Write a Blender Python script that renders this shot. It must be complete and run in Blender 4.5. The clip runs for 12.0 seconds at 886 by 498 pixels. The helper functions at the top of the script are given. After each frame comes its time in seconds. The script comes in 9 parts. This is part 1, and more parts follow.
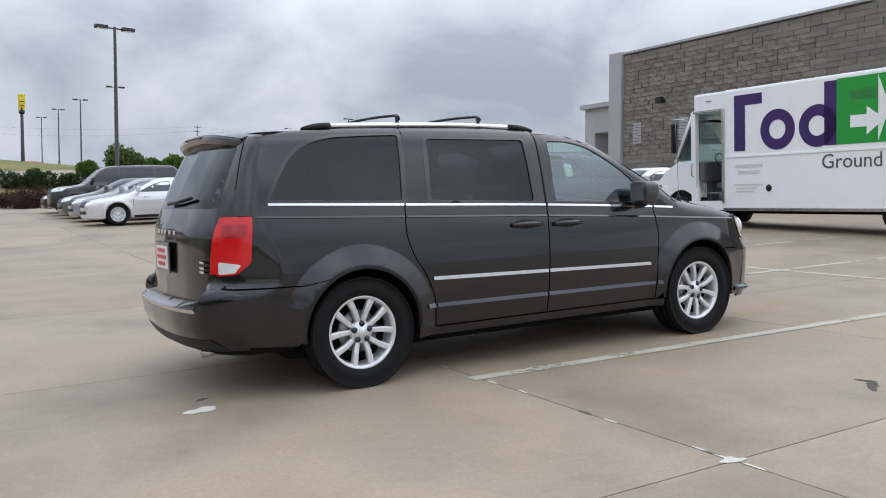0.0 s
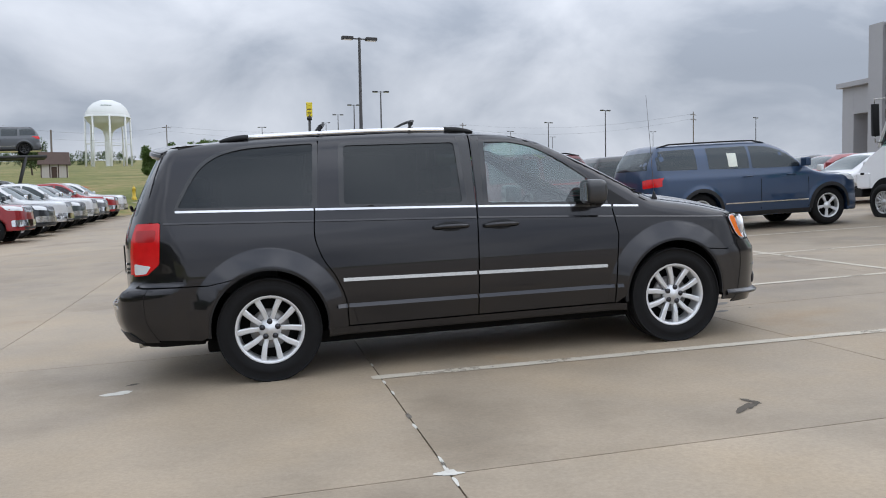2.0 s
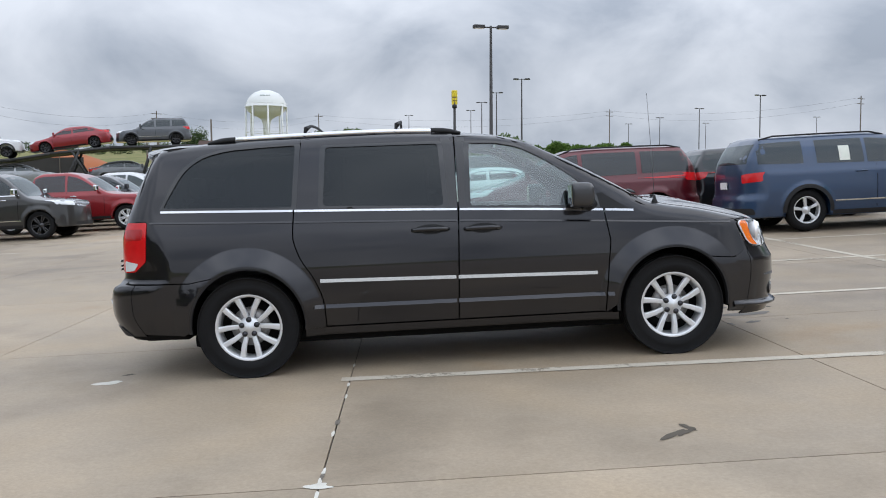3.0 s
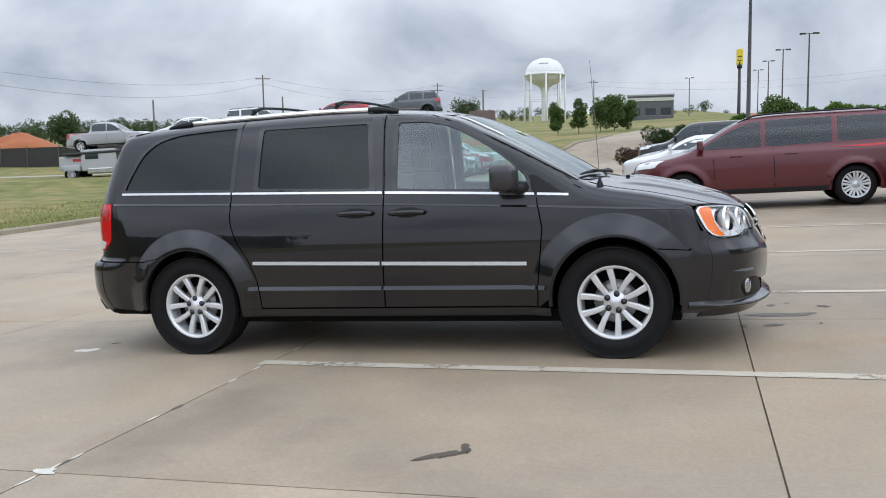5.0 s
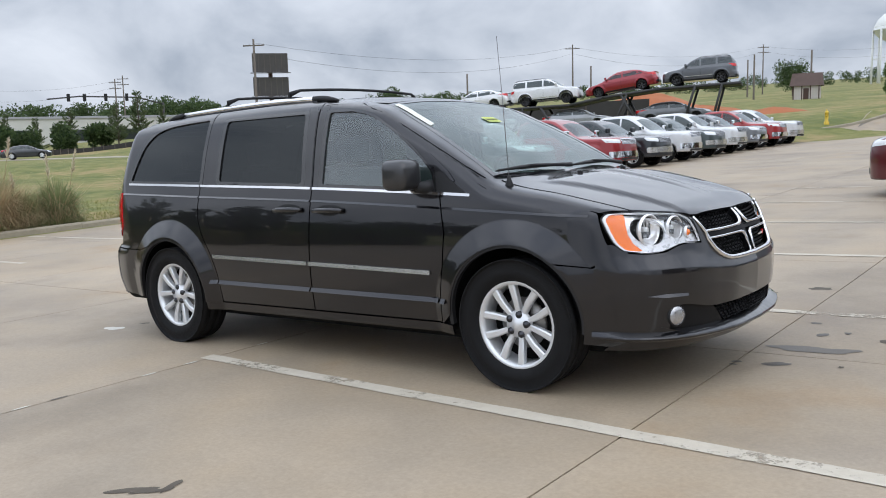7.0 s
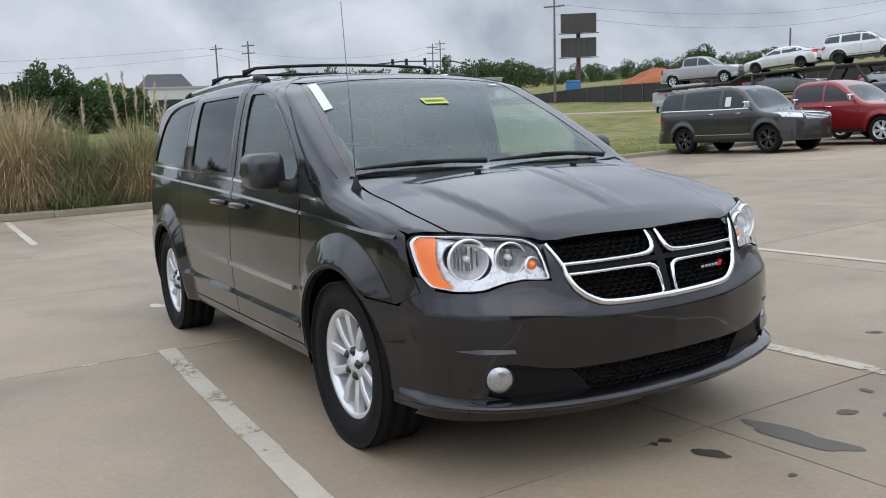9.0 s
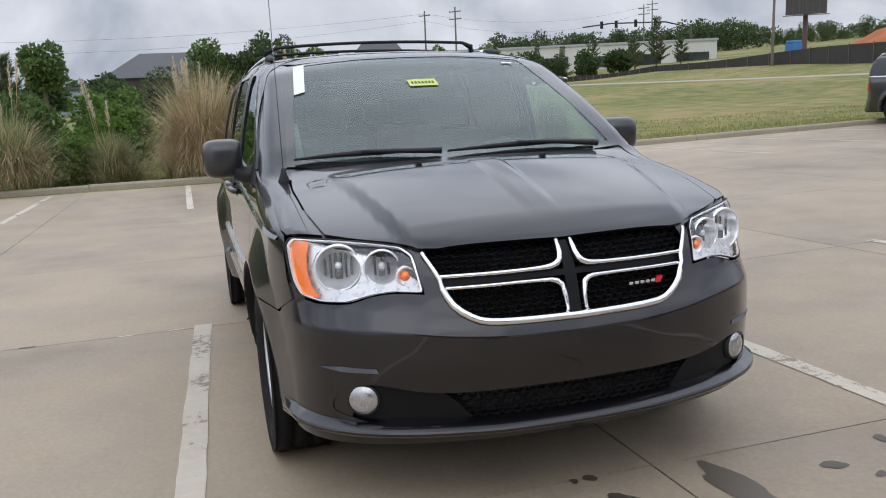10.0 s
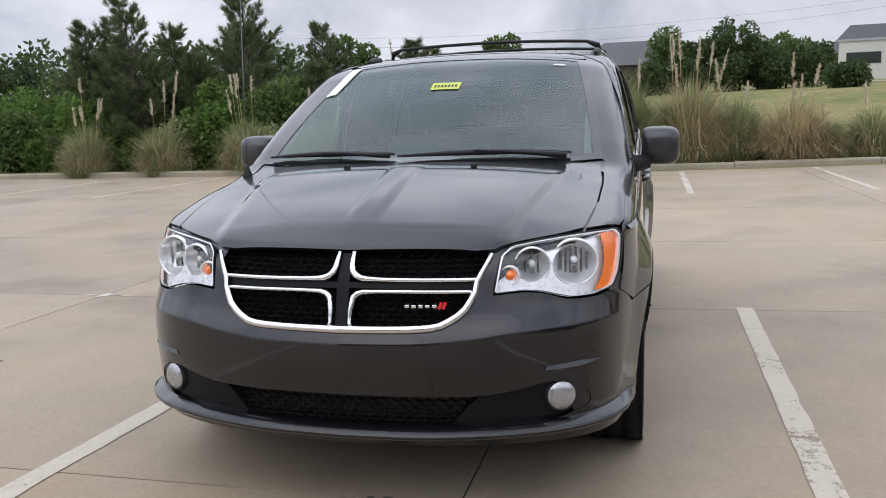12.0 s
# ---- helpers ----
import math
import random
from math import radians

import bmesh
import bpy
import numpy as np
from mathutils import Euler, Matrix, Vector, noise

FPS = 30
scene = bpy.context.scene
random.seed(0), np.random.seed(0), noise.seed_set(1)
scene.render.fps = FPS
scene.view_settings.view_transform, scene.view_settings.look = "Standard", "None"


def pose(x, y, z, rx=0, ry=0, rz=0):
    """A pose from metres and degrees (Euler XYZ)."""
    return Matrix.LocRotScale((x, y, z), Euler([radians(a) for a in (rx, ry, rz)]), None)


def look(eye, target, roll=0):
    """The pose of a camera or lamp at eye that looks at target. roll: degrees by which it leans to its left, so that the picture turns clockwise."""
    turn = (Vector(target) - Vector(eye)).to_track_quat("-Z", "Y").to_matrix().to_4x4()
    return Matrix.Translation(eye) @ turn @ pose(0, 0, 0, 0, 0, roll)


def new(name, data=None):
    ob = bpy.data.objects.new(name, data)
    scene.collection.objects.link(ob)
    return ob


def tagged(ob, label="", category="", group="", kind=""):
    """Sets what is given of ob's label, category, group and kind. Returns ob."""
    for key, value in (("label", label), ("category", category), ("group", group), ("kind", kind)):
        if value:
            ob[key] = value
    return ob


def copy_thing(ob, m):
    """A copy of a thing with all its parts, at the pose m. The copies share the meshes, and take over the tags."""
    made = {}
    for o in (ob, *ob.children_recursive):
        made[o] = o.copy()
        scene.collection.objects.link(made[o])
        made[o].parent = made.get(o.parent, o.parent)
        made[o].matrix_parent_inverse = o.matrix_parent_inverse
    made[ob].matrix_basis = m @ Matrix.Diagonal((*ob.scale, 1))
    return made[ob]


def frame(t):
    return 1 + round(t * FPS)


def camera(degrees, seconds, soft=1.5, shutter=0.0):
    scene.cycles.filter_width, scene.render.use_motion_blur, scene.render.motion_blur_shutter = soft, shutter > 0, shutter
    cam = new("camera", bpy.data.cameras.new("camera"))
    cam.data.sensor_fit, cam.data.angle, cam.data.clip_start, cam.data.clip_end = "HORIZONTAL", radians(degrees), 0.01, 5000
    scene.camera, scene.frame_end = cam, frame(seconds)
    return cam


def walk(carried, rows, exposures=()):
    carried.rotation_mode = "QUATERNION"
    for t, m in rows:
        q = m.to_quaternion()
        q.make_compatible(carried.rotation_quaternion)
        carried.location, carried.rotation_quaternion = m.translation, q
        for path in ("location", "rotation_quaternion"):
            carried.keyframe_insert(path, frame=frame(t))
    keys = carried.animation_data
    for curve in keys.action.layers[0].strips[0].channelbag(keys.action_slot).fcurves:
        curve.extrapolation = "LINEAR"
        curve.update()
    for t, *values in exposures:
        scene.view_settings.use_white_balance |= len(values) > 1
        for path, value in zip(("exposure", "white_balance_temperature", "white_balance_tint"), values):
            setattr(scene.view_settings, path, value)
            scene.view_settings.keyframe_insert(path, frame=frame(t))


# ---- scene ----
cam = camera(55.3, 12.0, soft=1.0)
GRADE = pose(0, 0, 0, 0, -2.33, 0)  # the car park climbs 4 % along the parked minivan
PATH = [
    (0, (-3.842, -5.918, 1.279), (-2.83, -4.2, 1.136), -1.9),
    (0.5, (-3.343, -6.285, 1.274), (-2.468, -4.492, 1.136), -2.0),
    (1, (-2.786, -6.633, 1.268), (-2.062, -4.773, 1.146), -3.0),
    (1.5, (-2.18, -6.801, 1.239), (-1.605, -4.889, 1.117), -2.8),
    (2, (-1.579, -6.932, 1.245), (-1.154, -4.982, 1.113), -3.2),
    (2.5, (-0.971, -7.035, 1.269), (-0.711, -5.057, 1.125), -2.9),
    (3, (-0.369, -7.003, 1.292), (-0.288, -5.01, 1.148), -2.8),
    (3.2, (-0.115, -6.982, 1.259), (-0.1, -4.988, 1.11), -3.0),
    (4.8, (1.828, -6.531, 1.291), (1.32, -4.605, 1.112), -3.1),
    (5, (2.045, -6.38, 1.267), (1.472, -4.473, 1.081), -3.2),
    (5.5, (2.596, -6.048, 1.272), (1.852, -4.201, 1.083), -3.2),
    (6, (3.116, -5.66, 1.289), (2.215, -3.887, 1.082), -3.2),
    (6.5, (3.56, -5.189, 1.318), (2.503, -3.505, 1.102), -3.3),
    (6.7, (3.75, -4.989, 1.283), (2.621, -3.352, 1.067), -3.3),
    (8.3, (4.701, -3.283, 1.338), (3.151, -2.043, 1.092), -2.7),
    (8.5, (4.71, -3.011, 1.307), (3.124, -1.821, 1.05), -2.5),
    (8.8, (4.779, -2.64, 1.312), (3.116, -1.554, 1.076), -3.8),
    (9, (4.833, -2.403, 1.318), (3.128, -1.391, 1.054), -3.0),
    (9.5, (4.941, -1.809, 1.336), (3.129, -1.009, 1.058), -3.2),
    (10, (5.021, -1.211, 1.36), (3.129, -0.648, 1.04), -3.0),
    (10.5, (5.161, -0.622, 1.381), (3.217, -0.302, 1.035), -2.7),
    (11, (5.158, -0.055, 1.373), (3.187, -0.013, 1.034), -2.6),
    (11.5, (5.139, 0.512, 1.351), (3.179, 0.257, 1.041), -2.4),
    (12, (5.072, 1.007, 1.35), (3.155, 0.527, 1.045), -1.6),
]
walk(cam, [(t, GRADE @ look(eye, target, roll)) for t, eye, target, roll in PATH],
     exposures=((0.0, -0.06, 6380, 11), (1.0, -0.14, 6380, 11), (3.0, -0.08, 6360, 10), (5.5, 0.06, 6340, 10), (6.5, 0.06, 6340, 10), (8.5, -0.04, 6360, 10), (9.5, -0.13, 6420, 11), (10.5, 0.03, 6530, 13), (11.0, 0.02, 6530, 13), (12.0, 0.02, 6530, 13)))

# ---- world, sun, exposure ----
world = bpy.data.worlds.new("overcast_sky")
scene.world = world
world.use_nodes = True
scene.view_settings.exposure = 0.0


def build_sky():
    nt = world.node_tree
    nt.nodes.clear()
    N, L = nt.nodes.new, nt.links.new
    out, bg = N("ShaderNodeOutputWorld"), N("ShaderNodeBackground")
    sky = N("ShaderNodeTexSky")
    sky.sky_type, sky.sun_disc = "NISHITA", False
    sky.sun_elevation, sky.sun_rotation = radians(52), radians(98)
    sky.altitude, sky.air_density, sky.dust_density = 60, 1.0, 3.0
    tc = N("ShaderNodeTexCoord")
    sep = N("ShaderNodeSeparateXYZ")
    L(tc.outputs["Generated"], sep.inputs[0])
    # a flat cloud deck: the direction divided by its height
    add = N("ShaderNodeMath")
    add.operation = "ADD"
    add.inputs[1].default_value = 0.55
    absz = N("ShaderNodeMath")
    absz.operation = "ABSOLUTE"
    L(sep.outputs["Z"], absz.inputs[0])
    L(absz.outputs[0], add.inputs[0])
    dx, dy = N("ShaderNodeMath"), N("ShaderNodeMath")
    for d, s in ((dx, "X"), (dy, "Y")):
        d.operation = "DIVIDE"
        L(sep.outputs[s], d.inputs[0])
        L(add.outputs[0], d.inputs[1])
    com = N("ShaderNodeCombineXYZ")
    L(dx.outputs[0], com.inputs[0])
    L(dy.outputs[0], com.inputs[1])
    n1 = N("ShaderNodeTexNoise")
    n1.inputs["Scale"].default_value, n1.inputs["Detail"].default_value = 3.0, 8.0
    n1.inputs["Roughness"].default_value, n1.inputs["Distortion"].default_value = 0.52, 0.35
    L(com.outputs[0], n1.inputs["Vector"])
    ramp = N("ShaderNodeValToRGB")
    e = ramp.color_ramp.elements
    e[0].position, e[0].color = 0.36, (0.50, 0.56, 0.66, 1)
    e[1].position, e[1].color = 0.64, (0.935, 0.985, 1.075, 1)
    m = e.new(0.48)
    m.color = (0.71, 0.765, 0.86, 1)
    L(n1.outputs["Fac"], ramp.inputs[0])
    # the overhead deck is brighter than the grey horizon band
    rise = N("ShaderNodeMapRange")
    rise.inputs["From Min"].default_value, rise.inputs["From Max"].default_value = 0.14, 0.62
    rise.inputs["To Min"].default_value, rise.inputs["To Max"].default_value = 0.98, 2.25
    L(absz.outputs[0], rise.inputs["Value"])
    mul = N("ShaderNodeVectorMath")
    mul.operation = "SCALE"
    L(ramp.outputs[0], mul.inputs[0])
    L(rise.outputs[0], mul.inputs["Scale"])
    # thinner, lighter cloud on one side
    dot, thick, mul2 = N("ShaderNodeVectorMath"), N("ShaderNodeMapRange"), N("ShaderNodeVectorMath")
    dot.operation, mul2.operation, thick.interpolation_type = "DOT_PRODUCT", "SCALE", "SMOOTHSTEP"
    dot.inputs[1].default_value = (0.30, -0.95, 0.0)
    thick.inputs["From Min"].default_value, thick.inputs["From Max"].default_value = -0.25, 1.0
    thick.inputs["To Min"].default_value, thick.inputs["To Max"].default_value = 1.00, 1.26
    L(tc.outputs["Generated"], dot.inputs[0])
    L(dot.outputs["Value"], thick.inputs["Value"])
    L(mul.outputs[0], mul2.inputs[0])
    L(thick.outputs[0], mul2.inputs["Scale"])
    skys = N("ShaderNodeVectorMath")
    skys.operation = "SCALE"
    skys.inputs["Scale"].default_value = 0.10
    L(sky.outputs[0], skys.inputs[0])
    mix = N("ShaderNodeMix")
    mix.data_type = "RGBA"
    mix.inputs["Factor"].default_value = 0.93
    L(skys.outputs[0], mix.inputs["A"])
    L(mul2.outputs[0], mix.inputs["B"])
    L(mix.outputs["Result"], bg.inputs["Color"])
    bg.inputs["Strength"].default_value = 0.86
    L(bg.outputs[0], out.inputs[0])


build_sky()
sun = new("sun", bpy.data.lights.new("sun", "SUN"))
sun.data.energy, sun.data.angle, sun.data.color = 0.3, radians(55), (1.0, 0.97, 0.92)
sun.matrix_world = look((0, 0, 50), (-38, 5, 0))


# ---- materials ----
def nodes_of(m):
    m.use_nodes = True
    nt = m.node_tree
    return nt, nt.nodes.new, nt.links.new, nt.nodes["Principled BSDF"]


def surface(name, color, rough=0.6, metal=0.0, vary=0.12, scale=6.0, bump=0.0, bump_scale=60.0, coat=0.0,
            second=None, amount=0.5, island=0.0, spec=0.5, trans=0.0, sss=0.0):
    """A procedural material: base colour broken up at two scales, roughness that follows, fine relief."""
    m = bpy.data.materials.new(name)
    nt, N, L, b = nodes_of(m)
    tc = N("ShaderNodeTexCoord")
    big, fine = N("ShaderNodeTexNoise"), N("ShaderNodeTexNoise")
    big.inputs["Scale"].default_value, big.inputs["Detail"].default_value = scale * 0.22, 4
    fine.inputs["Scale"].default_value, fine.inputs["Detail"].default_value = scale * 3.0, 5
    for n in (big, fine):
        L(tc.outputs["Object"], n.inputs["Vector"])
    c = Vector(color[:3])
    ramp = N("ShaderNodeValToRGB")
    e = ramp.color_ramp.elements
    e[0].position, e[1].position = 0.32, 0.70
    other = Vector(second[:3]) if second else c * (1 + vary)
    low = c * (1 - vary) if not second else c.lerp(other, 0.0)
    high = c.lerp(other, amount) if second else other
    e[0].color, e[1].color = (*low, 1), (*high, 1)
    mixf = N("ShaderNodeMath")
    mixf.operation = "MULTIPLY_ADD"
    mixf.inputs[1].default_value, mixf.inputs[2].default_value = 0.45, 0.27
    sumf = N("ShaderNodeMath")
    sumf.operation = "ADD"
    L(big.outputs["Fac"], sumf.inputs[0])
    L(fine.outputs["Fac"], sumf.inputs[1])
    L(sumf.outputs[0], mixf.inputs[0])
    half = N("ShaderNodeMath")
    half.operation = "MULTIPLY"
    half.inputs[1].default_value = 0.72
    L(mixf.outputs[0], half.inputs[0])
    L(half.outputs[0], ramp.inputs[0])
    color_out = ramp.outputs[0]
    if island:
        geo, hsv = N("ShaderNodeNewGeometry"), N("ShaderNodeHueSaturation")
        mr = N("ShaderNodeMapRange")
        mr.inputs["To Min"].default_value, mr.inputs["To Max"].default_value = 1 - island, 1 + island
        L(geo.outputs["Random Per Island"], mr.inputs["Value"])
        L(mr.outputs[0], hsv.inputs["Value"])
        L(color_out, hsv.inputs["Color"])
        color_out = hsv.outputs[0]
    L(color_out, b.inputs["Base Color"])
    rr = N("ShaderNodeMapRange")
    rr.inputs["To Min"].default_value, rr.inputs["To Max"].default_value = max(0.02, rough * 0.85), min(1, rough * 1.15)
    L(fine.outputs["Fac"], rr.inputs["Value"])
    L(rr.outputs[0], b.inputs["Roughness"])
    b.inputs["Metallic"].default_value = metal
    b.inputs["Specular IOR Level"].default_value = spec
    b.inputs["Coat Weight"].default_value, b.inputs["Coat Roughness"].default_value = coat, 0.03
    b.inputs["Transmission Weight"].default_value = trans
    if sss:
        b.inputs["Subsurface Weight"].default_value = sss
    if bump:
        bn, bp = N("ShaderNodeTexNoise"), N("ShaderNodeBump")
        bn.inputs["Scale"].default_value, bn.inputs["Detail"].default_value = bump_scale, 4
        bp.inputs["Strength"].default_value, bp.inputs["Distance"].default_value = bump, 0.01
        L(tc.outputs["Object"], bn.inputs["Vector"])
        L(bn.outputs["Fac"], bp.inputs["Height"])
        L(bp.outputs[0], b.inputs["Normal"])
    return m


def paint(name, color, flake=0.5, rough=0.32, coat_ior=1.5):
    """Car paint: flaked base under a clear coat."""
    m = bpy.data.materials.new(name)
    nt, N, L, b = nodes_of(m)
    tc, v, n = N("ShaderNodeTexCoord"), N("ShaderNodeTexVoronoi"), N("ShaderNodeTexNoise")
    v.inputs["Scale"].default_value = 900
    n.inputs["Scale"].default_value, n.inputs["Detail"].default_value = 3.0, 5
    L(tc.outputs["Object"], v.inputs["Vector"])
    L(tc.outputs["Object"], n.inputs["Vector"])
    mix = N("ShaderNodeMix")
    mix.data_type = "RGBA"
    c = Vector(color)
    mix.inputs["A"].default_value, mix.inputs["B"].default_value = (*(c * 0.82), 1), (*(c * 1.2), 1)
    L(v.outputs["Color"], mix.inputs["Factor"])
    L(mix.outputs["Result"], b.inputs["Base Color"])
    rr = N("ShaderNodeMapRange")
    rr.inputs["To Min"].default_value, rr.inputs["To Max"].default_value = rough * 0.8, rough * 1.25
    L(n.outputs["Fac"], rr.inputs["Value"])
    L(rr.outputs[0], b.inputs["Roughness"])
    b.inputs["Metallic"].default_value = flake
    b.inputs["Coat Weight"].default_value, b.inputs["Coat Roughness"].default_value = 1.0, 0.02
    b.inputs["Coat IOR"].default_value = coat_ior
    return m


def glass(name, tint, clear=0.6, rough=0.0, ior=1.6, through_color=(0.82, 0.9, 0.88)):
    """Thin pane: part of the light goes straight through, the rest is tint and gloss."""
    m = bpy.data.materials.new(name)
    nt, N, L, b = nodes_of(m)
    out = nt.nodes["Material Output"]
    b.inputs["Base Color"].default_value = (*tint, 1)
    b.inputs["Roughness"].default_value = max(0.01, rough)
    b.inputs["Specular IOR Level"].default_value = 0.0
    tr, mix, lw, pw, fr = N("ShaderNodeBsdfTransparent"), N("ShaderNodeMixShader"), N("ShaderNodeLayerWeight"), N("ShaderNodeMath"), N("ShaderNodeMath")
    gl, mix2 = N("ShaderNodeBsdfGlossy"), N("ShaderNodeMixShader")
    gl.inputs["Roughness"].default_value = max(0.01, rough)
    gl.inputs["Color"].default_value = (0.88, 0.93, 0.94, 1)
    tr.inputs["Color"].default_value = (*through_color, 1)
    f0 = ((ior - 1) / (ior + 1)) ** 2
    lw.inputs["Blend"].default_value = 0.5
    pw.operation, fr.operation = "POWER", "MULTIPLY_ADD"
    pw.inputs[1].default_value, fr.inputs[1].default_value, fr.inputs[2].default_value = 5.0, 1 - f0, f0
    L(lw.outputs["Facing"], pw.inputs[0])
    L(pw.outputs[0], fr.inputs[0])
    mix.inputs[0].default_value = clear
    L(b.outputs[0], mix.inputs[1])
    L(tr.outputs[0], mix.inputs[2])
    L(fr.outputs[0], mix2.inputs[0])
    L(mix.outputs[0], mix2.inputs[1])
    L(gl.outputs[0], mix2.inputs[2])
    L(mix2.outputs[0], out.inputs["Surface"])
    return m


MAT = {}


def M(key, *a, kind=surface, **k):
    if key not in MAT:
        MAT[key] = kind(key, *a, **k)
    return MAT[key]


TYRE = M("tyre_rubber", (0.0065, 0.0065, 0.007), 0.7, bump=0.3, bump_scale=140, spec=0.22)
ALLOY = M("alloy_silver", (0.70, 0.71, 0.72), 0.30, metal=0.45, vary=0.04, coat=0.3)
DARK = M("black_plastic", (0.014, 0.014, 0.015), 0.5, spec=0.3, bump=0.15, bump_scale=250)
# near black for undersides, and for the shade in wheel wells and gaps
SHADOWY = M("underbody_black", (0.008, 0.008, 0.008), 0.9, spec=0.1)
CHROME = M("chrome", (0.78, 0.78, 0.79), 0.07, metal=1.0, vary=0.03)
PRIVACY = M("privacy_glass", (0.006, 0.0065, 0.0075), 0.10, kind=glass, ior=1.50, through_color=(0.5, 0.52, 0.55))
WINDOW = M("window_glass", (0.03, 0.045, 0.045), 0.94, kind=glass, ior=2.2, through_color=(0.72, 0.89, 0.86))
# the screen's pale tint puts an even haze of reflected sky into its colour
SCREEN = M("screen_glass", (0.14, 0.19, 0.17), 0.80, kind=glass, ior=1.80, through_color=(0.70, 0.84, 0.78))
CARGLASS = M("car_window_dark", (0.02, 0.024, 0.027), 0.25, kind=glass)
RED_LENS = M("red_lens", (0.58, 0.006, 0.009), 0.16, vary=0.2, coat=0.5)
CLEAR_LENS = M("clear_lens", (0.78, 0.80, 0.82), 0.10, metal=0.2, vary=0.1, coat=1.0)
AMBER = M("amber_lens", (0.95, 0.19, 0.004), 0.15, vary=0.15, coat=1.0)


# ---- mesh helpers ----
def mesh_from(name, verts, faces, mat=None, smooth=True, normals=None):
    me = bpy.data.meshes.new(name)
    me.from_pydata([tuple(map(float, v)) for v in verts], [], [tuple(map(int, f)) for f in faces])
    if mat:
        for m in (mat if isinstance(mat, (list, tuple)) else [mat]):
            me.materials.append(m)
    if smooth:
        me.polygons.foreach_set("use_smooth", [True] * len(me.polygons))
    me.update()
    if normals is not None:
        me.normals_split_custom_set_from_vertices([tuple(map(float, n)) for n in normals])
    return me


def part(name, data, material=None, parent=None, label="", m=None, smooth=False):
    """One mesh object, from a bmesh or a mesh, under a thing or a part."""
    if isinstance(data, bmesh.types.BMesh):
        me = bpy.data.meshes.new(name)
        bmesh.ops.recalc_face_normals(data, faces=data.faces)
        data.to_mesh(me)
        data.free()
        if smooth:
            me.polygons.foreach_set("use_smooth", [True] * len(me.polygons))
    else:
        me = data
    if material and not me.materials:
        me.materials.append(material)
    ob = new(name, me)
    ob.parent = parent
    if m is not None:
        ob.matrix_basis = m
    if label:
        ob["label"] = label
    return ob


def empty(name, m, **tags):
    ob = new(name)
    ob.matrix_basis = m
    ob.empty_display_size = 0.2
    return tagged(ob, **tags)


def box(bm, x0, x1, y0, y1, z0, z1, bevel=0.0, m=None):
    g = bmesh.ops.create_cube(bm, size=1, matrix=Matrix.Translation(((x0 + x1) / 2, (y0 + y1) / 2, (z0 + z1) / 2)) @ Matrix.Diagonal((x1 - x0, y1 - y0, z1 - z0, 1)))
    vs = g["verts"]
    if bevel:
        es = list({e for v in vs for e in v.link_edges})
        r = bmesh.ops.bevel(bm, geom=es, offset=bevel, segments=2, profile=0.6, affect="EDGES")
        vs = list({v for f in r["faces"] for v in f.verts} | {v for v in vs if v.is_valid})
    if m is not None:
        bmesh.ops.transform(bm, matrix=m, verts=vs)
    return bm


def boxes(*items, bevel=0.0):
    bm = bmesh.new()
    for i in items:
        box(bm, *i[:6], bevel=i[6] if len(i) > 6 else bevel)
    return bm


def rod(bm, a, b, r, r2=None, n=10, caps=True):
    """A round bar from a to b."""
    a, b = Vector(a), Vector(b)
    d = b - a
    m = Matrix.Translation((a + b) / 2) @ d.to_track_quat("Z", "Y").to_matrix().to_4x4()
    bmesh.ops.create_cone(bm, cap_ends=caps, segments=n, radius1=r, radius2=r if r2 is None else r2, depth=d.length, matrix=m)
    return bm


def lathe(profile, n=32, axis="y"):
    """Turned shape: profile of (radius, along), about the y or z axis."""
    verts, faces = [], []
    k = len(profile)
    for i in range(n):
        a = 2 * math.pi * i / n
        for r, s in profile:
            verts.append((r * math.cos(a), s, r * math.sin(a)) if axis == "y" else (r * math.cos(a), r * math.sin(a), s))
    for i in range(n):
        j = (i + 1) % n
        for q in range(k - 1):
            faces.append((i * k + q, i * k + q + 1, j * k + q + 1, j * k + q))
    return verts, faces


def tube(points, r, n=8):
    """A bent round bar through the points."""
    pts = [Vector(p) for p in points]
    verts, faces = [], []
    for i, p in enumerate(pts):
        d = (pts[min(i + 1, len(pts) - 1)] - pts[max(i - 1, 0)]).normalized()
        u = d.cross(Vector((0, 0, 1)) if abs(d.z) < 0.9 else Vector((1, 0, 0))).normalized()
        w = d.cross(u)
        rr = r[i] if isinstance(r, (list, tuple)) else r
        for j in range(n):
            a = 2 * math.pi * j / n
            verts.append(p + (u * math.cos(a) + w * math.sin(a)) * rr)
    for i in range(len(pts) - 1):
        for j in range(n):
            faces.append((i * n + j, i * n + (j + 1) % n, (i + 1) * n + (j + 1) % n, (i + 1) * n + j))
    faces.append(tuple(range(n))[::-1])
    faces.append(tuple((len(pts) - 1) * n + j for j in range(n)))
    return verts, faces


# ---- ground height in the car park's own frame ----
def soft(v, k):
    return k * np.logaddexp(0, np.asarray(v, float) / k)


def fall(x, y):
    """How far the land beyond the showroom lies under the sloping field's level."""
    x, y = np.asarray(x, float), np.asarray(y, float)
    s = np.clip((x - 10.0) / 35.0, 0, 1)
    far = s * s * (3 - 2 * s)
    return far * (0.024 * soft(y - 42.0, 5.0) + 0.028 * soft(y - 52.0, 4.0)) + 0.045 * soft(x - 34.0, 4.0)


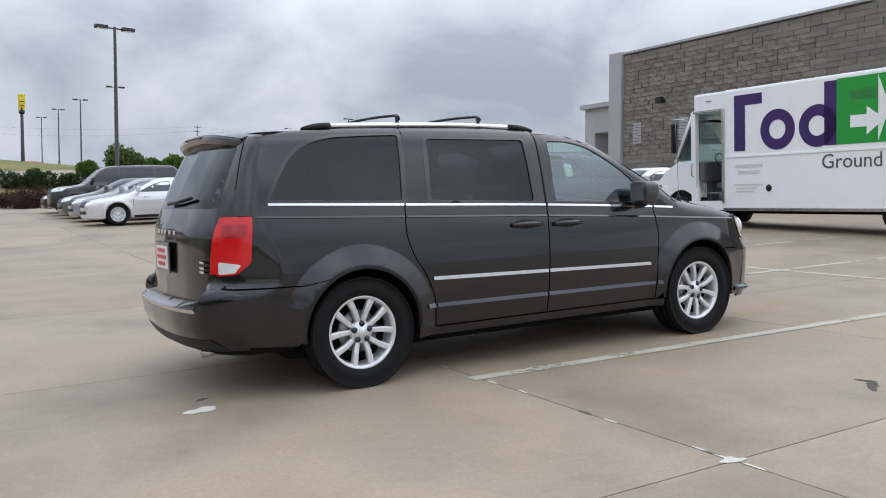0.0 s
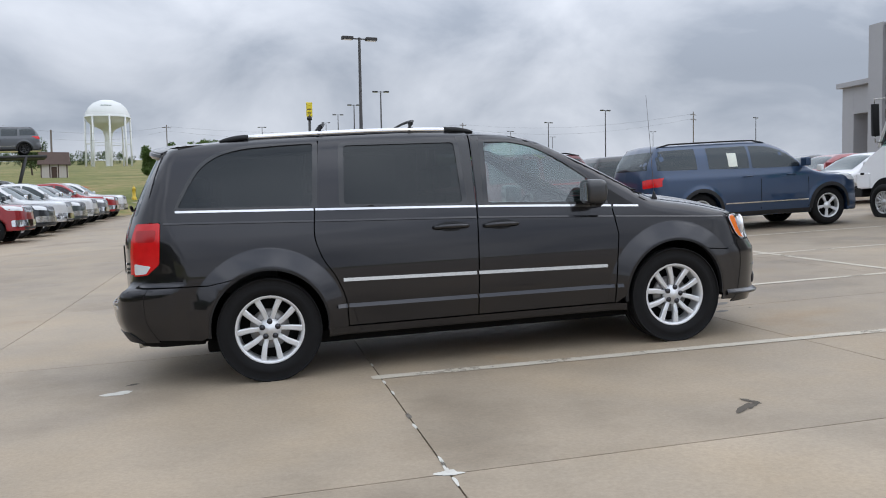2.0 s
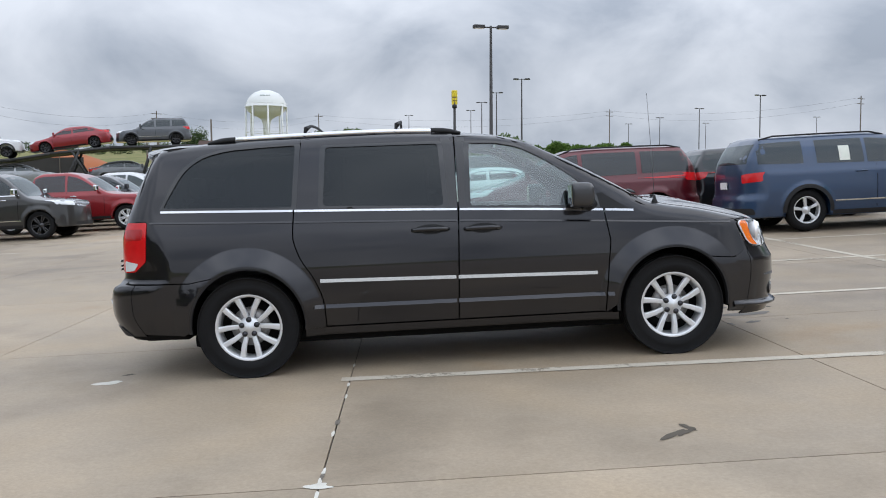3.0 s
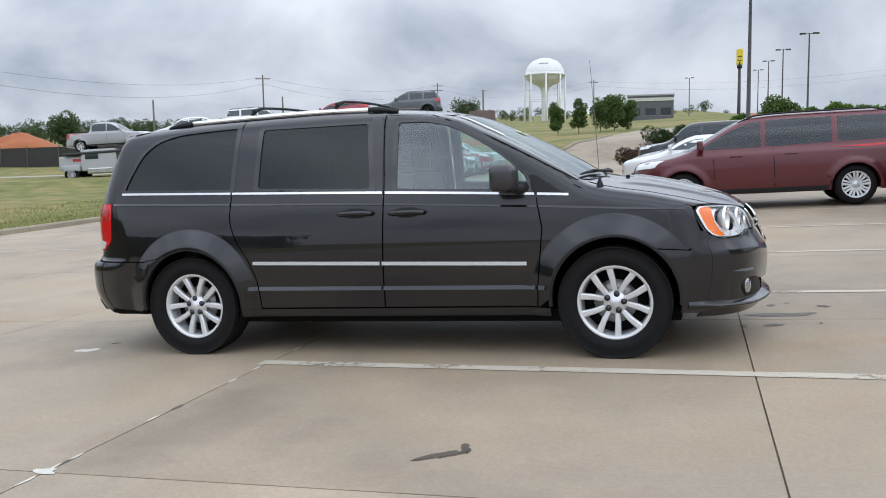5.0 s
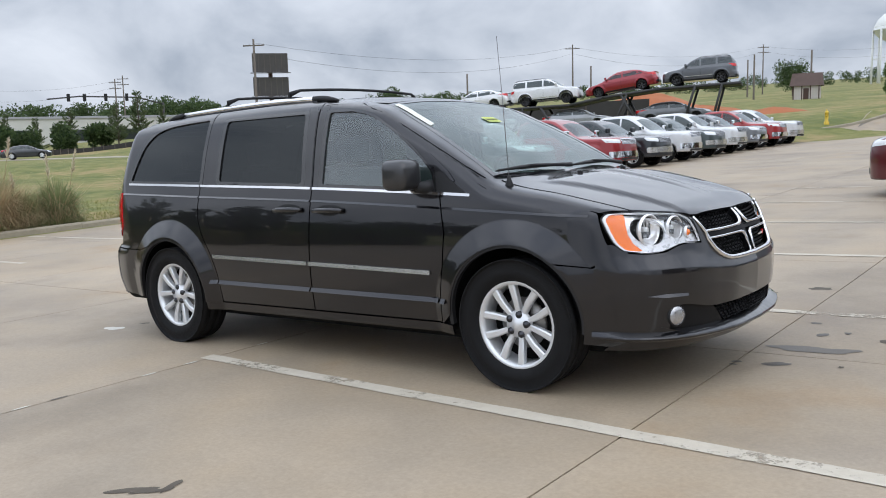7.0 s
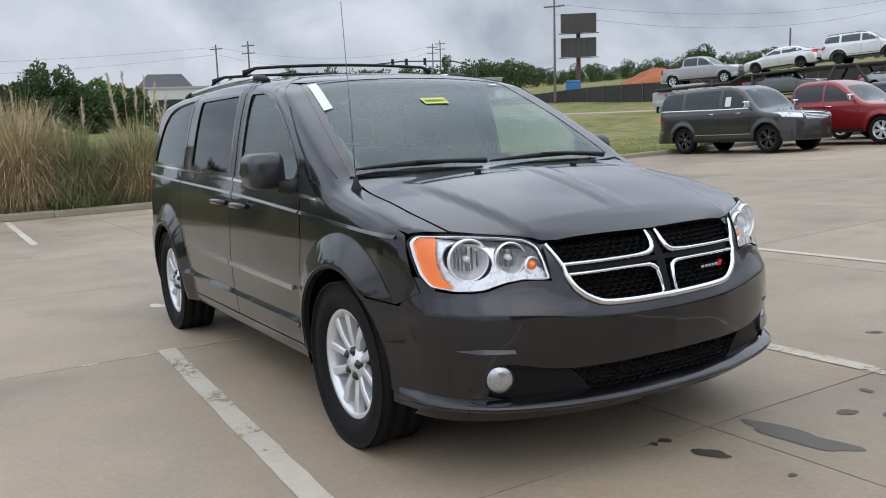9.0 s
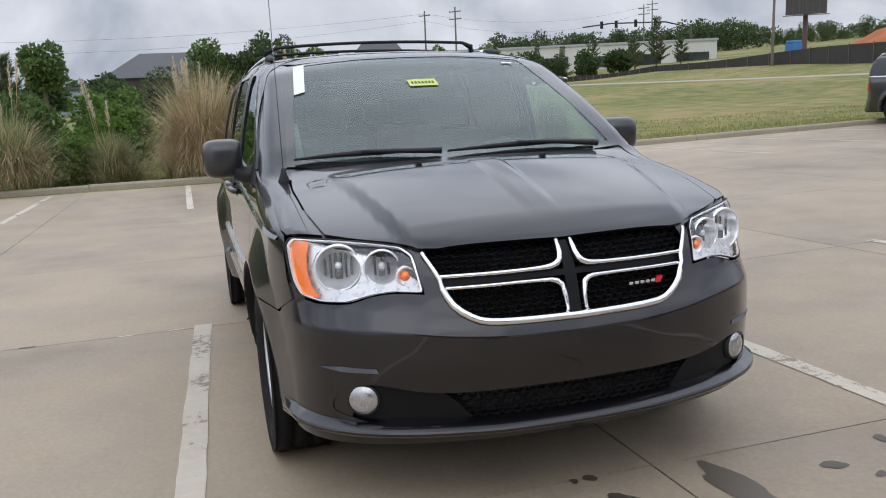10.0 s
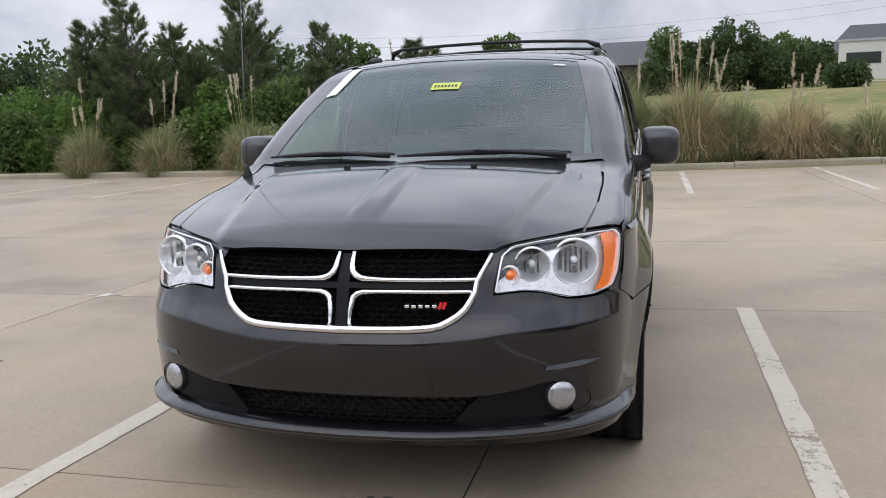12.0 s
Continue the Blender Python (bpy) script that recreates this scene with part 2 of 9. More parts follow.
def lot_h(x, y):
    h = 0.024 * soft(np.asarray(y, float) - 2.0, 1.2) + 0.034 * soft(-np.asarray(x, float) - 17.0, 1.5) - fall(x, y)
    away = -0.5 * np.asarray(x, float) + 0.866 * np.asarray(y, float)
    s = np.clip((away - 43.0) / 6.0, 0, 1)
    dip = np.clip((-np.asarray(x, float) - 9.0) / 6.0, 0, 1) * np.clip((60.0 - np.asarray(y, float)) / 8.0, 0, 1)  # hollow where the transporter stands
    return h + 0.028 * soft(np.asarray(y, float) - 52.0, 4.0) + (1.3 - 0.85 * dip) * s * s * (3 - 2 * s)


def on_lot(x, y, rz=0.0, dz=0.0):
    return GRADE @ pose(x, y, float(lot_h(x, y)) + dz, 0, 0, rz)


def upright(x, y, rz=0.0, dz=0.0):
    p = GRADE @ Vector((x, y, float(lot_h(x, y)) + dz))
    return pose(p.x, p.y, p.z, 0, 0, rz)


# ---- car bodies as smooth fields ----
def hermite(pts):
    """A smooth curve through (a, b) points that never overshoots."""
    pts = sorted(pts)
    X, Y = np.array([p[0] for p in pts], float), np.array([p[1] for p in pts], float)
    h, d = np.diff(X), np.diff(Y) / np.diff(X)
    t = np.zeros_like(X)
    t[0], t[-1] = d[0], d[-1]
    for i in range(1, len(X) - 1):
        if d[i - 1] * d[i] > 0:
            w1, w2 = 2 * h[i] + h[i - 1], h[i] + 2 * h[i - 1]
            t[i] = (w1 + w2) / (w1 / d[i - 1] + w2 / d[i])

    def f(v):
        v = np.clip(v, X[0], X[-1])
        i = np.clip(np.searchsorted(X, v) - 1, 0, len(X) - 2)
        s = (v - X[i]) / h[i]
        return ((1 + 2 * s) * (1 - s) ** 2 * Y[i] + s * (1 - s) ** 2 * h[i] * t[i] + s * s * (3 - 2 * s) * Y[i + 1] + s * s * (s - 1) * h[i] * t[i + 1])
    return f


def smax(a, b, k):
    h = np.clip(0.5 + 0.5 * (a - b) / k, 0, 1)
    return b + (a - b) * h + k * h * (1 - h)


def step01(v, a, b):
    s = np.clip((v - a) / (b - a), 0, 1)
    return s * s * (3 - 2 * s)


class Body:
    """A car body as a field: negative inside. Own frame: x ahead, y to its left, z up, origin between the axles on the ground."""

    def __init__(self, top, side, nose, tail, plan_front, plan_rear, wheels, arch=0.40, hub=0.362, crown=0.07, bottom=0.26, flare=0.02,
                 k_top=0.09, k_end=0.10, taper=((-9, 1), (9, 1)), bed=None, extra=None, crisp=0.0):
        self.crisp = crisp
        self.top, self.side, self.nose, self.tail = hermite(top), hermite(side), hermite(nose), hermite(tail)
        self.pf, self.pr, self.taper = hermite(plan_front), hermite(plan_rear), hermite(taper)
        self.wheels, self.arch, self.hub, self.crown, self.bottom, self.flare = wheels, arch, hub, crown, bottom, flare
        self.k_top, self.k_end, self.bed, self.extra = k_top, k_end, bed, extra

    def swell(self, d):
        """How far the wheel arch stands out, by the distance from its edge."""
        if self.crisp:
            return np.clip((self.crisp - d) / (self.crisp - 0.012), 0, 1)
        return 1 - step01(d, 0.015, 0.15)

    def half(self, x, z):
        w = self.side(z) * self.taper(x)
        for wx in self.wheels:
            r = np.hypot(x - wx, z - self.hub)
            w = w + self.flare * self.swell(r - self.arch)
        return w

    def solid(self, x, y, z):
        ay = np.abs(y)
        f = ay - self.half(x, z)
        t = (z - self.top(x) + self.crown * (ay / 0.8) ** 2.4) * 0.85
        f = smax(f, t, self.k_top)
        f = smax(f, x - self.nose(z) + self.pf(ay), self.k_end)
        f = smax(f, self.tail(z) + self.pr(ay) - x, self.k_end)
        f = smax(f, self.bottom - z, 0.03)
        if self.extra:
            f = self.extra(f, x, y, z)
        return f

    def field(self, x, y, z, arches=True):
        f = self.solid(x, y, z)
        if arches:
            for wx in self.wheels:
                f = np.maximum(f, np.minimum(self.arch - np.hypot(x - wx, z - self.hub + 0.01), np.abs(y) - 0.52))
        if self.bed:
            x0, x1, w, z0 = self.bed
            f = np.maximum(f, -np.maximum(np.maximum(np.abs(x - (x0 + x1) / 2) - (x1 - x0) / 2, np.abs(y) - w), z0 - z))
        return f

    def grad(self, P, arches=False, e=0.004):
        x, y, z = P.T
        F = lambda a, b, c: self.field(a, b, c, arches)
        g = np.stack([F(x + e, y, z) - F(x - e, y, z), F(x, y + e, z) - F(x, y - e, z), F(x, y, z + e) - F(x, y, z - e)], 1)
        return g / np.maximum(np.linalg.norm(g, axis=1, keepdims=True), 1e-9)

    def net(self, cell=0.05, inset=0.0, zmax=9.0, xmax=9.0):
        """The whole skin as one mesh of near-square facets."""
        lo = np.array([self.tail(np.linspace(0.2, 2, 30)).min() - 0.1, -1.2, self.bottom - 0.1])
        hi = np.array([self.nose(np.linspace(0.2, 2, 30)).max() + 0.1, 1.2, self.top(np.linspace(-4, 4, 80)).max() + 0.1])
        n = np.ceil((hi - lo) / cell).astype(int) + 1
        ax = [lo[i] + cell * np.arange(n[i]) for i in range(3)]
        F = lambda a, b, c: np.maximum(np.maximum(self.field(a, b, c) + inset, c - zmax), a - xmax)
        V = F(*np.meshgrid(*ax, indexing="ij"))
        S = V < 0
        corner = [(i, j, k) for i in (0, 1) for j in (0, 1) for k in (0, 1)]
        cells = [S[i:n[0] - 1 + i, j:n[1] - 1 + j, k:n[2] - 1 + k] for i, j, k in corner]
        cnt = sum(c.astype(int) for c in cells)
        act = (cnt > 0) & (cnt < 8)
        idx = -np.ones(act.shape, int)
        idx[act] = np.arange(act.sum())
        I = np.argwhere(act)
        acc, num = np.zeros((len(I), 3)), np.zeros(len(I))
        for a in corner:
            for d in range(3):
                if a[d] == 0:
                    b = list(a)
                    b[d] = 1
                    va, vb = V[tuple((I + a).T)], V[tuple((I + b).T)]
                    m = (va < 0) != (vb < 0)
                    s = np.where(m, va / np.where(va == vb, 1, va - vb), 0)
                    p = I + np.array(a) + 0.0
                    p[:, d] += s
                    acc[m] += p[m]
                    num[m] += 1
        P = lo + cell * acc / num[:, None]
        for _ in range(3):
            v = F(*P.T)
            g = self.grad(P, True)
            P = P - g * np.clip(v, -cell * 0.5, cell * 0.5)[:, None]
        faces = []
        for d in range(3):
            u, w = [(1, 2), (2, 0), (0, 1)][d]
            sl = [slice(None)] * 3
            sa, sb = list(sl), list(sl)
            sa[d], sb[d] = slice(0, -1), slice(1, None)
            cr = np.argwhere(S[tuple(sa)] != S[tuple(sb)])
            ins = S[tuple(sa)][tuple(cr.T)]
            ok = (cr[:, u] > 0) & (cr[:, w] > 0) & (cr[:, u] < n[u] - 1) & (cr[:, w] < n[w] - 1)
            cr, ins = cr[ok], ins[ok]
            def at(du, dw):
                q = cr.copy()
                q[:, u] -= du
                q[:, w] -= dw
                return idx[tuple(q.T)]
            q = np.stack([at(1, 1), at(0, 1), at(0, 0), at(1, 0)], 1)
            q[~ins] = q[~ins][:, ::-1]
            faces.append(q)
        return P, np.concatenate(faces)


# ---- ground ----
def ground_material():
    m = bpy.data.materials.new("ground_mix")
    nt, N, L, b = nodes_of(m)
    b.inputs["Base Color"].default_value = (0.10, 0.13, 0.04, 1)
    tc = N("ShaderNodeTexCoord")
    n1, n2, n3 = N("ShaderNodeTexNoise"), N("ShaderNodeTexNoise"), N("ShaderNodeTexNoise")
    for n, s, d in ((n1, 0.09, 4), (n2, 0.9, 6), (n3, 22.0, 4)):
        n.inputs["Scale"].default_value, n.inputs["Detail"].default_value = s, d
        L(tc.outputs["Object"], n.inputs["Vector"])
    r = N("ShaderNodeValToRGB")
    e = r.color_ramp.elements
    e[0].position, e[0].color = 0.42, (0.098, 0.118, 0.024, 1)
    e[1].position, e[1].color = 0.61, (0.29, 0.215, 0.095, 1)
    k = e.new(0.51)
    k.color = (0.170, 0.172, 0.045, 1)
    a = N("ShaderNodeMath")
    a.operation = "ADD"
    L(n1.outputs["Fac"], a.inputs[0])
    L(n2.outputs["Fac"], a.inputs[1])
    h = N("ShaderNodeMath")
    h.operation = "MULTIPLY_ADD"
    h.inputs[1].default_value = 0.42
    L(a.outputs[0], h.inputs[0])
    s3 = N("ShaderNodeMath")
    s3.operation = "MULTIPLY"
    s3.inputs[1].default_value = 0.18
    L(n3.outputs["Fac"], s3.inputs[0])
    L(s3.outputs[0], h.inputs[2])
    L(h.outputs[0], r.inputs[0])
    L(r.outputs[0], b.inputs["Base Color"])
    b.inputs["Roughness"].default_value = 0.95
    bp = N("ShaderNodeBump")
    bp.inputs["Strength"].default_value, bp.inputs["Distance"].default_value = 0.5, 0.08
    L(n3.outputs["Fac"], bp.inputs["Height"])
    L(bp.outputs[0], b.inputs["Normal"])
    return m


def concrete_material():
    m = bpy.data.materials.new("broom_concrete")
    nt, N, L, b = nodes_of(m)
    tc = N("ShaderNodeTexCoord")
    ns = []
    for s, d, ro in ((0.16, 4, 0.5), (1.1, 7, 0.62), (45.0, 5, 0.7), (0.5, 5, 0.6)):
        n = N("ShaderNodeTexNoise")
        n.inputs["Scale"].default_value, n.inputs["Detail"].default_value, n.inputs["Roughness"].default_value = s, d, ro
        L(tc.outputs["Object"], n.inputs["Vector"])
        ns.append(n)
    r1, r2 = N("ShaderNodeValToRGB"), N("ShaderNodeValToRGB")
    e = r1.color_ramp.elements
    e[0].position, e[0].color = 0.34, (0.221, 0.178, 0.133, 1)
    e[1].position, e[1].color = 0.66, (0.402, 0.324, 0.235, 1)
    k = e.new(0.50)
    k.color = (0.326, 0.266, 0.195, 1)
    a = N("ShaderNodeMath")
    a.operation = "ADD"
    L(ns[0].outputs["Fac"], a.inputs[0])
    L(ns[1].outputs["Fac"], a.inputs[1])
    h = N("ShaderNodeMath")
    h.operation = "MULTIPLY"
    h.inputs[1].default_value = 0.5
    L(a.outputs[0], h.inputs[0])
    L(h.outputs[0], r1.inputs[0])
    # dark oil and water stains
    e = r2.color_ramp.elements
    e[0].position, e[0].color = 0.28, (0.62, 0.60, 0.57, 1)
    e[1].position, e[1].color = 0.46, (1, 1, 1, 1)
    k = e.new(0.62)
    k.color = (1.0, 0.965, 0.90, 1)
    k = e.new(0.72)
    k.color = (0.93, 0.80, 0.64, 1)
    L(ns[3].outputs["Fac"], r2.inputs[0])
    mul = N("ShaderNodeMix")
    mul.data_type, mul.blend_type = "RGBA", "MULTIPLY"
    mul.inputs["Factor"].default_value = 0.8
    L(r1.outputs[0], mul.inputs["A"])
    L(r2.outputs[0], mul.inputs["B"])
    fine = N("ShaderNodeMapRange")
    fine.inputs["From Min"].default_value, fine.inputs["From Max"].default_value = 0.3, 0.7
    fine.inputs["To Min"].default_value, fine.inputs["To Max"].default_value = 0.88, 1.10
    L(ns[2].outputs["Fac"], fine.inputs["Value"])
    sc = N("ShaderNodeVectorMath")
    sc.operation = "SCALE"
    L(mul.outputs["Result"], sc.inputs[0])
    L(fine.outputs[0], sc.inputs["Scale"])
    oi, om, os = N("ShaderNodeObjectInfo"), N("ShaderNodeMapRange"), N("ShaderNodeVectorMath")
    om.inputs["To Min"].default_value, om.inputs["To Max"].default_value = 0.93, 1.06
    os.operation = "SCALE"
    L(oi.outputs["Random"], om.inputs["Value"])
    L(sc.outputs[0], os.inputs[0])
    L(om.outputs[0], os.inputs["Scale"])
    L(os.outputs[0], b.inputs["Base Color"])
    rr = N("ShaderNodeMapRange")
    rr.inputs["To Min"].default_value, rr.inputs["To Max"].default_value = 0.45, 0.85
    L(ns[1].outputs["Fac"], rr.inputs["Value"])
    L(rr.outputs[0], b.inputs["Roughness"])
    bp = N("ShaderNodeBump")
    bp.inputs["Strength"].default_value, bp.inputs["Distance"].default_value = 0.35, 0.004
    L(ns[2].outputs["Fac"], bp.inputs["Height"])
    L(bp.outputs[0], b.inputs["Normal"])
    return m


CONCRETE = concrete_material()
GRASS_GROUND = ground_material()
KERB_X = hermite([(-60, -12.5), (-20, -14.6), (-13, -15.0), (-3, -15.2), (6, -15.2), (13, -14.8), (20, -14.4), (40, -13.4), (43, -12.4), (45.8, -10.4), (48.7, -7.4), (51.2, -5.9), (57.5, -5.1), (67.7, -4.9), (83, -4.0), (93, -1.4)])


def spread(a, b):
    """Grid lines, close together near 0 and wide apart far out."""
    def run(end):
        v, s = [0.0], 2.0
        while v[-1] < end:
            v.append(v[-1] + s)
            s *= 1.12
        return v
    return np.array([-q for q in run(-a)][:0:-1] + run(b))


def sheet(name, xs, ys, mat, dz=0.0):
    X, Y = np.meshgrid(xs, ys, indexing="ij")
    inn = (X > KERB_X(Y) + 0.3) & (X < 60) & (Y > -60) & (Y < 88)
    Z = lot_h(X, Y) + dz - 0.10 * inn
    n, k = X.shape
    verts = [GRADE @ Vector(v) for v in zip(X.ravel(), Y.ravel(), Z.ravel())]
    faces = [(i * k + j, (i + 1) * k + j, (i + 1) * k + j + 1, i * k + j + 1) for i in range(n - 1) for j in range(k - 1)]
    return part(name, mesh_from(name, verts, faces, mat))


tagged(sheet("ground", spread(-3000, 3000), spread(-3000, 3000), GRASS_GROUND, dz=0.03), "mown grass field with dry patches beyond the kerb", "ground", kind="structure")
JOINT = M("joint_filler", (0.15, 0.132, 0.108), 0.9, vary=0.3, scale=20, bump=0.4)
JX, JY = [-0.82 + 3.17 * i for i in range(-5, 13)], [-3.33 + 3.69 * j for j in range(-8, 22)]


def lot_mesh(rows):
    k = len(rows[0])
    verts = [GRADE @ Vector((x, y, z)) for r in rows for x, y, z in r]
    return verts, [(i * k + j, i * k + j + 1, (i + 1) * k + j + 1, (i + 1) * k + j) for i in range(len(rows) - 1) for j in range(k - 1)]


def pavement():
    """The concrete apron: a bed that shows in the joints, and the cast slabs on it."""
    ys = np.concatenate([np.arange(-60, -16, 4.0), np.arange(-16, 44, 1.0), np.arange(44, 89, 2.0)])
    rows = []
    for y in ys:
        x0 = float(KERB_X(y))
        rows.append([(x, y, float(lot_h(x, y)) - 0.014) for x in np.concatenate([[x0], np.linspace(x0 + 0.5, max(x0 + 2, 14), 26), np.linspace(16, 60, 12)])])
    v, f = lot_mesh(rows)
    top = tagged(part("pavement", mesh_from("pavement", v, f, JOINT)), "stained tan concrete car park with sawn joints", "pavement", kind="structure")
    g, loose = 0.0045, []
    xe = JX + [40, 50, 60]
    ye = [-60, -45] + JY + [80, 88]
    for a, b in zip(xe[:-1], xe[1:]):
        for c, d in zip(ye[:-1], ye[1:]):
            if a - 3.2 > 60 or b < min(float(KERB_X(c)), float(KERB_X(d))) + 0.2:
                continue
            rows = []
            for y in np.linspace(c + g, d - g, 4):
                lo = max(a + g, float(KERB_X(y)) + 0.02)
                if a == xe[0]:
                    lo = float(KERB_X(y)) + 0.02
                lo = min(lo, b - 0.05)
                rows.append([(x, y, float(lot_h(x, y))) for x in np.linspace(lo, b - g, 4)])
            v, f = lot_mesh(rows)
            n = len(v)
            ring = [0, 1, 2, 3, 7, 11, 15, 14, 13, 12, 8, 4]
            down = [Vector(v[i]) - Vector((0, 0, 0.013)) for i in ring]
            f += [(ring[(i + 1) % 12], ring[i], n + i, n + (i + 1) % 12) for i in range(12)]
            near = -16 < (a + b) / 2 < 14 and -12 < (c + d) / 2 < 32
            if near:
                me = mesh_from("slab", v + down, f, CONCRETE, smooth=False)
                part("slab", me, parent=top)
            else:
                loose.append((v + down, f))
    V, F = [], []
    for v, f in loose:
        F += [tuple(i + len(V) for i in q) for q in f]
        V += v
    tagged(part("slabs", mesh_from("slabs", V, F, CONCRETE, smooth=False), parent=top), kind="stuff")
    return top


pavement()


# ---- panels laid on a body field ----
VIEWS = {  # origin, first axis, second axis, way in
    "R": ((0, -1.7, 0), (1, 0, 0), (0, 0, 1), (0, 1, 0)),
    "T": ((0, 0, 2.6), (1, 0, 0), (0, 1, 0), (0, 0, -1)),
    "F": ((3.6, 0, 0), (0, 1, 0), (0, 0, 1), (-1, 0, 0)),
    "B": ((-3.8, 0, 0), (0, 1, 0), (0, 0, 1), (1, 0, 0)),
}


def fillet(poly, r=0.03, n=4):
    """Rounds the corners of a closed outline; a point may bring its own radius."""
    out, k = [], len(poly)
    for i in range(k):
        p, a, b = Vector(poly[i][:2]), Vector(poly[i - 1][:2]), Vector(poly[(i + 1) % k][:2])
        rr = poly[i][2] if len(poly[i]) > 2 else r
        d1, d2 = a - p, b - p
        t = min(rr, d1.length * 0.45, d2.length * 0.45)
        if t < 1e-4:
            out.append(tuple(p))
            continue
        q1, q2 = p + d1.normalized() * t, p + d2.normalized() * t
        for j in range(n + 1):
            s = j / n
            out.append(tuple(q1 * (1 - s) ** 2 + p * 2 * s * (1 - s) + q2 * s * s))
    return out


def arc(cx, cz, r, a0, a1, n=24):
    return [(cx + r * math.cos(radians(a0 + (a1 - a0) * i / n)), cz + r * math.sin(radians(a0 + (a1 - a0) * i / n))) for i in range(n + 1)]


def curve_pts(pts, n=40):
    """An open smooth run through points, by chord length."""
    pts = np.array(pts, float)
    s = np.concatenate([[0], np.cumsum(np.linalg.norm(np.diff(pts, axis=0), axis=1))])
    fs = [hermite(list(zip(s, pts[:, i]))) for i in range(pts.shape[1])]
    t = np.linspace(0, s[-1], n)
    return [tuple(float(f(v)) for f in fs) for v in t]


def dense(loop, step):
    out = []
    for i in range(len(loop)):
        a, b = np.array(loop[i]), np.array(loop[(i + 1) % len(loop)])
        k = max(1, int(np.ceil(np.linalg.norm(b - a) / step)))
        out += [tuple(a + (b - a) * j / k) for j in range(k)]
    return out


def inside(P, loop):
    x, y = P[:, 0], P[:, 1]
    c = np.zeros(len(P), bool)
    L = np.array(loop)
    for (x0, y0), (x1, y1) in zip(L, np.roll(L, -1, 0)):
        m = (y0 > y) != (y1 > y)
        c ^= m & (x < (x1 - x0) * (y - y0) / (y1 - y0 + 1e-15) + x0)
    return c


def cast(B, view, uv, off=0.0):
    """Points of the body's skin straight behind the (u, v) of a view, and the skin's normals there."""
    o, U, V, D = (np.array(a, float) for a in VIEWS[view])
    base = o + uv[:, :1] * U + uv[:, 1:] * V
    s = np.linspace(0.3, 3.3 if view in "FB" else 2.2, 160)
    pts = base[:, None, :] + s[None, :, None] * D
    f = B.field(pts[..., 0], pts[..., 1], pts[..., 2], False)
    hit = f < 0
    i = np.where(hit.any(1), hit.argmax(1), f.argmin(1))
    hi, lo = s[i], s[np.maximum(i - 1, 0)]
    for _ in range(16):
        m = (lo + hi) / 2
        p = base + m[:, None] * D
        q = B.field(p[:, 0], p[:, 1], p[:, 2], False) < 0
        hi, lo = np.where(q, m, hi), np.where(q, lo, m)
    P = base + hi[:, None] * D
    n = B.grad(P)
    return P + n * off, n


def panel_data(B, view, outline, holes=(), off=0.0, grid=0.045, depth=0.012, rows=()):
    """A panel cut out of the skin; rows, a (curve, offsets) or points, follow its creases."""
    from mathutils import geometry
    loops = [dense(l, grid) for l in (outline, *holes)]
    pts, edges = [], []
    for l in loops:
        k = len(pts)
        pts += l
        edges += [(k + i, k + (i + 1) % len(l)) for i in range(len(l))]
    A = np.array(pts)
    g0, g1 = A.min(0), A.max(0)
    G = np.array([(u, v) for u in np.arange(g0[0] + grid / 2, g1[0], grid) for v in np.arange(g0[1] + grid / 2, g1[1], grid)]).reshape(-1, 2)
    if len(G):
        ok = inside(G, loops[0])
        for h in loops[1:]:
            ok &= ~inside(G, h)
        G = G[ok]
        if len(G):
            G = G[np.min(np.linalg.norm(G[:, None] - A[None], axis=2), axis=1) > grid * 0.42]
    for run in rows:
        X = run if isinstance(run, np.ndarray) else np.array([(u, float(run[0](u)) + o) for u in np.arange(g0[0], g1[0], 0.025) for o in run[1]])
        ok = inside(X, loops[0])
        for h in loops[1:]:
            ok &= ~inside(X, h)
        X = X[ok]
        if len(X):
            X = X[np.min(np.linalg.norm(X[:, None] - A[None], axis=2), axis=1) > 0.005]
        if len(X) and len(G):
            G = G[np.min(np.linalg.norm(G[:, None] - X[None], axis=2), axis=1) > 0.012]
        G = np.concatenate([G, X])
    allp = np.concatenate([A, G]) if len(G) else A
    v2, _, tri, *_ = geometry.delaunay_2d_cdt([Vector(p) for p in allp], edges, [], 0, 1e-6)
    uv = np.array([tuple(v) for v in v2])
    tri = np.array([t for t in tri if len(t) == 3])
    c = uv[tri].mean(1)
    ok = inside(c, loops[0])
    for h in loops[1:]:
        ok &= ~inside(c, h)
    tri = tri[ok]
    P, n = cast(B, view, uv, off)
    cr = np.cross(P[tri[:, 1]] - P[tri[:, 0]], P[tri[:, 2]] - P[tri[:, 0]])
    flip = (cr * n[tri[:, 0]]).sum(1) < 0
    tri[flip] = tri[flip][:, ::-1]
    faces = [tuple(t) for t in tri]
    if depth:
        cnt = {}
        for t in faces:
            for a, b in ((t[0], t[1]), (t[1], t[2]), (t[2], t[0])):
                cnt[(a, b)] = cnt.get((a, b), 0) + 1
        rim = [(a, b) for a, b in cnt if (b, a) not in cnt]
        V, N, k = list(P), list(n), len(P)
        for a, b in rim:
            e = P[b] - P[a]
            nn = np.cross(e, n[a])
            nn = nn / max(np.linalg.norm(nn), 1e-9)
            V += [P[a], P[b], P[b] - n[b] * depth, P[a] - n[a] * depth]
            N += [nn] * 4
            faces.append((k + 1, k, k + 3, k + 2))
            k += 4
        P, n = np.array(V), np.array(N)
    return P, faces, n


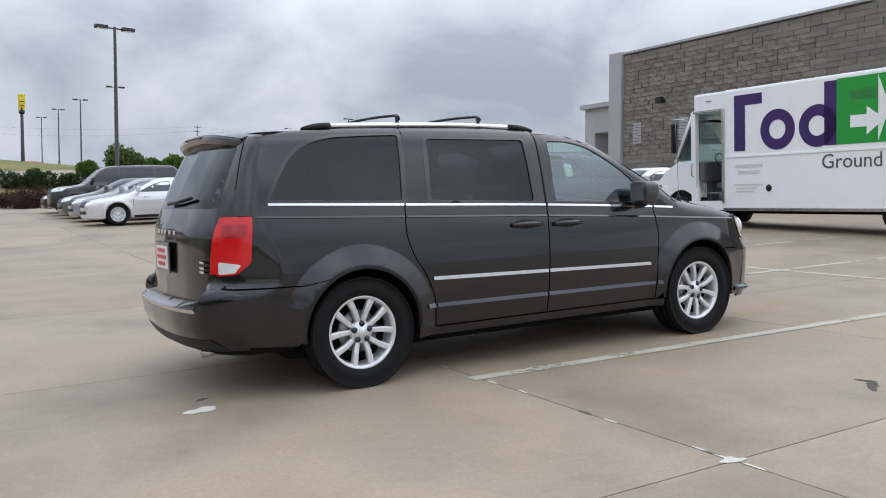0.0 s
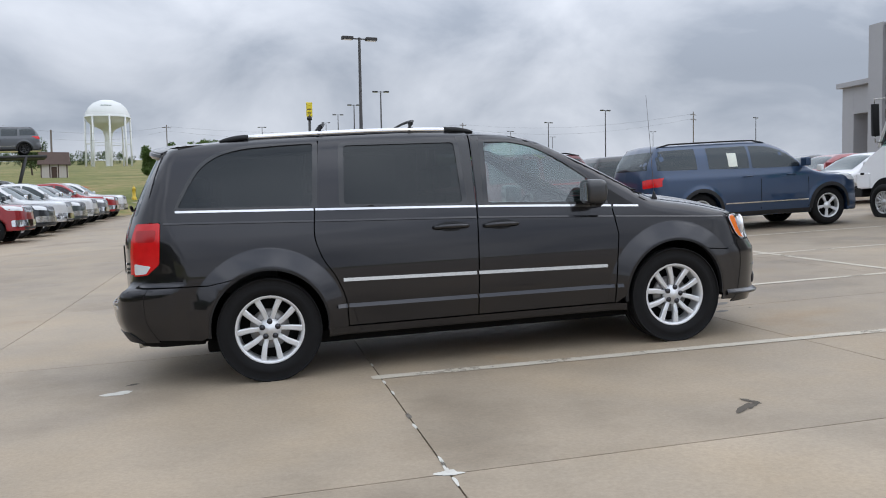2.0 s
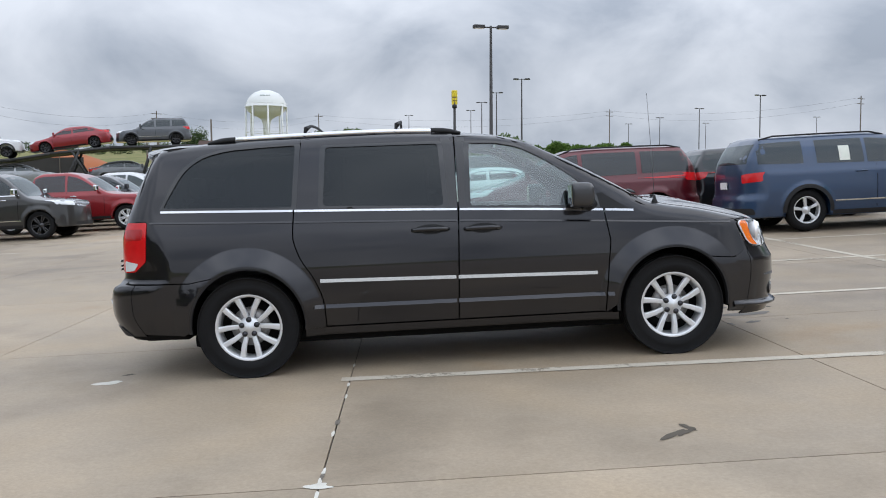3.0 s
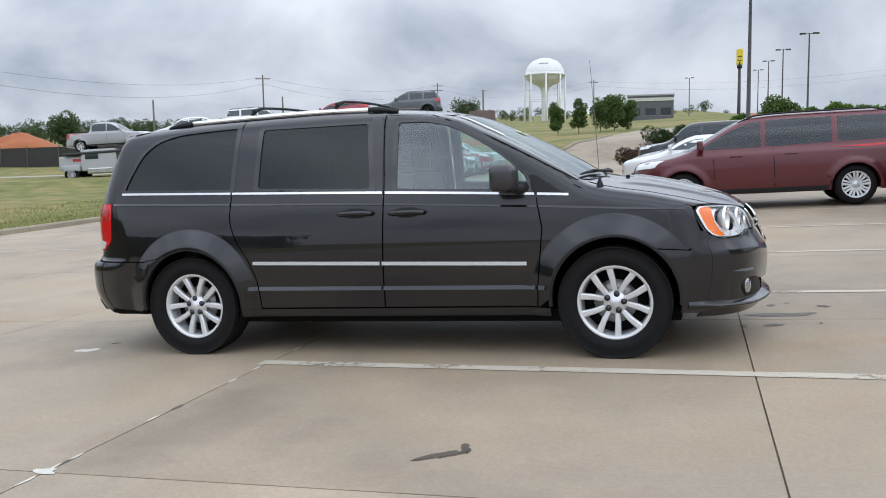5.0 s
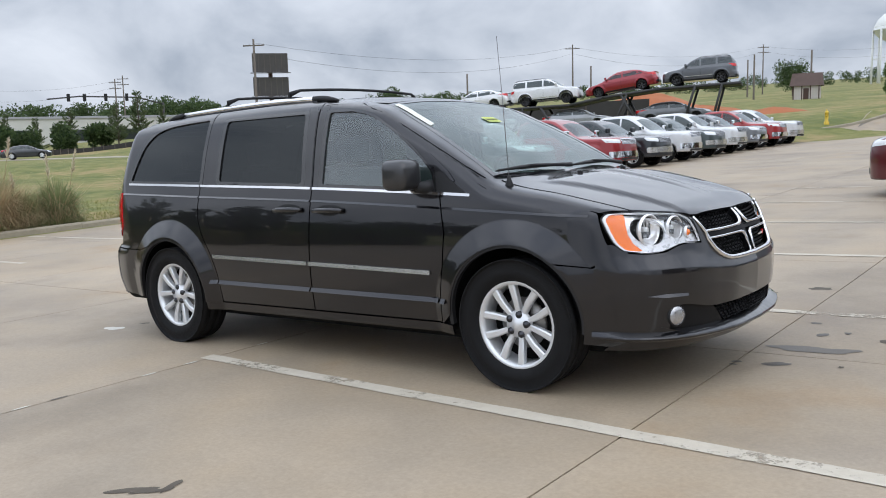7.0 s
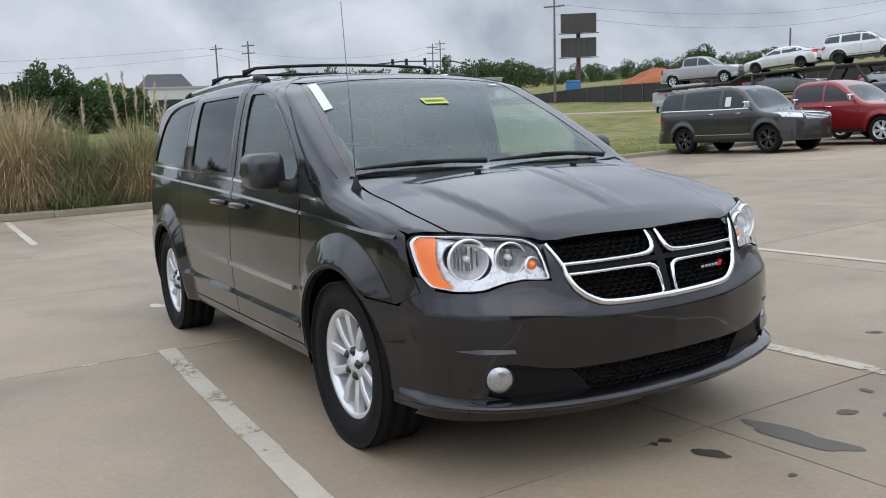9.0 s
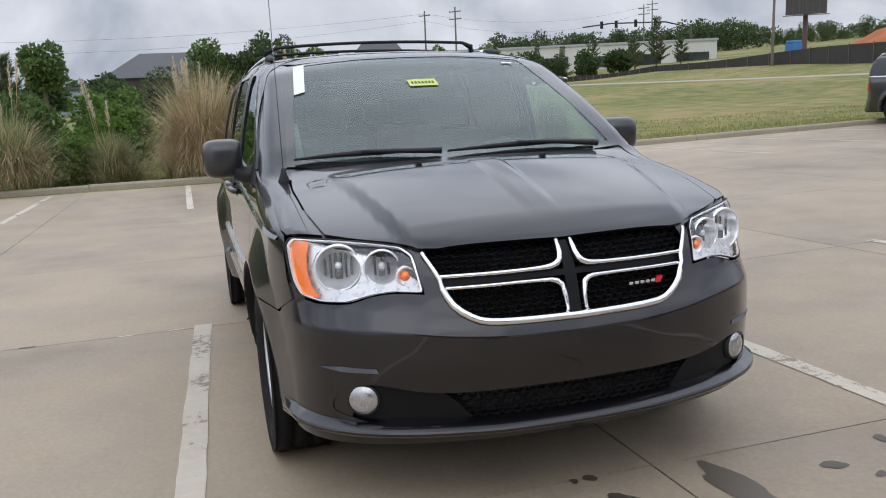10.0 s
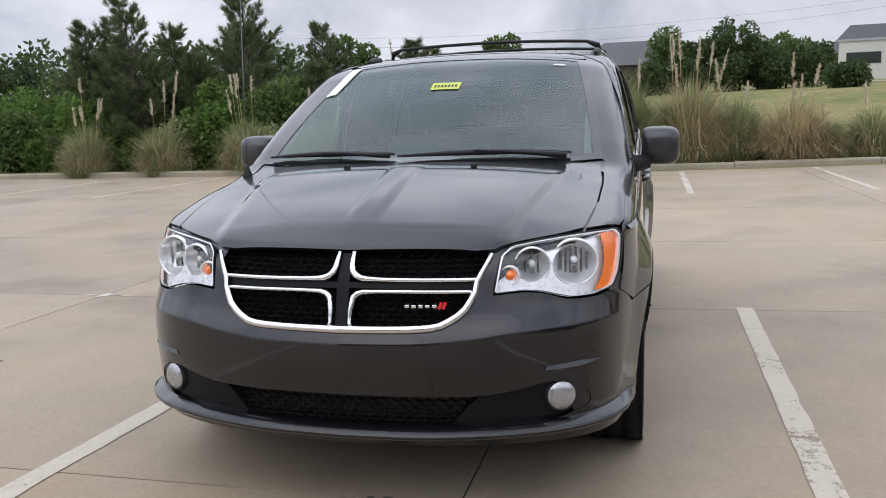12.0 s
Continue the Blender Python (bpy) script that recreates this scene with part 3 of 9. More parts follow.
def merge(*ds):
    V, F, N, k = [], [], [], 0
    for P, f, n in ds:
        V.append(P)
        N.append(n)
        F += [tuple(i + k for i in t) for t in f]
        k += len(P)
    return np.concatenate(V), F, np.concatenate(N)


def flipped(d):
    P, f, n = d
    s = np.array([1, -1, 1])
    return P * s, [t[::-1] for t in f], n * s


def panels(name, data, mat, parent, both=True, label=""):
    """A panel and, for both, its twin on the other flank."""
    obs = []
    for d in ((data, flipped(data)) if both else (data,)):
        obs.append(part(name, mesh_from(name, d[0], d[1], mat, normals=d[2]), parent=parent, label=label))
    return obs


def plain(verts, faces, name, mat, smooth=True, sharp=0.0):
    bm = bmesh.new()
    vs = [bm.verts.new(v) for v in verts]
    for f in faces:
        bm.faces.new([vs[i] for i in f])
    bmesh.ops.recalc_face_normals(bm, faces=bm.faces)
    if sharp and bm.calc_volume(signed=True) < 0:
        bmesh.ops.reverse_faces(bm, faces=bm.faces)
    me = bpy.data.meshes.new(name)
    bm.to_mesh(me)
    bm.free()
    me.materials.append(mat)
    if smooth:
        me.polygons.foreach_set("use_smooth", [True] * len(me.polygons))
    if sharp:
        me.set_sharp_from_angle(angle=radians(sharp))
    return me


def tube_part(name, pts, r, mat, parent, n=8, label=""):
    v, f = tube(pts, r, n)
    return part(name, plain(v, f, name, mat), parent=parent, label=label)


# ---- the minivan ----
BELT = hermite([(-2.4, 1.225), (-2.1, 1.215), (-1.17, 1.18), (0, 1.135), (1.27, 1.068), (2.2, 1.0)])
LINE = hermite([(-2.5, 1.15), (-2.2, 1.14), (-1.18, 1.10), (0, 1.055), (1.05, 1.0), (2.0, 0.945), (2.6, 0.92)])


BROW = hermite([(0.0, 0.622), (0.2, 0.625), (0.42, 0.638), (0.6, 0.662), (0.75, 0.672), (1.2, 0.665)])


def van_extra(f, x, y, z):
    """Hood creases and the brow of the front bumper."""
    on = step01(x, 1.50, 1.70) * (1 - step01(x, 2.24, 2.40)) * step01(z, 0.8, 0.9)
    ay = np.abs(y)
    e = 0.655 - 0.165 * (x - 1.54)
    f = f - on * (0.014 * (1 - step01(ay, e - 0.03, e + 0.03)) + 0.009 * (1 - step01(ay, 0.035, 0.072)) * (1 - step01(x, 2.0, 2.3)))
    f = f - 0.020 * (1 - np.clip((z - BROW(ay)) / 0.075, 0, 1)) ** 1.6 * step01(x, 1.95, 2.25)
    f = f + (1 - step01(ay, 0.69, 0.76)) * step01(z, 0.592, 0.612) * np.clip(-2.555 - VAN.tail(z), 0, 1) * step01(-x, 2.2, 2.4)  # the tailgate reaches down between the bumper's horns
    return f


VAN = Body(
    top=[(-2.75, 1.60), (-2.36, 1.672), (-2.0, 1.717), (-1.5, 1.742), (-0.7, 1.752), (-0.1, 1.738), (0.30, 1.70), (0.50, 1.655), (0.70, 1.565), (0.95, 1.44), (1.20, 1.30), (1.40, 1.185), (1.52, 1.155), (1.75, 1.115), (2.0, 1.055), (2.2, 0.995), (2.35, 0.935), (2.45, 0.87), (2.6, 0.74)],
    side=[(0.15, 0.90), (0.26, 0.925), (0.40, 0.945), (0.55, 0.962), (0.70, 0.968), (0.85, 0.962), (1.0, 0.945), (1.10, 0.925), (1.20, 0.902), (1.35, 0.872), (1.50, 0.836), (1.62, 0.797), (1.72, 0.747), (1.85, 0.65)],
    nose=[(0.1, 2.40), (0.26, 2.45), (0.34, 2.482), (0.42, 2.490), (0.58, 2.504), (0.645, 2.503), (0.70, 2.492), (0.76, 2.472), (0.85, 2.445), (0.95, 2.415), (1.1, 2.38), (2, 2.3)],
    tail=[(0.2, -2.46), (0.32, -2.57), (0.50, -2.655), (0.62, -2.66), (0.69, -2.64), (0.735, -2.565), (0.80, -2.555), (1.0, -2.55), (1.18, -2.50), (1.40, -2.40), (1.60, -2.29), (1.75, -2.2), (2, -2.05)],
    plan_front=[(0, 0), (0.25, 0.012), (0.45, 0.050), (0.60, 0.096), (0.73, 0.160), (0.83, 0.248), (0.90, 0.362), (0.965, 0.545), (1.1, 0.95)],
    plan_rear=[(0, 0), (0.4, 0.020), (0.65, 0.068), (0.78, 0.125), (0.87, 0.225), (0.95, 0.43), (1.1, 0.9)],
    wheels=(-1.539, 1.539), flare=0.046, crown=0.052, k_top=0.075, k_end=0.06, arch=0.41, hub=0.388, extra=van_extra, crisp=0.135,
    taper=[(-2.7, 0.965), (-2.0, 0.99), (-1.2, 1.0), (1.0, 1.0), (1.6, 0.997), (2.1, 0.985), (2.6, 0.965)])

GRANITE = M("granite_paint", (0.013, 0.0125, 0.0155), 0.85, 0.30, kind=paint, coat_ior=1.52)
SATIN_BLACK = M("satin_black", (0.008, 0.008, 0.009), 0.42, vary=0.05, spec=0.14)
GRANITE.node_tree.nodes["Principled BSDF"].inputs["Coat Roughness"].default_value = 0.015
GLOSS_BLACK = M("gloss_black", (0.012, 0.012, 0.013), 0.12, vary=0.05, coat=0.6)
SATIN_SILVER = M("satin_silver", (0.56, 0.55, 0.52), 0.24, metal=0.9, vary=0.04)
SEAT = M("seat_cloth", (0.07, 0.07, 0.072), 0.9, bump=0.3, bump_scale=300)
TRIM_GREY = M("cabin_trim", (0.10, 0.10, 0.10), 0.7, bump=0.2, bump_scale=200)
HEADLINER = M("headliner", (0.10, 0.10, 0.095), 0.95)


def minivan(m):
    van = empty("minivan", m, label="dark grey metallic minivan with chrome roof rails parked on concrete", category="minivan")
    B, G = VAN, 0.045
    D = lambda view, outline, holes=(), off=0.0, grid=G, depth=0.012, rows=(): panel_data(B, view, outline, holes, off, grid, depth, rows)
    A = 0.413
    ca, cf = (-1.534, 0.379), (1.543, 0.386)
    CREASE = [np.array([p for r in (0.414, 0.424, 0.536, 0.544, 0.551) for p in arc(wx, 0.388, r, -20, 200, 90)]) for wx in (-1.539, 1.539)]
    # openings in the flanks
    quarter = fillet(curve_pts([(-2.12, 1.228), (-2.045, 1.37), (-1.95, 1.51), (-1.80, 1.605), (-1.55, 1.648), (-1.135, 1.655)], 26) + [(-1.175, 1.195)], 0.02)
    sliding = fillet([(-0.985, 1.195), (-0.955, 1.635), (-0.105, 1.625), (-0.085, 1.155)], 0.03)
    front = fillet([(0.075, 1.148), (0.085, 1.615), *curve_pts([(0.28, 1.612), (0.44, 1.578), (0.60, 1.500), (0.78, 1.385), (0.92, 1.272), (1.00, 1.19)], 14), (1.025, 1.10)], 0.02)
    # painted flank panels
    seam = curve_pts([(-0.985, 0.345), (-0.992, 0.50), (-1.05, 0.68), (-1.15, 0.85), (-1.19, 1.0), (-1.178, 1.165), (-1.140, 1.45), (-1.112, 1.70)], 30)
    quarter_out = [(-1.134, 0.335), (-0.99, 0.335)] + [(x - 0.004, z) for x, z in seam] + curve_pts([(-1.5, 1.70), (-1.9, 1.675), (-2.13, 1.635)], 8) + \
        [(-2.20, 1.5), (-2.275, 1.35), (-2.34, 1.2), (-2.35, 1.155), (-2.225, 1.150), (-2.25, 0.86), (-2.33, 0.795), (-2.42, 0.785), (-2.42, 0.722), (-2.36, 0.712), (-1.93, 0.705)] + arc(*ca, A, 119, 2, 26)
    panels("rear_quarter_panel", D("R", quarter_out, [quarter], grid=0.022, rows=CREASE), GRANITE, van)
    slide_out = [(x + 0.005, z) for x, z in seam] + [(-0.006, 1.708), (-0.002, 1.14), (-0.034, 0.345)]
    sd = panels("sliding_door", D("R", slide_out, [sliding], grid=0.035, rows=CREASE), GRANITE, van)
    front_out = [(-0.024, 0.345), (0.008, 1.14), (0.004, 1.708)] + curve_pts([(0.22, 1.690), (0.42, 1.640), (0.62, 1.545), (0.82, 1.415), (1.00, 1.28), (1.10, 1.205)], 14) + [(1.15, 1.15), (1.052, 1.065), (1.088, 0.86), (1.05, 0.5), (1.038, 0.345)]
    fd = panels("front_door", D("R", front_out, [front], grid=0.035, rows=CREASE), GRANITE, van)
    fender_out = [(1.046, 0.335), (1.058, 0.5), (1.097, 0.86), (1.062, 1.065), (1.16, 1.145)] + curve_pts([(1.26, 1.125), (1.38, 1.095), (1.6, 1.065), (1.85, 1.01), (1.99, 0.972), (2.022, 0.958)], 14) + [(2.030, 0.946), (2.046, 0.882), (2.070, 0.815), (2.094, 0.775), (2.112, 0.745), (2.0, 0.69)] + arc(*cf, A, 52, 178, 26)
    panels("front_fender", D("R", fender_out, grid=0.022, rows=CREASE), GRANITE, van)
    panels("rocker_panel", D("R", [(-1.13, 0.275), (1.13, 0.275), (1.13, 0.332), (-1.13, 0.332)], off=-0.006), GRANITE, van)
    # arch lips and liners
    for c, w in ((ca, "rear"), (cf, "front")):
        lip = arc(*c, A + 0.012, -6, 186, 40) + arc(*c, A - 0.012, 186, -6, 40)
        panels("wheel_arch_lip", D("R", lip, off=-0.004, depth=0.03), DARK, van)
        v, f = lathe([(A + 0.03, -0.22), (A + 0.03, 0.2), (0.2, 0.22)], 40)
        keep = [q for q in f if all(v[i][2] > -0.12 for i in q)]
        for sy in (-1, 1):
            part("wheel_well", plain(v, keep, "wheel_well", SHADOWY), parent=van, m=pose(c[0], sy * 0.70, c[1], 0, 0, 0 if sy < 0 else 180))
    # roof, pillars, screen
    panels("roof_panel", D("T", [(0.43, -0.60), (0.44, 0.0), (0.43, 0.64), (0.30, 0.74), (-0.2, 0.765), (-1.5, 0.755), (-1.9, 0.725), (-2.14, 0.65), (-2.16, 0), (-2.14, -0.65), (-1.9, -0.725), (-1.5, -0.755), (-0.2, -0.765), (0.30, -0.74)], off=-0.003, grid=0.06), GRANITE, van, both=False)
    edge = curve_pts([(0.46, -0.650), (0.75, -0.705), (1.05, -0.755), (1.34, -0.795)], 14)
    screen = edge + [(1.43, -0.55), (1.475, -0.25), (1.485, 0), (1.475, 0.25), (1.43, 0.55)] + [(x, -y) for x, y in edge[::-1]] + [(0.435, 0.30), (0.43, 0), (0.435, -0.30)]
    ws = panels("windscreen", D("T", screen, grid=0.045, depth=0.0, off=-0.004), SCREEN, van, both=False, label="tinted windscreen with dealer stickers")[0]
    ws.visible_shadow = False
    mid = np.array([0.95, 0.0])
    inner = [tuple(mid + (np.array(p) - mid) * np.array([0.93, 0.945])) for p in screen]
    panels("ceramic_border", D("T", screen, [inner], grid=0.08, depth=0.0, off=-0.0015), GLOSS_BLACK, van, both=False)
    panels("a_pillar_base", D("T", [(1.05, -0.86), (1.45, -0.875), (1.45, -0.72), (1.05, -0.70)], off=-0.008, grid=0.04, depth=0), GRANITE, van)
    panels("nose_filler", D("T", [(1.86, -0.90), (2.06, -0.885), (2.22, -0.76), (2.40, -0.50), (2.30, -0.46), (1.86, -0.72)], off=-0.014, grid=0.03, depth=0), GRANITE, van)
    panels("a_pillar_side", D("R", [(0.085, 1.628), (0.28, 1.626), (0.44, 1.592), (0.60, 1.515), (0.78, 1.40), (0.92, 1.29), (1.01, 1.205), (1.10, 1.10), (1.36, 1.09), (1.38, 1.135), (1.2, 1.245), (0.95, 1.385), (0.7, 1.505), (0.5, 1.60), (0.3, 1.66), (0.085, 1.69)], off=-0.008, grid=0.03, depth=0), GRANITE, van)
    pillar = edge + [(1.40, -0.845), (1.2, -0.86), (0.95, -0.84), (0.65, -0.80), (0.40, -0.76), (0.30, -0.70)]
    panels("a_pillar", D("T", pillar, off=-0.003, grid=0.03), GRANITE, van)
    # hood
    hs = curve_pts([(1.385, -0.785), (1.65, -0.810), (1.90, -0.806), (2.03, -0.792), (2.142, -0.777)], 12) + curve_pts([(2.150, -0.770), (2.207, -0.705), (2.258, -0.630), (2.298, -0.560), (2.326, -0.522), (2.342, -0.500)], 10) + curve_pts([(2.356, -0.44), (2.371, -0.25), (2.382, 0.0)], 6)
    hood_out = [(1.49, 0.0), (1.48, -0.25), (1.44, -0.55)] + hs + [(x, -y) for x, y in hs[-2::-1]] + [(1.44, 0.55), (1.48, 0.25)]
    panels("hood", D("T", hood_out, grid=0.020, depth=0.02), GRANITE, van, both=False)
    panels("fender_top", D("T", [(1.36, -0.803), (1.65, -0.818), (1.90, -0.814), (2.03, -0.800), (2.140, -0.785), (2.108, -0.828), (2.068, -0.872), (2.035, -0.895), (1.92, -0.925), (1.65, -0.930), (1.30, -0.905)], off=-0.002, grid=0.025, depth=0.012), GRANITE, van)
    panels("hood_gap", D("T", [(1.36, -0.83), (1.65, -0.85), (1.92, -0.845), (2.10, -0.81), (2.05, -0.74), (1.4, -0.72)], off=-0.022, grid=0.05, depth=0), SHADOWY, van)
    cowl = [(1.33, -0.80), (1.40, -0.80), (1.47, -0.5), (1.515, 0), (1.47, 0.5), (1.40, 0.80), (1.33, 0.80), (1.44, 0.5), (1.47, 0), (1.44, -0.5)]
    panels("cowl", D("T", cowl, off=-0.012, grid=0.05), DARK, van, both=False)
    # front bumper with its openings
    half_grille = curve_pts([(-0.514, 0.925), (-0.495, 0.885), (-0.460, 0.815), (-0.437, 0.745), (-0.388, 0.697), (-0.32, 0.670), (-0.164, 0.663), (0, 0.661)], 22)
    grille = half_grille + [(-u, v) for u, v in half_grille[::-1][1:]]
    mouth = [(-0.815, 0.385), (-0.805, 0.435), (-0.75, 0.482), (-0.67, 0.484), (-0.56, 0.458), (-0.46, 0.446)]
    mouth = fillet(mouth + [(-u, v) for u, v in mouth[::-1]] + [(0.70, 0.348), (0.42, 0.322), (-0.42, 0.322), (-0.70, 0.348)], 0.03)
    upper = curve_pts([(-0.905, 0.72), (-0.888, 0.757), (-0.82, 0.744), (-0.75, 0.746), (-0.66, 0.772), (-0.60, 0.779), (-0.503, 0.772)], 14)
    bump_out = [(-0.91, 0.262), (0.91, 0.262)] + [(-u, v) for u, v in upper] + [(0.505, 0.895)] + [p for p in grille[::-1] if p[1] < 0.885] + [(-0.505, 0.895)] + upper[::-1]
    side_bump = arc(*cf, A, 50, -13, 18) + [(2.30, 0.262), (2.36, 0.50), (2.33, 0.745), (2.10, 0.738), (2.01, 0.683)]
    fb = merge(D("F", bump_out, [mouth], grid=0.024, rows=[(lambda u: BROW(abs(u)), (-0.008, 0.003, 0.025, 0.048, 0.056))]), D("R", side_bump, off=-0.003, grid=0.03), flipped(D("R", side_bump, off=-0.003, grid=0.03)))
    panels("front_bumper", fb, GRANITE, van, both=False)
    panels("bumper_recess", D("F", [(-0.83, 0.30), (0.83, 0.30), (0.83, 0.54), (-0.83, 0.54)], off=-0.05, grid=0.05, depth=0), M("grille_black", (0.008, 0.008, 0.009), 0.45, bump=0.1, bump_scale=250), van, both=False)
    # chin lip swept round the foot of the bumper
    prof = [(-0.02, 0.036), (0.008, 0.026), (0.034, 0.008), (0.037, 0.002), (0.036, -0.006), (0.026, -0.014), (-0.05, -0.026)]
    turns = np.radians(np.linspace(-50, 50, 131))
    rim = []
    for a in turns:
        z = 0.312 + 0.022 * min(1.0, (abs(a) / radians(46)) ** 2)
        r = np.linspace(0.3, 1.6, 900)
        hit = B.field(1.2 + r * math.cos(a), r * math.sin(a), np.full_like(r, z + 0.02), False) > 0
        q = r[int(hit.argmax())]
        rim.append(Vector((1.2 + q * math.cos(a), q * math.sin(a), z)))
    v, f, k = [], [], len(prof)
    for i, p in enumerate(rim):
        d = (rim[min(i + 1, len(rim) - 1)] - rim[max(i - 1, 0)]).normalized()
        out, fade = Vector((d.y, -d.x, 0)), min(1.0, 0.25 + min(i, len(rim) - 1 - i) / 12)
        v += [p + out * (o * fade if o > 0 else o) + Vector((0, 0, h)) for o, h in prof]
    for i in range(len(rim) - 1):
        f += [(i * k + j, i * k + (j + 1) % k, (i + 1) * k + (j + 1) % k, (i + 1) * k + j) for j in range(k)]
    f += [tuple(range(k)), tuple((len(rim) - 1) * k + j for j in range(k))]
    part("chin_spoiler", plain(v, f, "chin_spoiler", GRANITE, sharp=25), parent=van)
    # smooth black cheeks beside the lower grille, crease highlights over the fog lamps
    panels("fog_lamp_cheek", D("F", fillet([(-0.82, 0.372), (-0.81, 0.45), (-0.70, 0.49), (-0.58, 0.47), (-0.475, 0.446), (-0.43, 0.41), (-0.37, 0.335), (-0.60, 0.335)], 0.02), off=-0.018, grid=0.025, depth=0.02), SATIN_BLACK, van)
    crease_glint = [(-0.845, 0.538), (-0.78, 0.527), (-0.67, 0.525), (-0.675, 0.540), (-0.78, 0.546)]
    P, F, n = D("F", crease_glint, off=0.003, grid=0.02, depth=0.006)
    # normals bent upward put the crease's bright highlight into this raised strip
    n = n + np.array([0, 0, 0.6])
    panels("bumper_slit", (P, F, n / np.linalg.norm(n, axis=1, keepdims=True)), GRANITE, van)
    # meshes of the grilles
    def mesh_fill(name, loop, off, du, dv):
        L = np.array(loop)
        bm = bmesh.new()
        row = 0
        for v in np.arange(L[:, 1].min() + dv / 2, L[:, 1].max(), dv):
            us = np.arange(L[:, 0].min(), L[:, 0].max(), du) + (du / 2 if row % 2 else 0)
            row += 1
            uv = np.stack([us, np.full_like(us, v)], 1)
            uv = uv[inside(uv, loop)]
            if not len(uv):
                continue
            P, n = cast(B, "F", uv, off)
            for p in P:
                p = Vector(p)
                s = [p + Vector((0, du * 0.5 * a, dv * 0.5 * b)) for a, b in ((-1, 0), (-0.5, 1), (0.5, 1), (1, 0), (0.5, -1), (-0.5, -1))]
                q = [Vector((p.x - 0.012, p.y + (t.y - p.y) * 0.72, p.z + (t.z - p.z) * 0.66)) for t in s]
                a = [bm.verts.new(t) for t in s]
                b = [bm.verts.new(t) for t in q]
                for i in range(6):
                    bm.faces.new((a[i], a[(i + 1) % 6], b[(i + 1) % 6], b[i]))
        part(name, bm, M("grille_black", (0.008, 0.008, 0.009), 0.45), van)
    panels("grille_backing", D("F", [(-0.45, 0.67), (0.45, 0.67), (0.51, 0.93), (-0.51, 0.93)], off=-0.055, grid=0.06, depth=0), SHADOWY, van, both=False)
    mesh_fill("grille_mesh", grille, -0.03, 0.040, 0.018)
    mesh_fill("lower_grille_mesh", [(-0.37, 0.325), (0.37, 0.325), (0.475, 0.445), (-0.475, 0.445)], -0.030, 0.040, 0.018)
    # chrome surround and cross
    ring = [p for p in grille if p[1] < 0.91]
    P, n = cast(B, "F", np.array([(u * 0.985, v + 0.006) for u, v in ring]), 0.002)
    tube_part("grille_surround", P, [0.0075 + 0.0065 * float(step01(0.90 - p[2], 0.0, 0.20)) for p in P], CHROME, van, 12, "polished chrome grille surround")
    panels("grille_cross", D("F", [(-0.020, 0.665), (0.020, 0.665), (0.022, 0.80), (0.44, 0.796), (0.45, 0.818), (0.022, 0.820), (0.018, 0.912), (-0.018, 0.912), (-0.022, 0.820), (-0.45, 0.818), (-0.44, 0.796), (-0.022, 0.80)], off=-0.010, grid=0.03, depth=0.03), SATIN_BLACK, van, both=False)

    def chrome_run(uv, w0, w1, corner):
        pts = np.array(curve_pts(uv, 26))
        P, n = cast(B, "F", pts, 0.0)
        swell = np.exp(-((np.hypot(pts[:, 0] - corner[0], pts[:, 1] - corner[1])) / 0.05) ** 2)
        tube_part("chrome_bar", P, list(w0 + (w1 - w0) * swell), CHROME, van, 8)
    for s in (-1, 1):
        chrome_run([(s * 0.026, 0.908), (s * 0.030, 0.862), (s * 0.042, 0.840), (s * 0.075, 0.829), (s * 0.2, 0.826), (s * 0.458, 0.825)], 0.0075, 0.0125, (s * 0.045, 0.838))
        chrome_run([(s * 0.044, 0.670), (s * 0.034, 0.69), (s * 0.036, 0.745), (s * 0.046, 0.774), (s * 0.075, 0.787), (s * 0.2, 0.789), (s * 0.438, 0.787)], 0.0070, 0.0115, (s * 0.042, 0.770))
    # maker's badge as plain bars, with two slanted red strokes
    P, n = cast(B, "F", np.array([(0.225 + i * 0.023, 0.745) for i in range(5)]), -0.012)
    for p in P:
        part("badge_bar", boxes((p[0] - 0.004, p[0] + 0.004, p[1] - 0.008, p[1] + 0.008, p[2] - 0.0055, p[2] + 0.0055, 0.002)), CHROME, van)
    P, n = cast(B, "F", np.array([(0.336, 0.746), (0.349, 0.746)]), -0.010)
    for p in P:
        bm = boxes((-0.004, 0.004, -0.005, 0.005, -0.012, 0.012))
        bmesh.ops.transform(bm, matrix=Matrix.Translation(p) @ pose(0, 0, 0, -25), verts=bm.verts)
        part("badge_stroke", bm, M("badge_red", (0.6, 0.02, 0.03), 0.3), van)
    # fog lamps
    P, n = cast(B, "F", np.array([(-0.722, 0.428)]), -0.006)
    for s in (1, -1):
        p = P[0] * np.array([1, s, 1])
        lamp = part("fog_lamp", plain(*lathe([(0.0, -0.012), (0.03, -0.01), (0.043, 0.0), (0.050, 0.006), (0.056, 0.002), (0.058, -0.03)], 28), "fog_lamp", DARK), parent=van, m=Matrix.Translation(p) @ pose(0, 0, 0, 0, 0, -90 - s * 24))
        part("lens", plain(*lathe([(0.0, 0.018), (0.025, 0.016), (0.040, 0.011), (0.049, 0.004)], 24), "lens", M("fog_glass", (0.42, 0.42, 0.43), 0.18, metal=0.7, vary=0.5, scale=40, coat=0.4)), parent=lamp)
    panels("lamp_filler", D("R", [(2.02, 0.69), (2.02, 0.80), (2.10, 0.80), (2.17, 0.765), (2.17, 0.70)], off=-0.006, grid=0.02, depth=0), GRANITE, van)
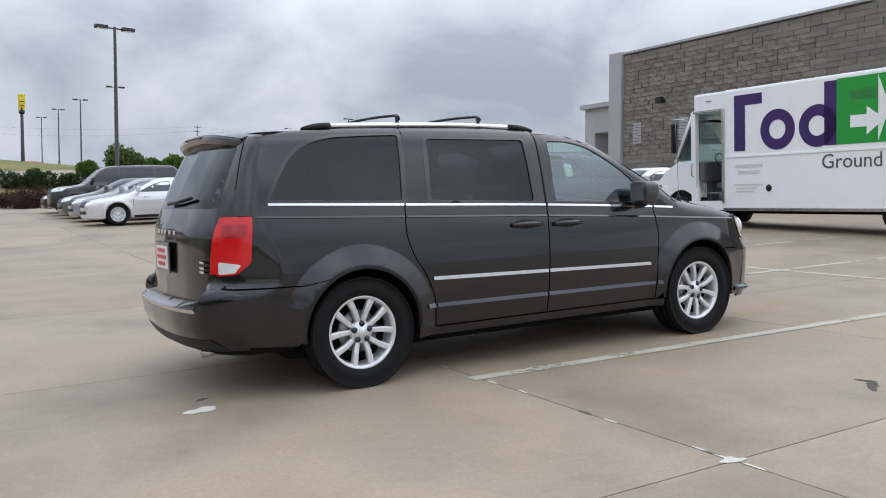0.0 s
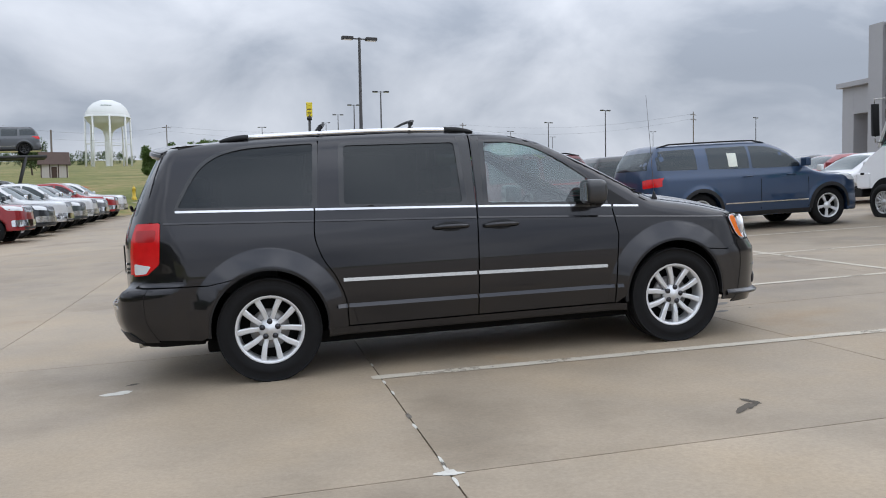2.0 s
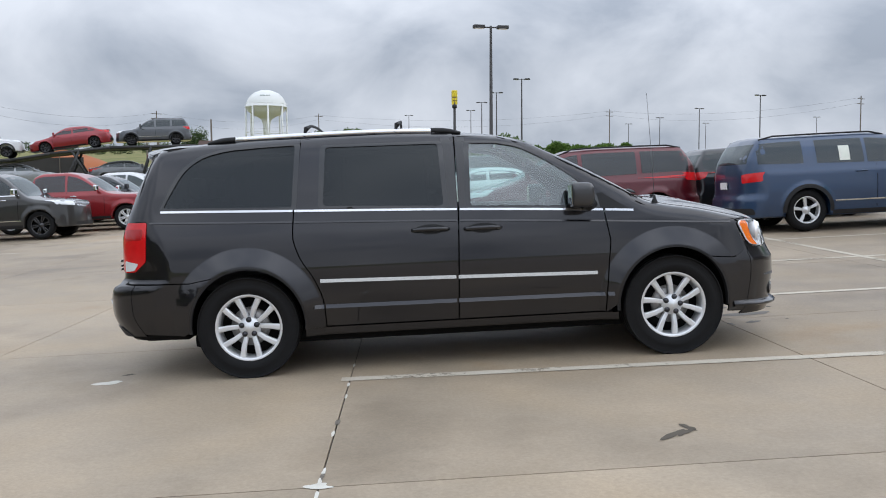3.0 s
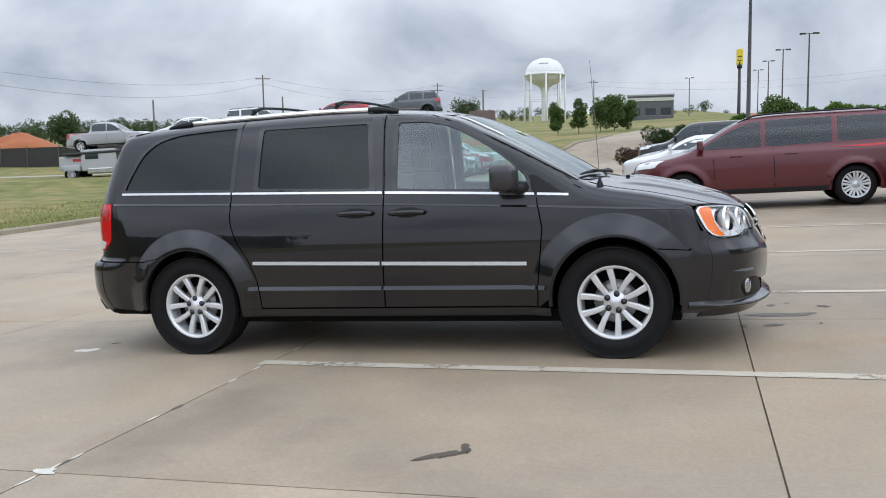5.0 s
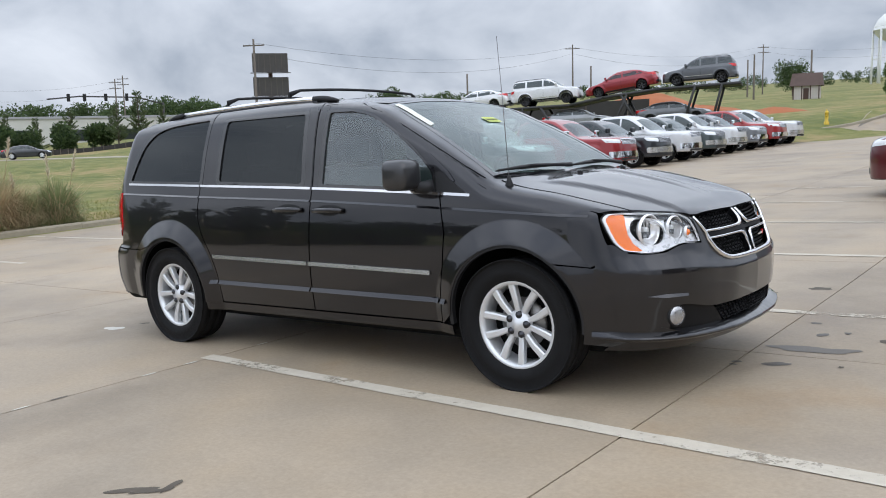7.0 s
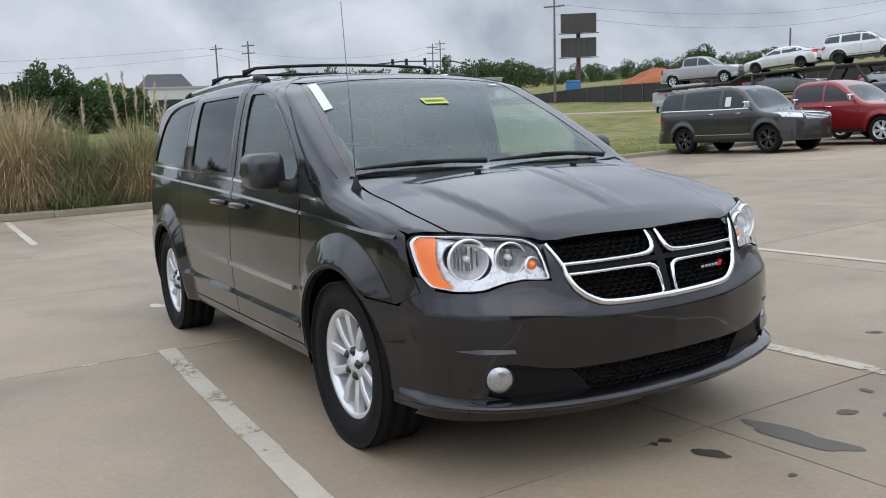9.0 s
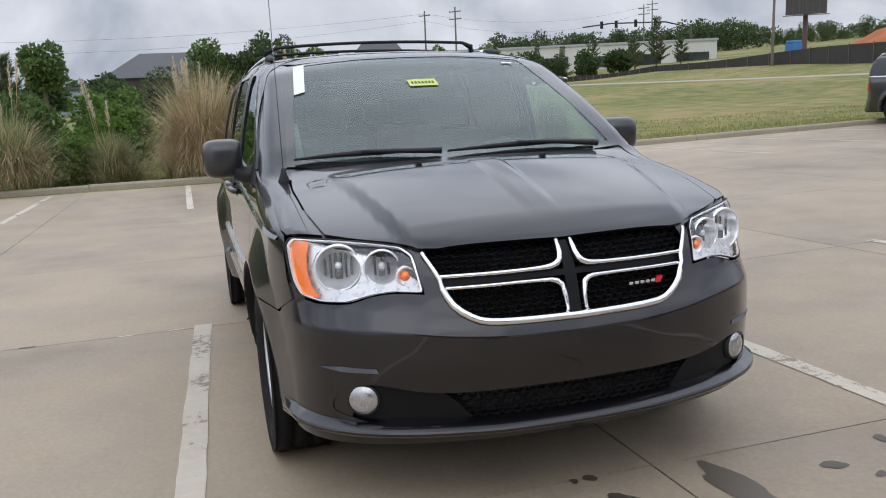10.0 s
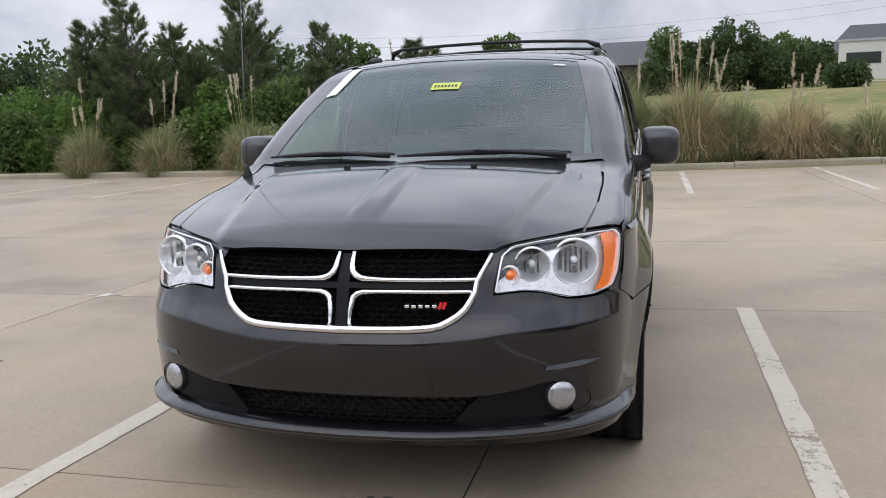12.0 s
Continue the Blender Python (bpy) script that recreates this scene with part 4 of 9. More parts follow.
    # headlamps
    hl = fillet([(-0.522, 0.900), (-0.505, 0.780), (-0.60, 0.787), (-0.66, 0.780), (-0.75, 0.754), (-0.82, 0.752), (-0.880, 0.767), (-0.896, 0.81), (-0.902, 0.87), (-0.903, 0.930), (-0.885, 0.955), (-0.80, 0.954), (-0.71, 0.947), (-0.63, 0.938), (-0.553, 0.926)], 0.012)
    lamp_mid = np.array([-0.70, 0.850])
    scaled = lambda k: [tuple(lamp_mid + (np.array(p) - lamp_mid) * k) for p in hl]
    dish = lambda u, v, r: [(u + r * math.cos(a), v + r * math.sin(a)) for a in np.linspace(0, 2 * math.pi, 24, endpoint=False)]
    BOWLS = ((-0.768, 0.866, 0.074), (-0.628, 0.868, 0.057))
    amber = [(-0.836, 0.949), (-0.851, 0.90), (-0.854, 0.85), (-0.845, 0.80), (-0.824, 0.765), (-0.85, 0.764), (-0.874, 0.772), (-0.889, 0.81), (-0.895, 0.87), (-0.896, 0.93), (-0.880, 0.948)]
    LAMP_BOWL = M("lamp_bowl", (0.80, 0.81, 0.83), 0.28, metal=0.35, vary=0.30, scale=14)
    LAMP_CHROME = M("lamp_chrome", (0.92, 0.92, 0.93), 0.16, metal=0.5, vary=0.03)
    FLUTE = M("lamp_flute", (0.20, 0.21, 0.22), 0.15, metal=0.8)
    lens_mat = M("lamp_lens", (0.75, 0.77, 0.78), 0.985, kind=glass, ior=1.22, through_color=(0.98, 0.98, 0.98))
    layers = (D("F", hl, off=0.002, grid=0.02, depth=0.01), D("F", hl, [dish(*q) for q in BOWLS], off=-0.022, grid=0.014, depth=0.012), D("F", amber, off=-0.008, grid=0.012, depth=0),
              D("F", scaled(0.985), [scaled(0.955)], off=-0.001, grid=0.02, depth=0.008), D("F", scaled(1.007), [scaled(0.992)], off=0.003, grid=0.02, depth=0.012))
    for sy in (1, -1):
        hp, bp, ap, rp, kp = layers if sy > 0 else [flipped(d) for d in layers]
        lamp = part("headlamp", mesh_from("headlamp", bp[0], bp[1], LAMP_BOWL, normals=bp[2]), parent=van, label="clear headlamp with chrome bowls and amber corner")
        ln = part("lens", mesh_from("lens", hp[0], hp[1], lens_mat, normals=hp[2]), parent=lamp)
        ln.visible_shadow = False
        part("bezel", mesh_from("bezel", rp[0], rp[1], LAMP_CHROME, normals=rp[2]), parent=lamp)
        part("lamp_seal", mesh_from("lamp_seal", kp[0], kp[1], DARK, normals=kp[2]), parent=lamp)
        part("side_marker", mesh_from("side_marker", ap[0], ap[1], AMBER, normals=ap[2]), parent=lamp)
        for (yy, zz, r), ribs in zip(BOWLS, ((-0.75, -0.45, -0.15, 0.15, 0.45, 0.75), (-0.5, 0.0, 0.5))):
            p, _ = cast(B, "F", np.array([(yy, zz)]), -0.024)
            m2 = Matrix.Translation(p[0] * np.array([1, sy, 1])) @ pose(0, 0, 0, 0, 0, -90 + sy * -12)
            bowl = part("reflector", plain(*lathe([(0.0, -0.062), (r * 0.3, -0.060), (r * 0.6, -0.050), (r * 0.85, -0.030), (r * 0.97, -0.006), (r, 0.004), (r * 1.05, 0.007), (r * 1.10, 0.002), (r * 1.10, -0.01)], 36), "reflector", LAMP_CHROME), parent=lamp, m=m2)
            for u in ribs:
                h = r * math.sqrt(1 - u * u) * 0.62
                bm = bmesh.new()
                rod(bm, (u * r * 0.8, -0.048 + 0.030 * u * u, -h), (u * r * 0.8, -0.048 + 0.030 * u * u, h), 0.0042, n=8)
                part("flute", bm, FLUTE, bowl)
            bm = bmesh.new()
            rod(bm, (0, -0.06, 0.004), (0, -0.012, 0.004), 0.013, 0.011, n=16)
            part("bulb", bm, CLEAR_LENS, bowl, smooth=True)
            part("bulb_shield", boxes((-0.010, 0.010, -0.030, -0.010, -r * 0.55, -r * 0.12, 0.004)), FLUTE, bowl)
        p, _ = cast(B, "F", np.array([(-0.556, 0.836)]), -0.018)
        m2 = Matrix.Translation(p[0] * np.array([1, sy, 1])) @ pose(0, 0, 0, 0, 0, -90)
        part("turn_bulb", plain(*lathe([(0.0, 0.010), (0.010, 0.008), (0.017, 0.000), (0.019, -0.01)], 18), "turn_bulb", AMBER), parent=lamp, m=m2)
        part("turn_ring", plain(*lathe([(0.018, -0.008), (0.026, -0.002), (0.030, 0.004), (0.033, 0.002), (0.034, -0.01)], 22), "turn_ring", LAMP_CHROME), parent=lamp, m=m2)
    # tail end
    hatch = fillet([(-0.865, 0.745), (-0.79, 0.63), (-0.4, 0.575), (0.4, 0.575), (0.79, 0.63), (0.865, 0.745), (0.850, 1.16), (0.785, 1.40), (0.71, 1.60), (0.61, 1.70), (-0.61, 1.70), (-0.71, 1.60), (-0.785, 1.40), (-0.850, 1.16)], 0.03)
    rglass = fillet([(-0.755, 1.20), (0.755, 1.20), (0.675, 1.60), (-0.675, 1.60)], 0.05)
    panels("tailgate", D("B", hatch, [rglass], grid=0.04, off=-0.003), GRANITE, van, both=False)
    panels("rear_window", D("B", rglass, grid=0.08, depth=0, off=-0.006), PRIVACY, van, both=False)
    rb = [(-0.90, 0.33), (0.90, 0.33), (0.90, 0.70), (0.80, 0.715), (0.74, 0.64), (0.4, 0.60), (-0.4, 0.60), (-0.74, 0.64), (-0.80, 0.715), (-0.90, 0.70)]
    rs = arc(*ca, A, 121, 184, 16) + [(-2.0, 0.325), (-2.30, 0.345), (-2.46, 0.36), (-2.47, 0.703), (-1.94, 0.697)]
    panels("rear_bumper", merge(D("B", rb, grid=0.04, depth=0.03), D("R", rs, off=-0.003, grid=0.035), flipped(D("R", rs, off=-0.003, grid=0.035))), GRANITE, van, both=False)
    panels("bumper_step", D("B", [(-0.74, 0.565), (0.74, 0.565), (0.72, 0.587), (-0.72, 0.587)], off=0.004, grid=0.04, depth=0.02), SATIN_SILVER, van, both=False)
    panels("bumper_valance", D("B", [(-0.85, 0.33), (0.85, 0.33), (0.8, 0.40), (0, 0.385), (-0.8, 0.40)], off=0.006, grid=0.04), DARK, van, both=False)
    tl = fillet([(-2.222, 1.146), (-2.245, 0.865), (-2.33, 0.795), (-2.425, 0.787), (-2.415, 0.90), (-2.385, 1.146)], 0.015)
    white = fillet([(-2.30, 0.855), (-2.335, 0.805), (-2.415, 0.797), (-2.412, 0.875)], 0.012)
    redin = fillet([(-2.25, 1.10), (-2.265, 1.02), (-2.395, 1.02), (-2.385, 1.10)], 0.02)
    wrap = [(-0.742, 0.798), (-0.748, 0.90), (-0.782, 1.140), (-0.862, 1.140), (-0.872, 0.96), (-0.865, 0.805)]
    lamp_layers = (merge(D("R", tl, off=0.007, grid=0.03, depth=0.03), D("B", wrap, off=0.0055, grid=0.02, depth=0.03)), D("R", white, off=0.010, grid=0.03, depth=0.006), D("R", redin, off=0.010, grid=0.03, depth=0.006))
    for k in (0, 1):
        a, b, c = lamp_layers if k == 0 else [flipped(d) for d in lamp_layers]
        lamp = part("tail_lamp", mesh_from("tail_lamp", a[0], a[1], RED_LENS, normals=a[2]), parent=van, label="red tail lamp with white reversing lens")
        part("reversing_lens", mesh_from("reversing_lens", b[0], b[1], CLEAR_LENS, normals=b[2]), parent=lamp)
        part("brake_lens", mesh_from("brake_lens", c[0], c[1], M("red_lens_deep", (0.36, 0.006, 0.008), 0.15, coat=0.5), normals=c[2]), parent=lamp)
    # spoiler over the rear window, black below
    def wing(prof):
        v, f, k = [], [], len(prof)
        ysp = [-0.675, -0.655, -0.62, -0.5, -0.25, 0, 0.25, 0.5, 0.62, 0.655, 0.675]
        for y in ysp:
            e = (abs(y) / 0.675) ** 5
            v += [(x + 0.11 * e * min(1.0, (-1.95 - x) / 0.2), y, z - 0.045 * (abs(y) / 0.7) ** 2.4 - 0.012 * e) for x, z in prof]
        for i in range(len(ysp) - 1):
            f += [(i * k + j, i * k + (j + 1) % k, (i + 1) * k + (j + 1) % k, (i + 1) * k + j) for j in range(k)]
        return v, f + [tuple(range(k)), tuple((len(ysp) - 1) * k + j for j in range(k))]
    sp = part("spoiler", plain(*wing([(-1.96, 1.722), (-2.08, 1.724), (-2.20, 1.713), (-2.28, 1.699), (-2.312, 1.688), (-2.316, 1.676), (-2.28, 1.660), (-2.16, 1.650), (-2.06, 1.660)]), "spoiler", GRANITE, sharp=28), parent=van)
    part("spoiler_underside", plain(*wing([(-2.300, 1.684), (-2.322, 1.676), (-2.325, 1.655), (-2.308, 1.632), (-2.20, 1.620), (-2.10, 1.640), (-2.20, 1.660)]), "spoiler_underside", GLOSS_BLACK, sharp=28), parent=sp)
    panels("d_pillar", D("R", [(-2.08, 1.66), (-2.14, 1.55), (-2.21, 1.40), (-2.29, 1.20), (-2.31, 1.12), (-2.47, 1.12), (-2.43, 1.25), (-2.36, 1.42), (-2.27, 1.58), (-2.18, 1.67)], off=-0.007, grid=0.03, depth=0), GRANITE, van)
    part("brake_light", boxes((-2.330, -2.318, -0.20, 0.20, 1.660, 1.676, 0.003)), M("dark_red_lens", (0.16, 0.012, 0.012), 0.15, coat=1.0), sp)
    # plate, handle, badges, wiper
    pl = part("dealer_plate", boxes((-2.578, -2.568, -0.155, 0.155, 0.80, 0.955, 0.004)), M("plate_white", (0.75, 0.74, 0.74), 0.4), van, label="white dealer plate with red bars")
    for z0, w in ((0.925, 0.10), (0.88, 0.12), (0.835, 0.09)):
        part("plate_bar", boxes((-2.583, -2.577, -w, w, z0 - 0.012, z0 + 0.012)), M("plate_red", (0.6, 0.05, 0.06), 0.4), pl)
    part("plate_frame", boxes((-2.574, -2.560, -0.19, 0.19, 0.775, 0.985, 0.008)), GLOSS_BLACK, van)
    P, n = cast(B, "B", np.array([(0.22 - 0.11 * i, 1.045) for i in range(5)]), 0.003)
    for p in P:
        part("badge_bar", boxes((p[0] - 0.004, p[0] + 0.004, p[1] - 0.024, p[1] + 0.024, p[2] - 0.014, p[2] + 0.014, 0.004)), CHROME, van)
    P, n = cast(B, "B", np.array([(-0.66, 0.87), (-0.66, 0.835), (-0.66, 0.81)]), 0.003)
    for p in P:
        part("badge_bar", boxes((p[0] - 0.003, p[0] + 0.003, p[1] - 0.05, p[1] + 0.05, p[2] - 0.008, p[2] + 0.008, 0.002)), CHROME, van)
    P, n = cast(B, "B", np.array([(0.05, 1.225), (-0.15, 1.235), (-0.42, 1.26)]), 0.02)
    tube_part("rear_wiper", P, 0.012, DARK, van)
    # side glass
    for nm, lp, mt in (("quarter_window", quarter, PRIVACY), ("sliding_door_window", sliding, PRIVACY), ("front_door_window", front, WINDOW)):
        P, F, n = D("R", lp, grid=0.08, depth=0, off=-0.007)
        n = n * 0.3 + n.mean(0) * 0.7
        for ob in panels(nm, (P, F, n / np.linalg.norm(n, axis=1, keepdims=True)), mt, van):
            ob.visible_shadow = False
    for nm, lp in (("window_seal", quarter), ("window_seal", sliding), ("window_seal", front)):
        c = np.array(lp).mean(0)
        big = [tuple(c + (np.array(p) - c) * (1 + 0.020 / max(0.2, np.linalg.norm(np.array(p) - c)))) for p in lp]
        small = [tuple(c + (np.array(p) - c) * (1 - 0.020 / max(0.2, np.linalg.norm(np.array(p) - c)))) for p in lp]
        panels(nm, D("R", big, [small], off=0.002, grid=0.05, depth=0.012), GLOSS_BLACK, van)
    # black door posts between the panes
    panels("pillar_applique", D("R", [(-0.080, 1.150), (-0.098, 1.66), (-0.012, 1.665), (-0.008, 1.145)], off=0.0015, grid=0.05), M("post_black", (0.03, 0.03, 0.032), 0.3, coat=0.3), van)
    panels("pillar_applique", D("R", [(0.014, 1.145), (0.012, 1.66), (0.075, 1.655), (0.068, 1.142)], off=0.0015, grid=0.05), M("post_black", (0.03, 0.03, 0.032), 0.3, coat=0.3), van)
    panels("mirror_sail", D("R", [(1.035, 1.085), (1.012, 1.20), (1.05, 1.205), (1.16, 1.13), (1.24, 1.080)], off=0.003, grid=0.04), DARK, van)
    # mouldings
    def strip(name, x0, x1, fz, h, off, mat, n=10, tilt=0.0):
        xs = np.linspace(x0, x1, n)
        loop = [(x, float(fz(x)) - h / 2) for x in xs] + [(x, float(fz(x)) + h / 2) for x in xs[::-1]]
        P, f, nn = D("R", loop, off=off, grid=0.04, depth=0.012)
        if tilt:  # the lower edge stands out, so that the face looks up
            P[:, 1] -= tilt * (0.5 - (P[:, 2] - fz(P[:, 0])) / h)
            nn = nn + np.array([0, 0, tilt / h]) * (np.abs(nn[:, 1:2]) > 0.6)
            nn = nn / np.linalg.norm(nn, axis=1, keepdims=True)
        panels(name, (P, f, nn), mat, van)
    for a, b in ((-2.12, -1.184), (-1.172, -0.008), (0.012, 1.048), (1.066, 1.27)):
        strip("belt_moulding", a, b, lambda x: BELT(x) - 0.002, 0.0155, 0.009, CHROME)
    for a, b in ((-1.01, -0.038), (-0.022, 0.985)):
        strip("door_moulding", a, b, lambda x: 0.652 - 0.022 * x, 0.024, 0.012, SATIN_SILVER, tilt=0.004)
    for a, b in ((-1.06, -0.992), (-0.980, -0.040), (-0.025, 1.036), (1.056, 1.10)):
        strip("lower_crease", a, b, lambda x: 0.480 - 0.008 * x, 0.026, 0.003, GRANITE, tilt=0.016)
    for a, b in ((-2.20, -1.190), (-1.174, -0.009), (0.009, 1.056), (1.074, 1.985)):
        strip("body_crease", a, b, LINE, 0.012, 0.003, GRANITE, tilt=0.009, n=24)
    # door handles
    for x0, parent_pair in ((-0.205, sd), (0.172, fd)):
        zc = 0.995 - 0.02 * x0
        pocket = fillet([(x0 - 0.10, zc - 0.012), (x0 - 0.04, zc - 0.034), (x0 + 0.04, zc - 0.034), (x0 + 0.10, zc - 0.012), (x0 + 0.10, zc + 0.02), (x0 + 0.04, zc + 0.036), (x0 - 0.04, zc + 0.036), (x0 - 0.10, zc + 0.02)], 0.02)
        d = D("R", pocket, off=0.0015, grid=0.03, depth=0)
        for k in (0, 1):
            e = d if k == 0 else flipped(d)
            part("handle_pocket", mesh_from("handle_pocket", e[0], e[1], DARK, normals=e[2]), parent=parent_pair[k])
            P, _ = cast(B, "R", np.array([(x0 - 0.13, zc), (x0 - 0.115, zc), (x0 - 0.06, zc + 0.004), (x0 + 0.06, zc + 0.004), (x0 + 0.115, zc), (x0 + 0.13, zc)]), 0.0)
            P[:, 1] -= np.array([0.0, 0.022, 0.036, 0.036, 0.022, 0.0])
            P = P * np.array([1, 1 if k == 0 else -1, 1])
            v, f = tube(P, [0.014, 0.016, 0.017, 0.017, 0.016, 0.014], 10)
            part("handle", plain(v, f, "handle", GRANITE), parent=parent_pair[k])
    # mirrors
    for s in (-1, 1):
        bm = bmesh.new()
        box(bm, 0.80, 0.965, -1.155, -0.955, 1.105, 1.300)
        bmesh.ops.subdivide_edges(bm, edges=bm.edges, cuts=5, use_grid_fill=True)
        c = Vector((0.86, -1.035, 1.195))
        for v in bm.verts:
            q = v.co - c
            n6 = (abs(q.x / 0.100) ** 4 + abs(q.y / 0.094) ** 4 + abs(q.z / 0.088) ** 4) ** 0.25
            v.co = c + q * min(1.0, 1.0 / max(n6, 0.2)) * 1.02
            if v.co.x < 0.80:
                v.co.x = 0.80
            v.co.z += 0.02 * (0.9 - v.co.x)
        if s > 0:
            bmesh.ops.scale(bm, vec=(1, -1, 1), verts=bm.verts)
        mr = part("mirror", bm, M("mirror_cap", (0.016, 0.016, 0.018), 0.35, coat=0.6), van, smooth=True)
        part("mirror_glass", boxes((0.792, 0.798, -1.105 if s < 0 else 0.965, -0.965 if s < 0 else 1.105, 1.130, 1.265, 0.002)), M("mirror_silver", (0.35, 0.36, 0.37), 0.03, metal=1.0, vary=0.02), mr)
        v, f = tube([(0.93, s * 0.985, 1.125), (0.95, s * 0.93, 1.115), (0.98, s * 0.895, 1.12)], [0.035, 0.04, 0.045], 10)
        part("mirror_arm", plain(v, f, "mirror_arm", DARK), parent=mr)
    # roof rails and cross bars
    for s in (-1, 1):
        xs = np.linspace(-1.62, -0.12, 14)
        P, _ = cast(B, "T", np.stack([xs, np.full_like(xs, s * 0.682)], 1), 0.0)
        P[:, 2] += 0.012
        tube_part("roof_rail", P, 0.021, CHROME, van, 10, "polished roof rail")
        for x0, x1 in ((-1.80, -1.60), (-0.16, 0.06)):
            xs = np.linspace(x0, x1, 6)
            P, _ = cast(B, "T", np.stack([xs, np.full_like(xs, s * 0.682)], 1), 0.0)
            lift = np.array([0.0, 0.006, 0.010, 0.013, 0.014, 0.013])
            P[:, 2] += lift if x0 < -1 else lift[::-1]
            tube_part("rail_foot", P, [0.010, 0.016, 0.020, 0.022, 0.022, 0.022] if x0 < -1 else [0.022, 0.022, 0.022, 0.020, 0.016, 0.010], DARK, van, 10)
    for xb in (-1.05, -0.38):
        ys = np.linspace(-0.60, 0.60, 9)
        pts = [(xb - 0.05, -0.682, 1.715), (xb - 0.03, -0.665, 1.775)] + [(xb, y, 1.80 + 0.018 * (1 - (y / 0.6) ** 2)) for y in ys] + [(xb - 0.03, 0.665, 1.775), (xb - 0.05, 0.682, 1.715)]
        tube_part("cross_bar", pts, [0.026, 0.020] + [0.010] * 9 + [0.020, 0.026], DARK, van, 10)
    # wipers, washer jets, aerial
    for y0, y1, x0, x1 in ((-0.76, -0.12, 1.345, 1.425), (-0.10, 0.66, 1.455, 1.365)):
        t = np.linspace(0, 1, 8)
        P, _ = cast(B, "T", np.stack([x0 + (x1 - x0) * t - 0.02, y0 + (y1 - y0) * t], 1), 0.016)
        tube_part("wiper", P, [0.005, 0.008, 0.011, 0.013, 0.013, 0.011, 0.008, 0.005], DARK, van)
        tt = np.linspace(0.45, 0.98, 4)
        P, _ = cast(B, "T", np.stack([x0 + (x1 - x0) * tt + np.linspace(-0.015, 0.03, 4), y0 + (y1 - y0) * tt], 1), 0.026)
        tube_part("wiper_arm", P, [0.007, 0.009, 0.011, 0.014], DARK, van)
    P, _ = cast(B, "T", np.array([(1.60, -0.28), (1.60, 0.28)]), 0.004)
    for p in P:
        part("washer_jet", boxes((p[0] - 0.014, p[0] + 0.014, p[1] - 0.012, p[1] + 0.012, p[2] - 0.006, p[2] + 0.012, 0.004)), DARK, van)
    P, _ = cast(B, "T", np.array([(1.46, -0.825)]), 0.0)
    p = Vector(P[0])
    aerial = part("aerial", plain(*lathe([(0.0, 0.055), (0.009, 0.05), (0.012, 0.03), (0.024, 0.0), (0.024, -0.01)], 14, "z"), "aerial", DARK), parent=van, m=Matrix.Translation(p))
    tube_part("mast", [(0, 0, 0.04), (-0.015, 0, 0.42), (-0.035, 0, 0.80)], 0.0019, M("mast_steel", (0.16, 0.16, 0.165), 0.4, metal=0.6), aerial, 6)
    # stickers inside the screen
    yel = [(0.775, -0.095), (0.775, 0.055), (0.845, 0.055), (0.845, -0.095)]
    st = panels("sticker", D("T", yel, off=0.002, grid=0.05, depth=0), M("sticker_yellow", (0.52, 0.60, 0.10), 0.5), van, both=False, label="yellow green stock number sticker")[0]
    for i in range(7):
        y0 = -0.08 + i * 0.018
        panels("sticker_bar", D("T", [(0.800, y0), (0.800, y0 + 0.010), (0.825, y0 + 0.010), (0.825, y0)], off=0.0035, grid=0.05, depth=0), DARK, st, both=False)
    panels("paper_strip", D("T", [(0.50, -0.628), (0.485, -0.570), (0.80, -0.618), (0.815, -0.674)], off=0.002, grid=0.05, depth=0), M("paper", (0.72, 0.74, 0.66), 0.7), van, both=False, label="white paper strip on the windscreen")
    panels("tint_label", D("T", [(0.565, 0.50), (0.565, 0.56), (0.58, 0.56), (0.58, 0.50)], off=0.002, grid=0.05, depth=0), M("paper", (0.72, 0.74, 0.66), 0.7), van, both=False)
    # cabin
    P, F = B.net(0.07, 0.03, 0.98, 1.92)
    part("underbody", boxes((-1.98, 1.95, -0.74, 0.74, 0.20, 0.30, 0.03)), SHADOWY, van)
    part("inner_shell", mesh_from("inner_shell", P, F, SHADOWY), parent=van)
    part("dashboard", boxes((0.95, 1.33, -0.70, 0.70, 0.80, 1.06, 0.05), (0.86, 1.0, -0.72, 0.72, 0.7, 0.98, 0.04)), TRIM_GREY, van)
    v, f = tube([(0.78 + 0.055 * math.sin(a), 0.38 + 0.185 * math.cos(a), 1.02 + 0.175 * math.sin(a)) for a in np.linspace(0, 2 * math.pi, 25)], 0.016, 8)
    wheel = part("steering_wheel", plain(v, f, "steering_wheel", DARK), parent=van)
    part("hub", boxes((0.77, 0.80, 0.30, 0.46, 0.98, 1.06, 0.015)), DARK, wheel)
    for xs, zs in ((0.15, 0.0), (-0.80, 0.02)):
        for y in (-0.38, 0.38):
            s = part("seat", boxes((xs - 0.25, xs + 0.28, y - 0.25, y + 0.25, 0.55 + zs, 0.72 + zs, 0.05), (xs - 0.32, xs - 0.16, y - 0.24, y + 0.24, 0.65 + zs, 1.25 + zs, 0.06)), SEAT, van)
            part("headrest", boxes((xs - 0.34, xs - 0.22, y - 0.13, y + 0.13, 1.28 + zs, 1.46 + zs, 0.045)), SEAT, s)
    s = part("bench", boxes((-1.95, -1.45, -0.58, 0.58, 0.6, 0.76, 0.05), (-2.02, -1.88, -0.58, 0.58, 0.7, 1.28, 0.06)), SEAT, van)
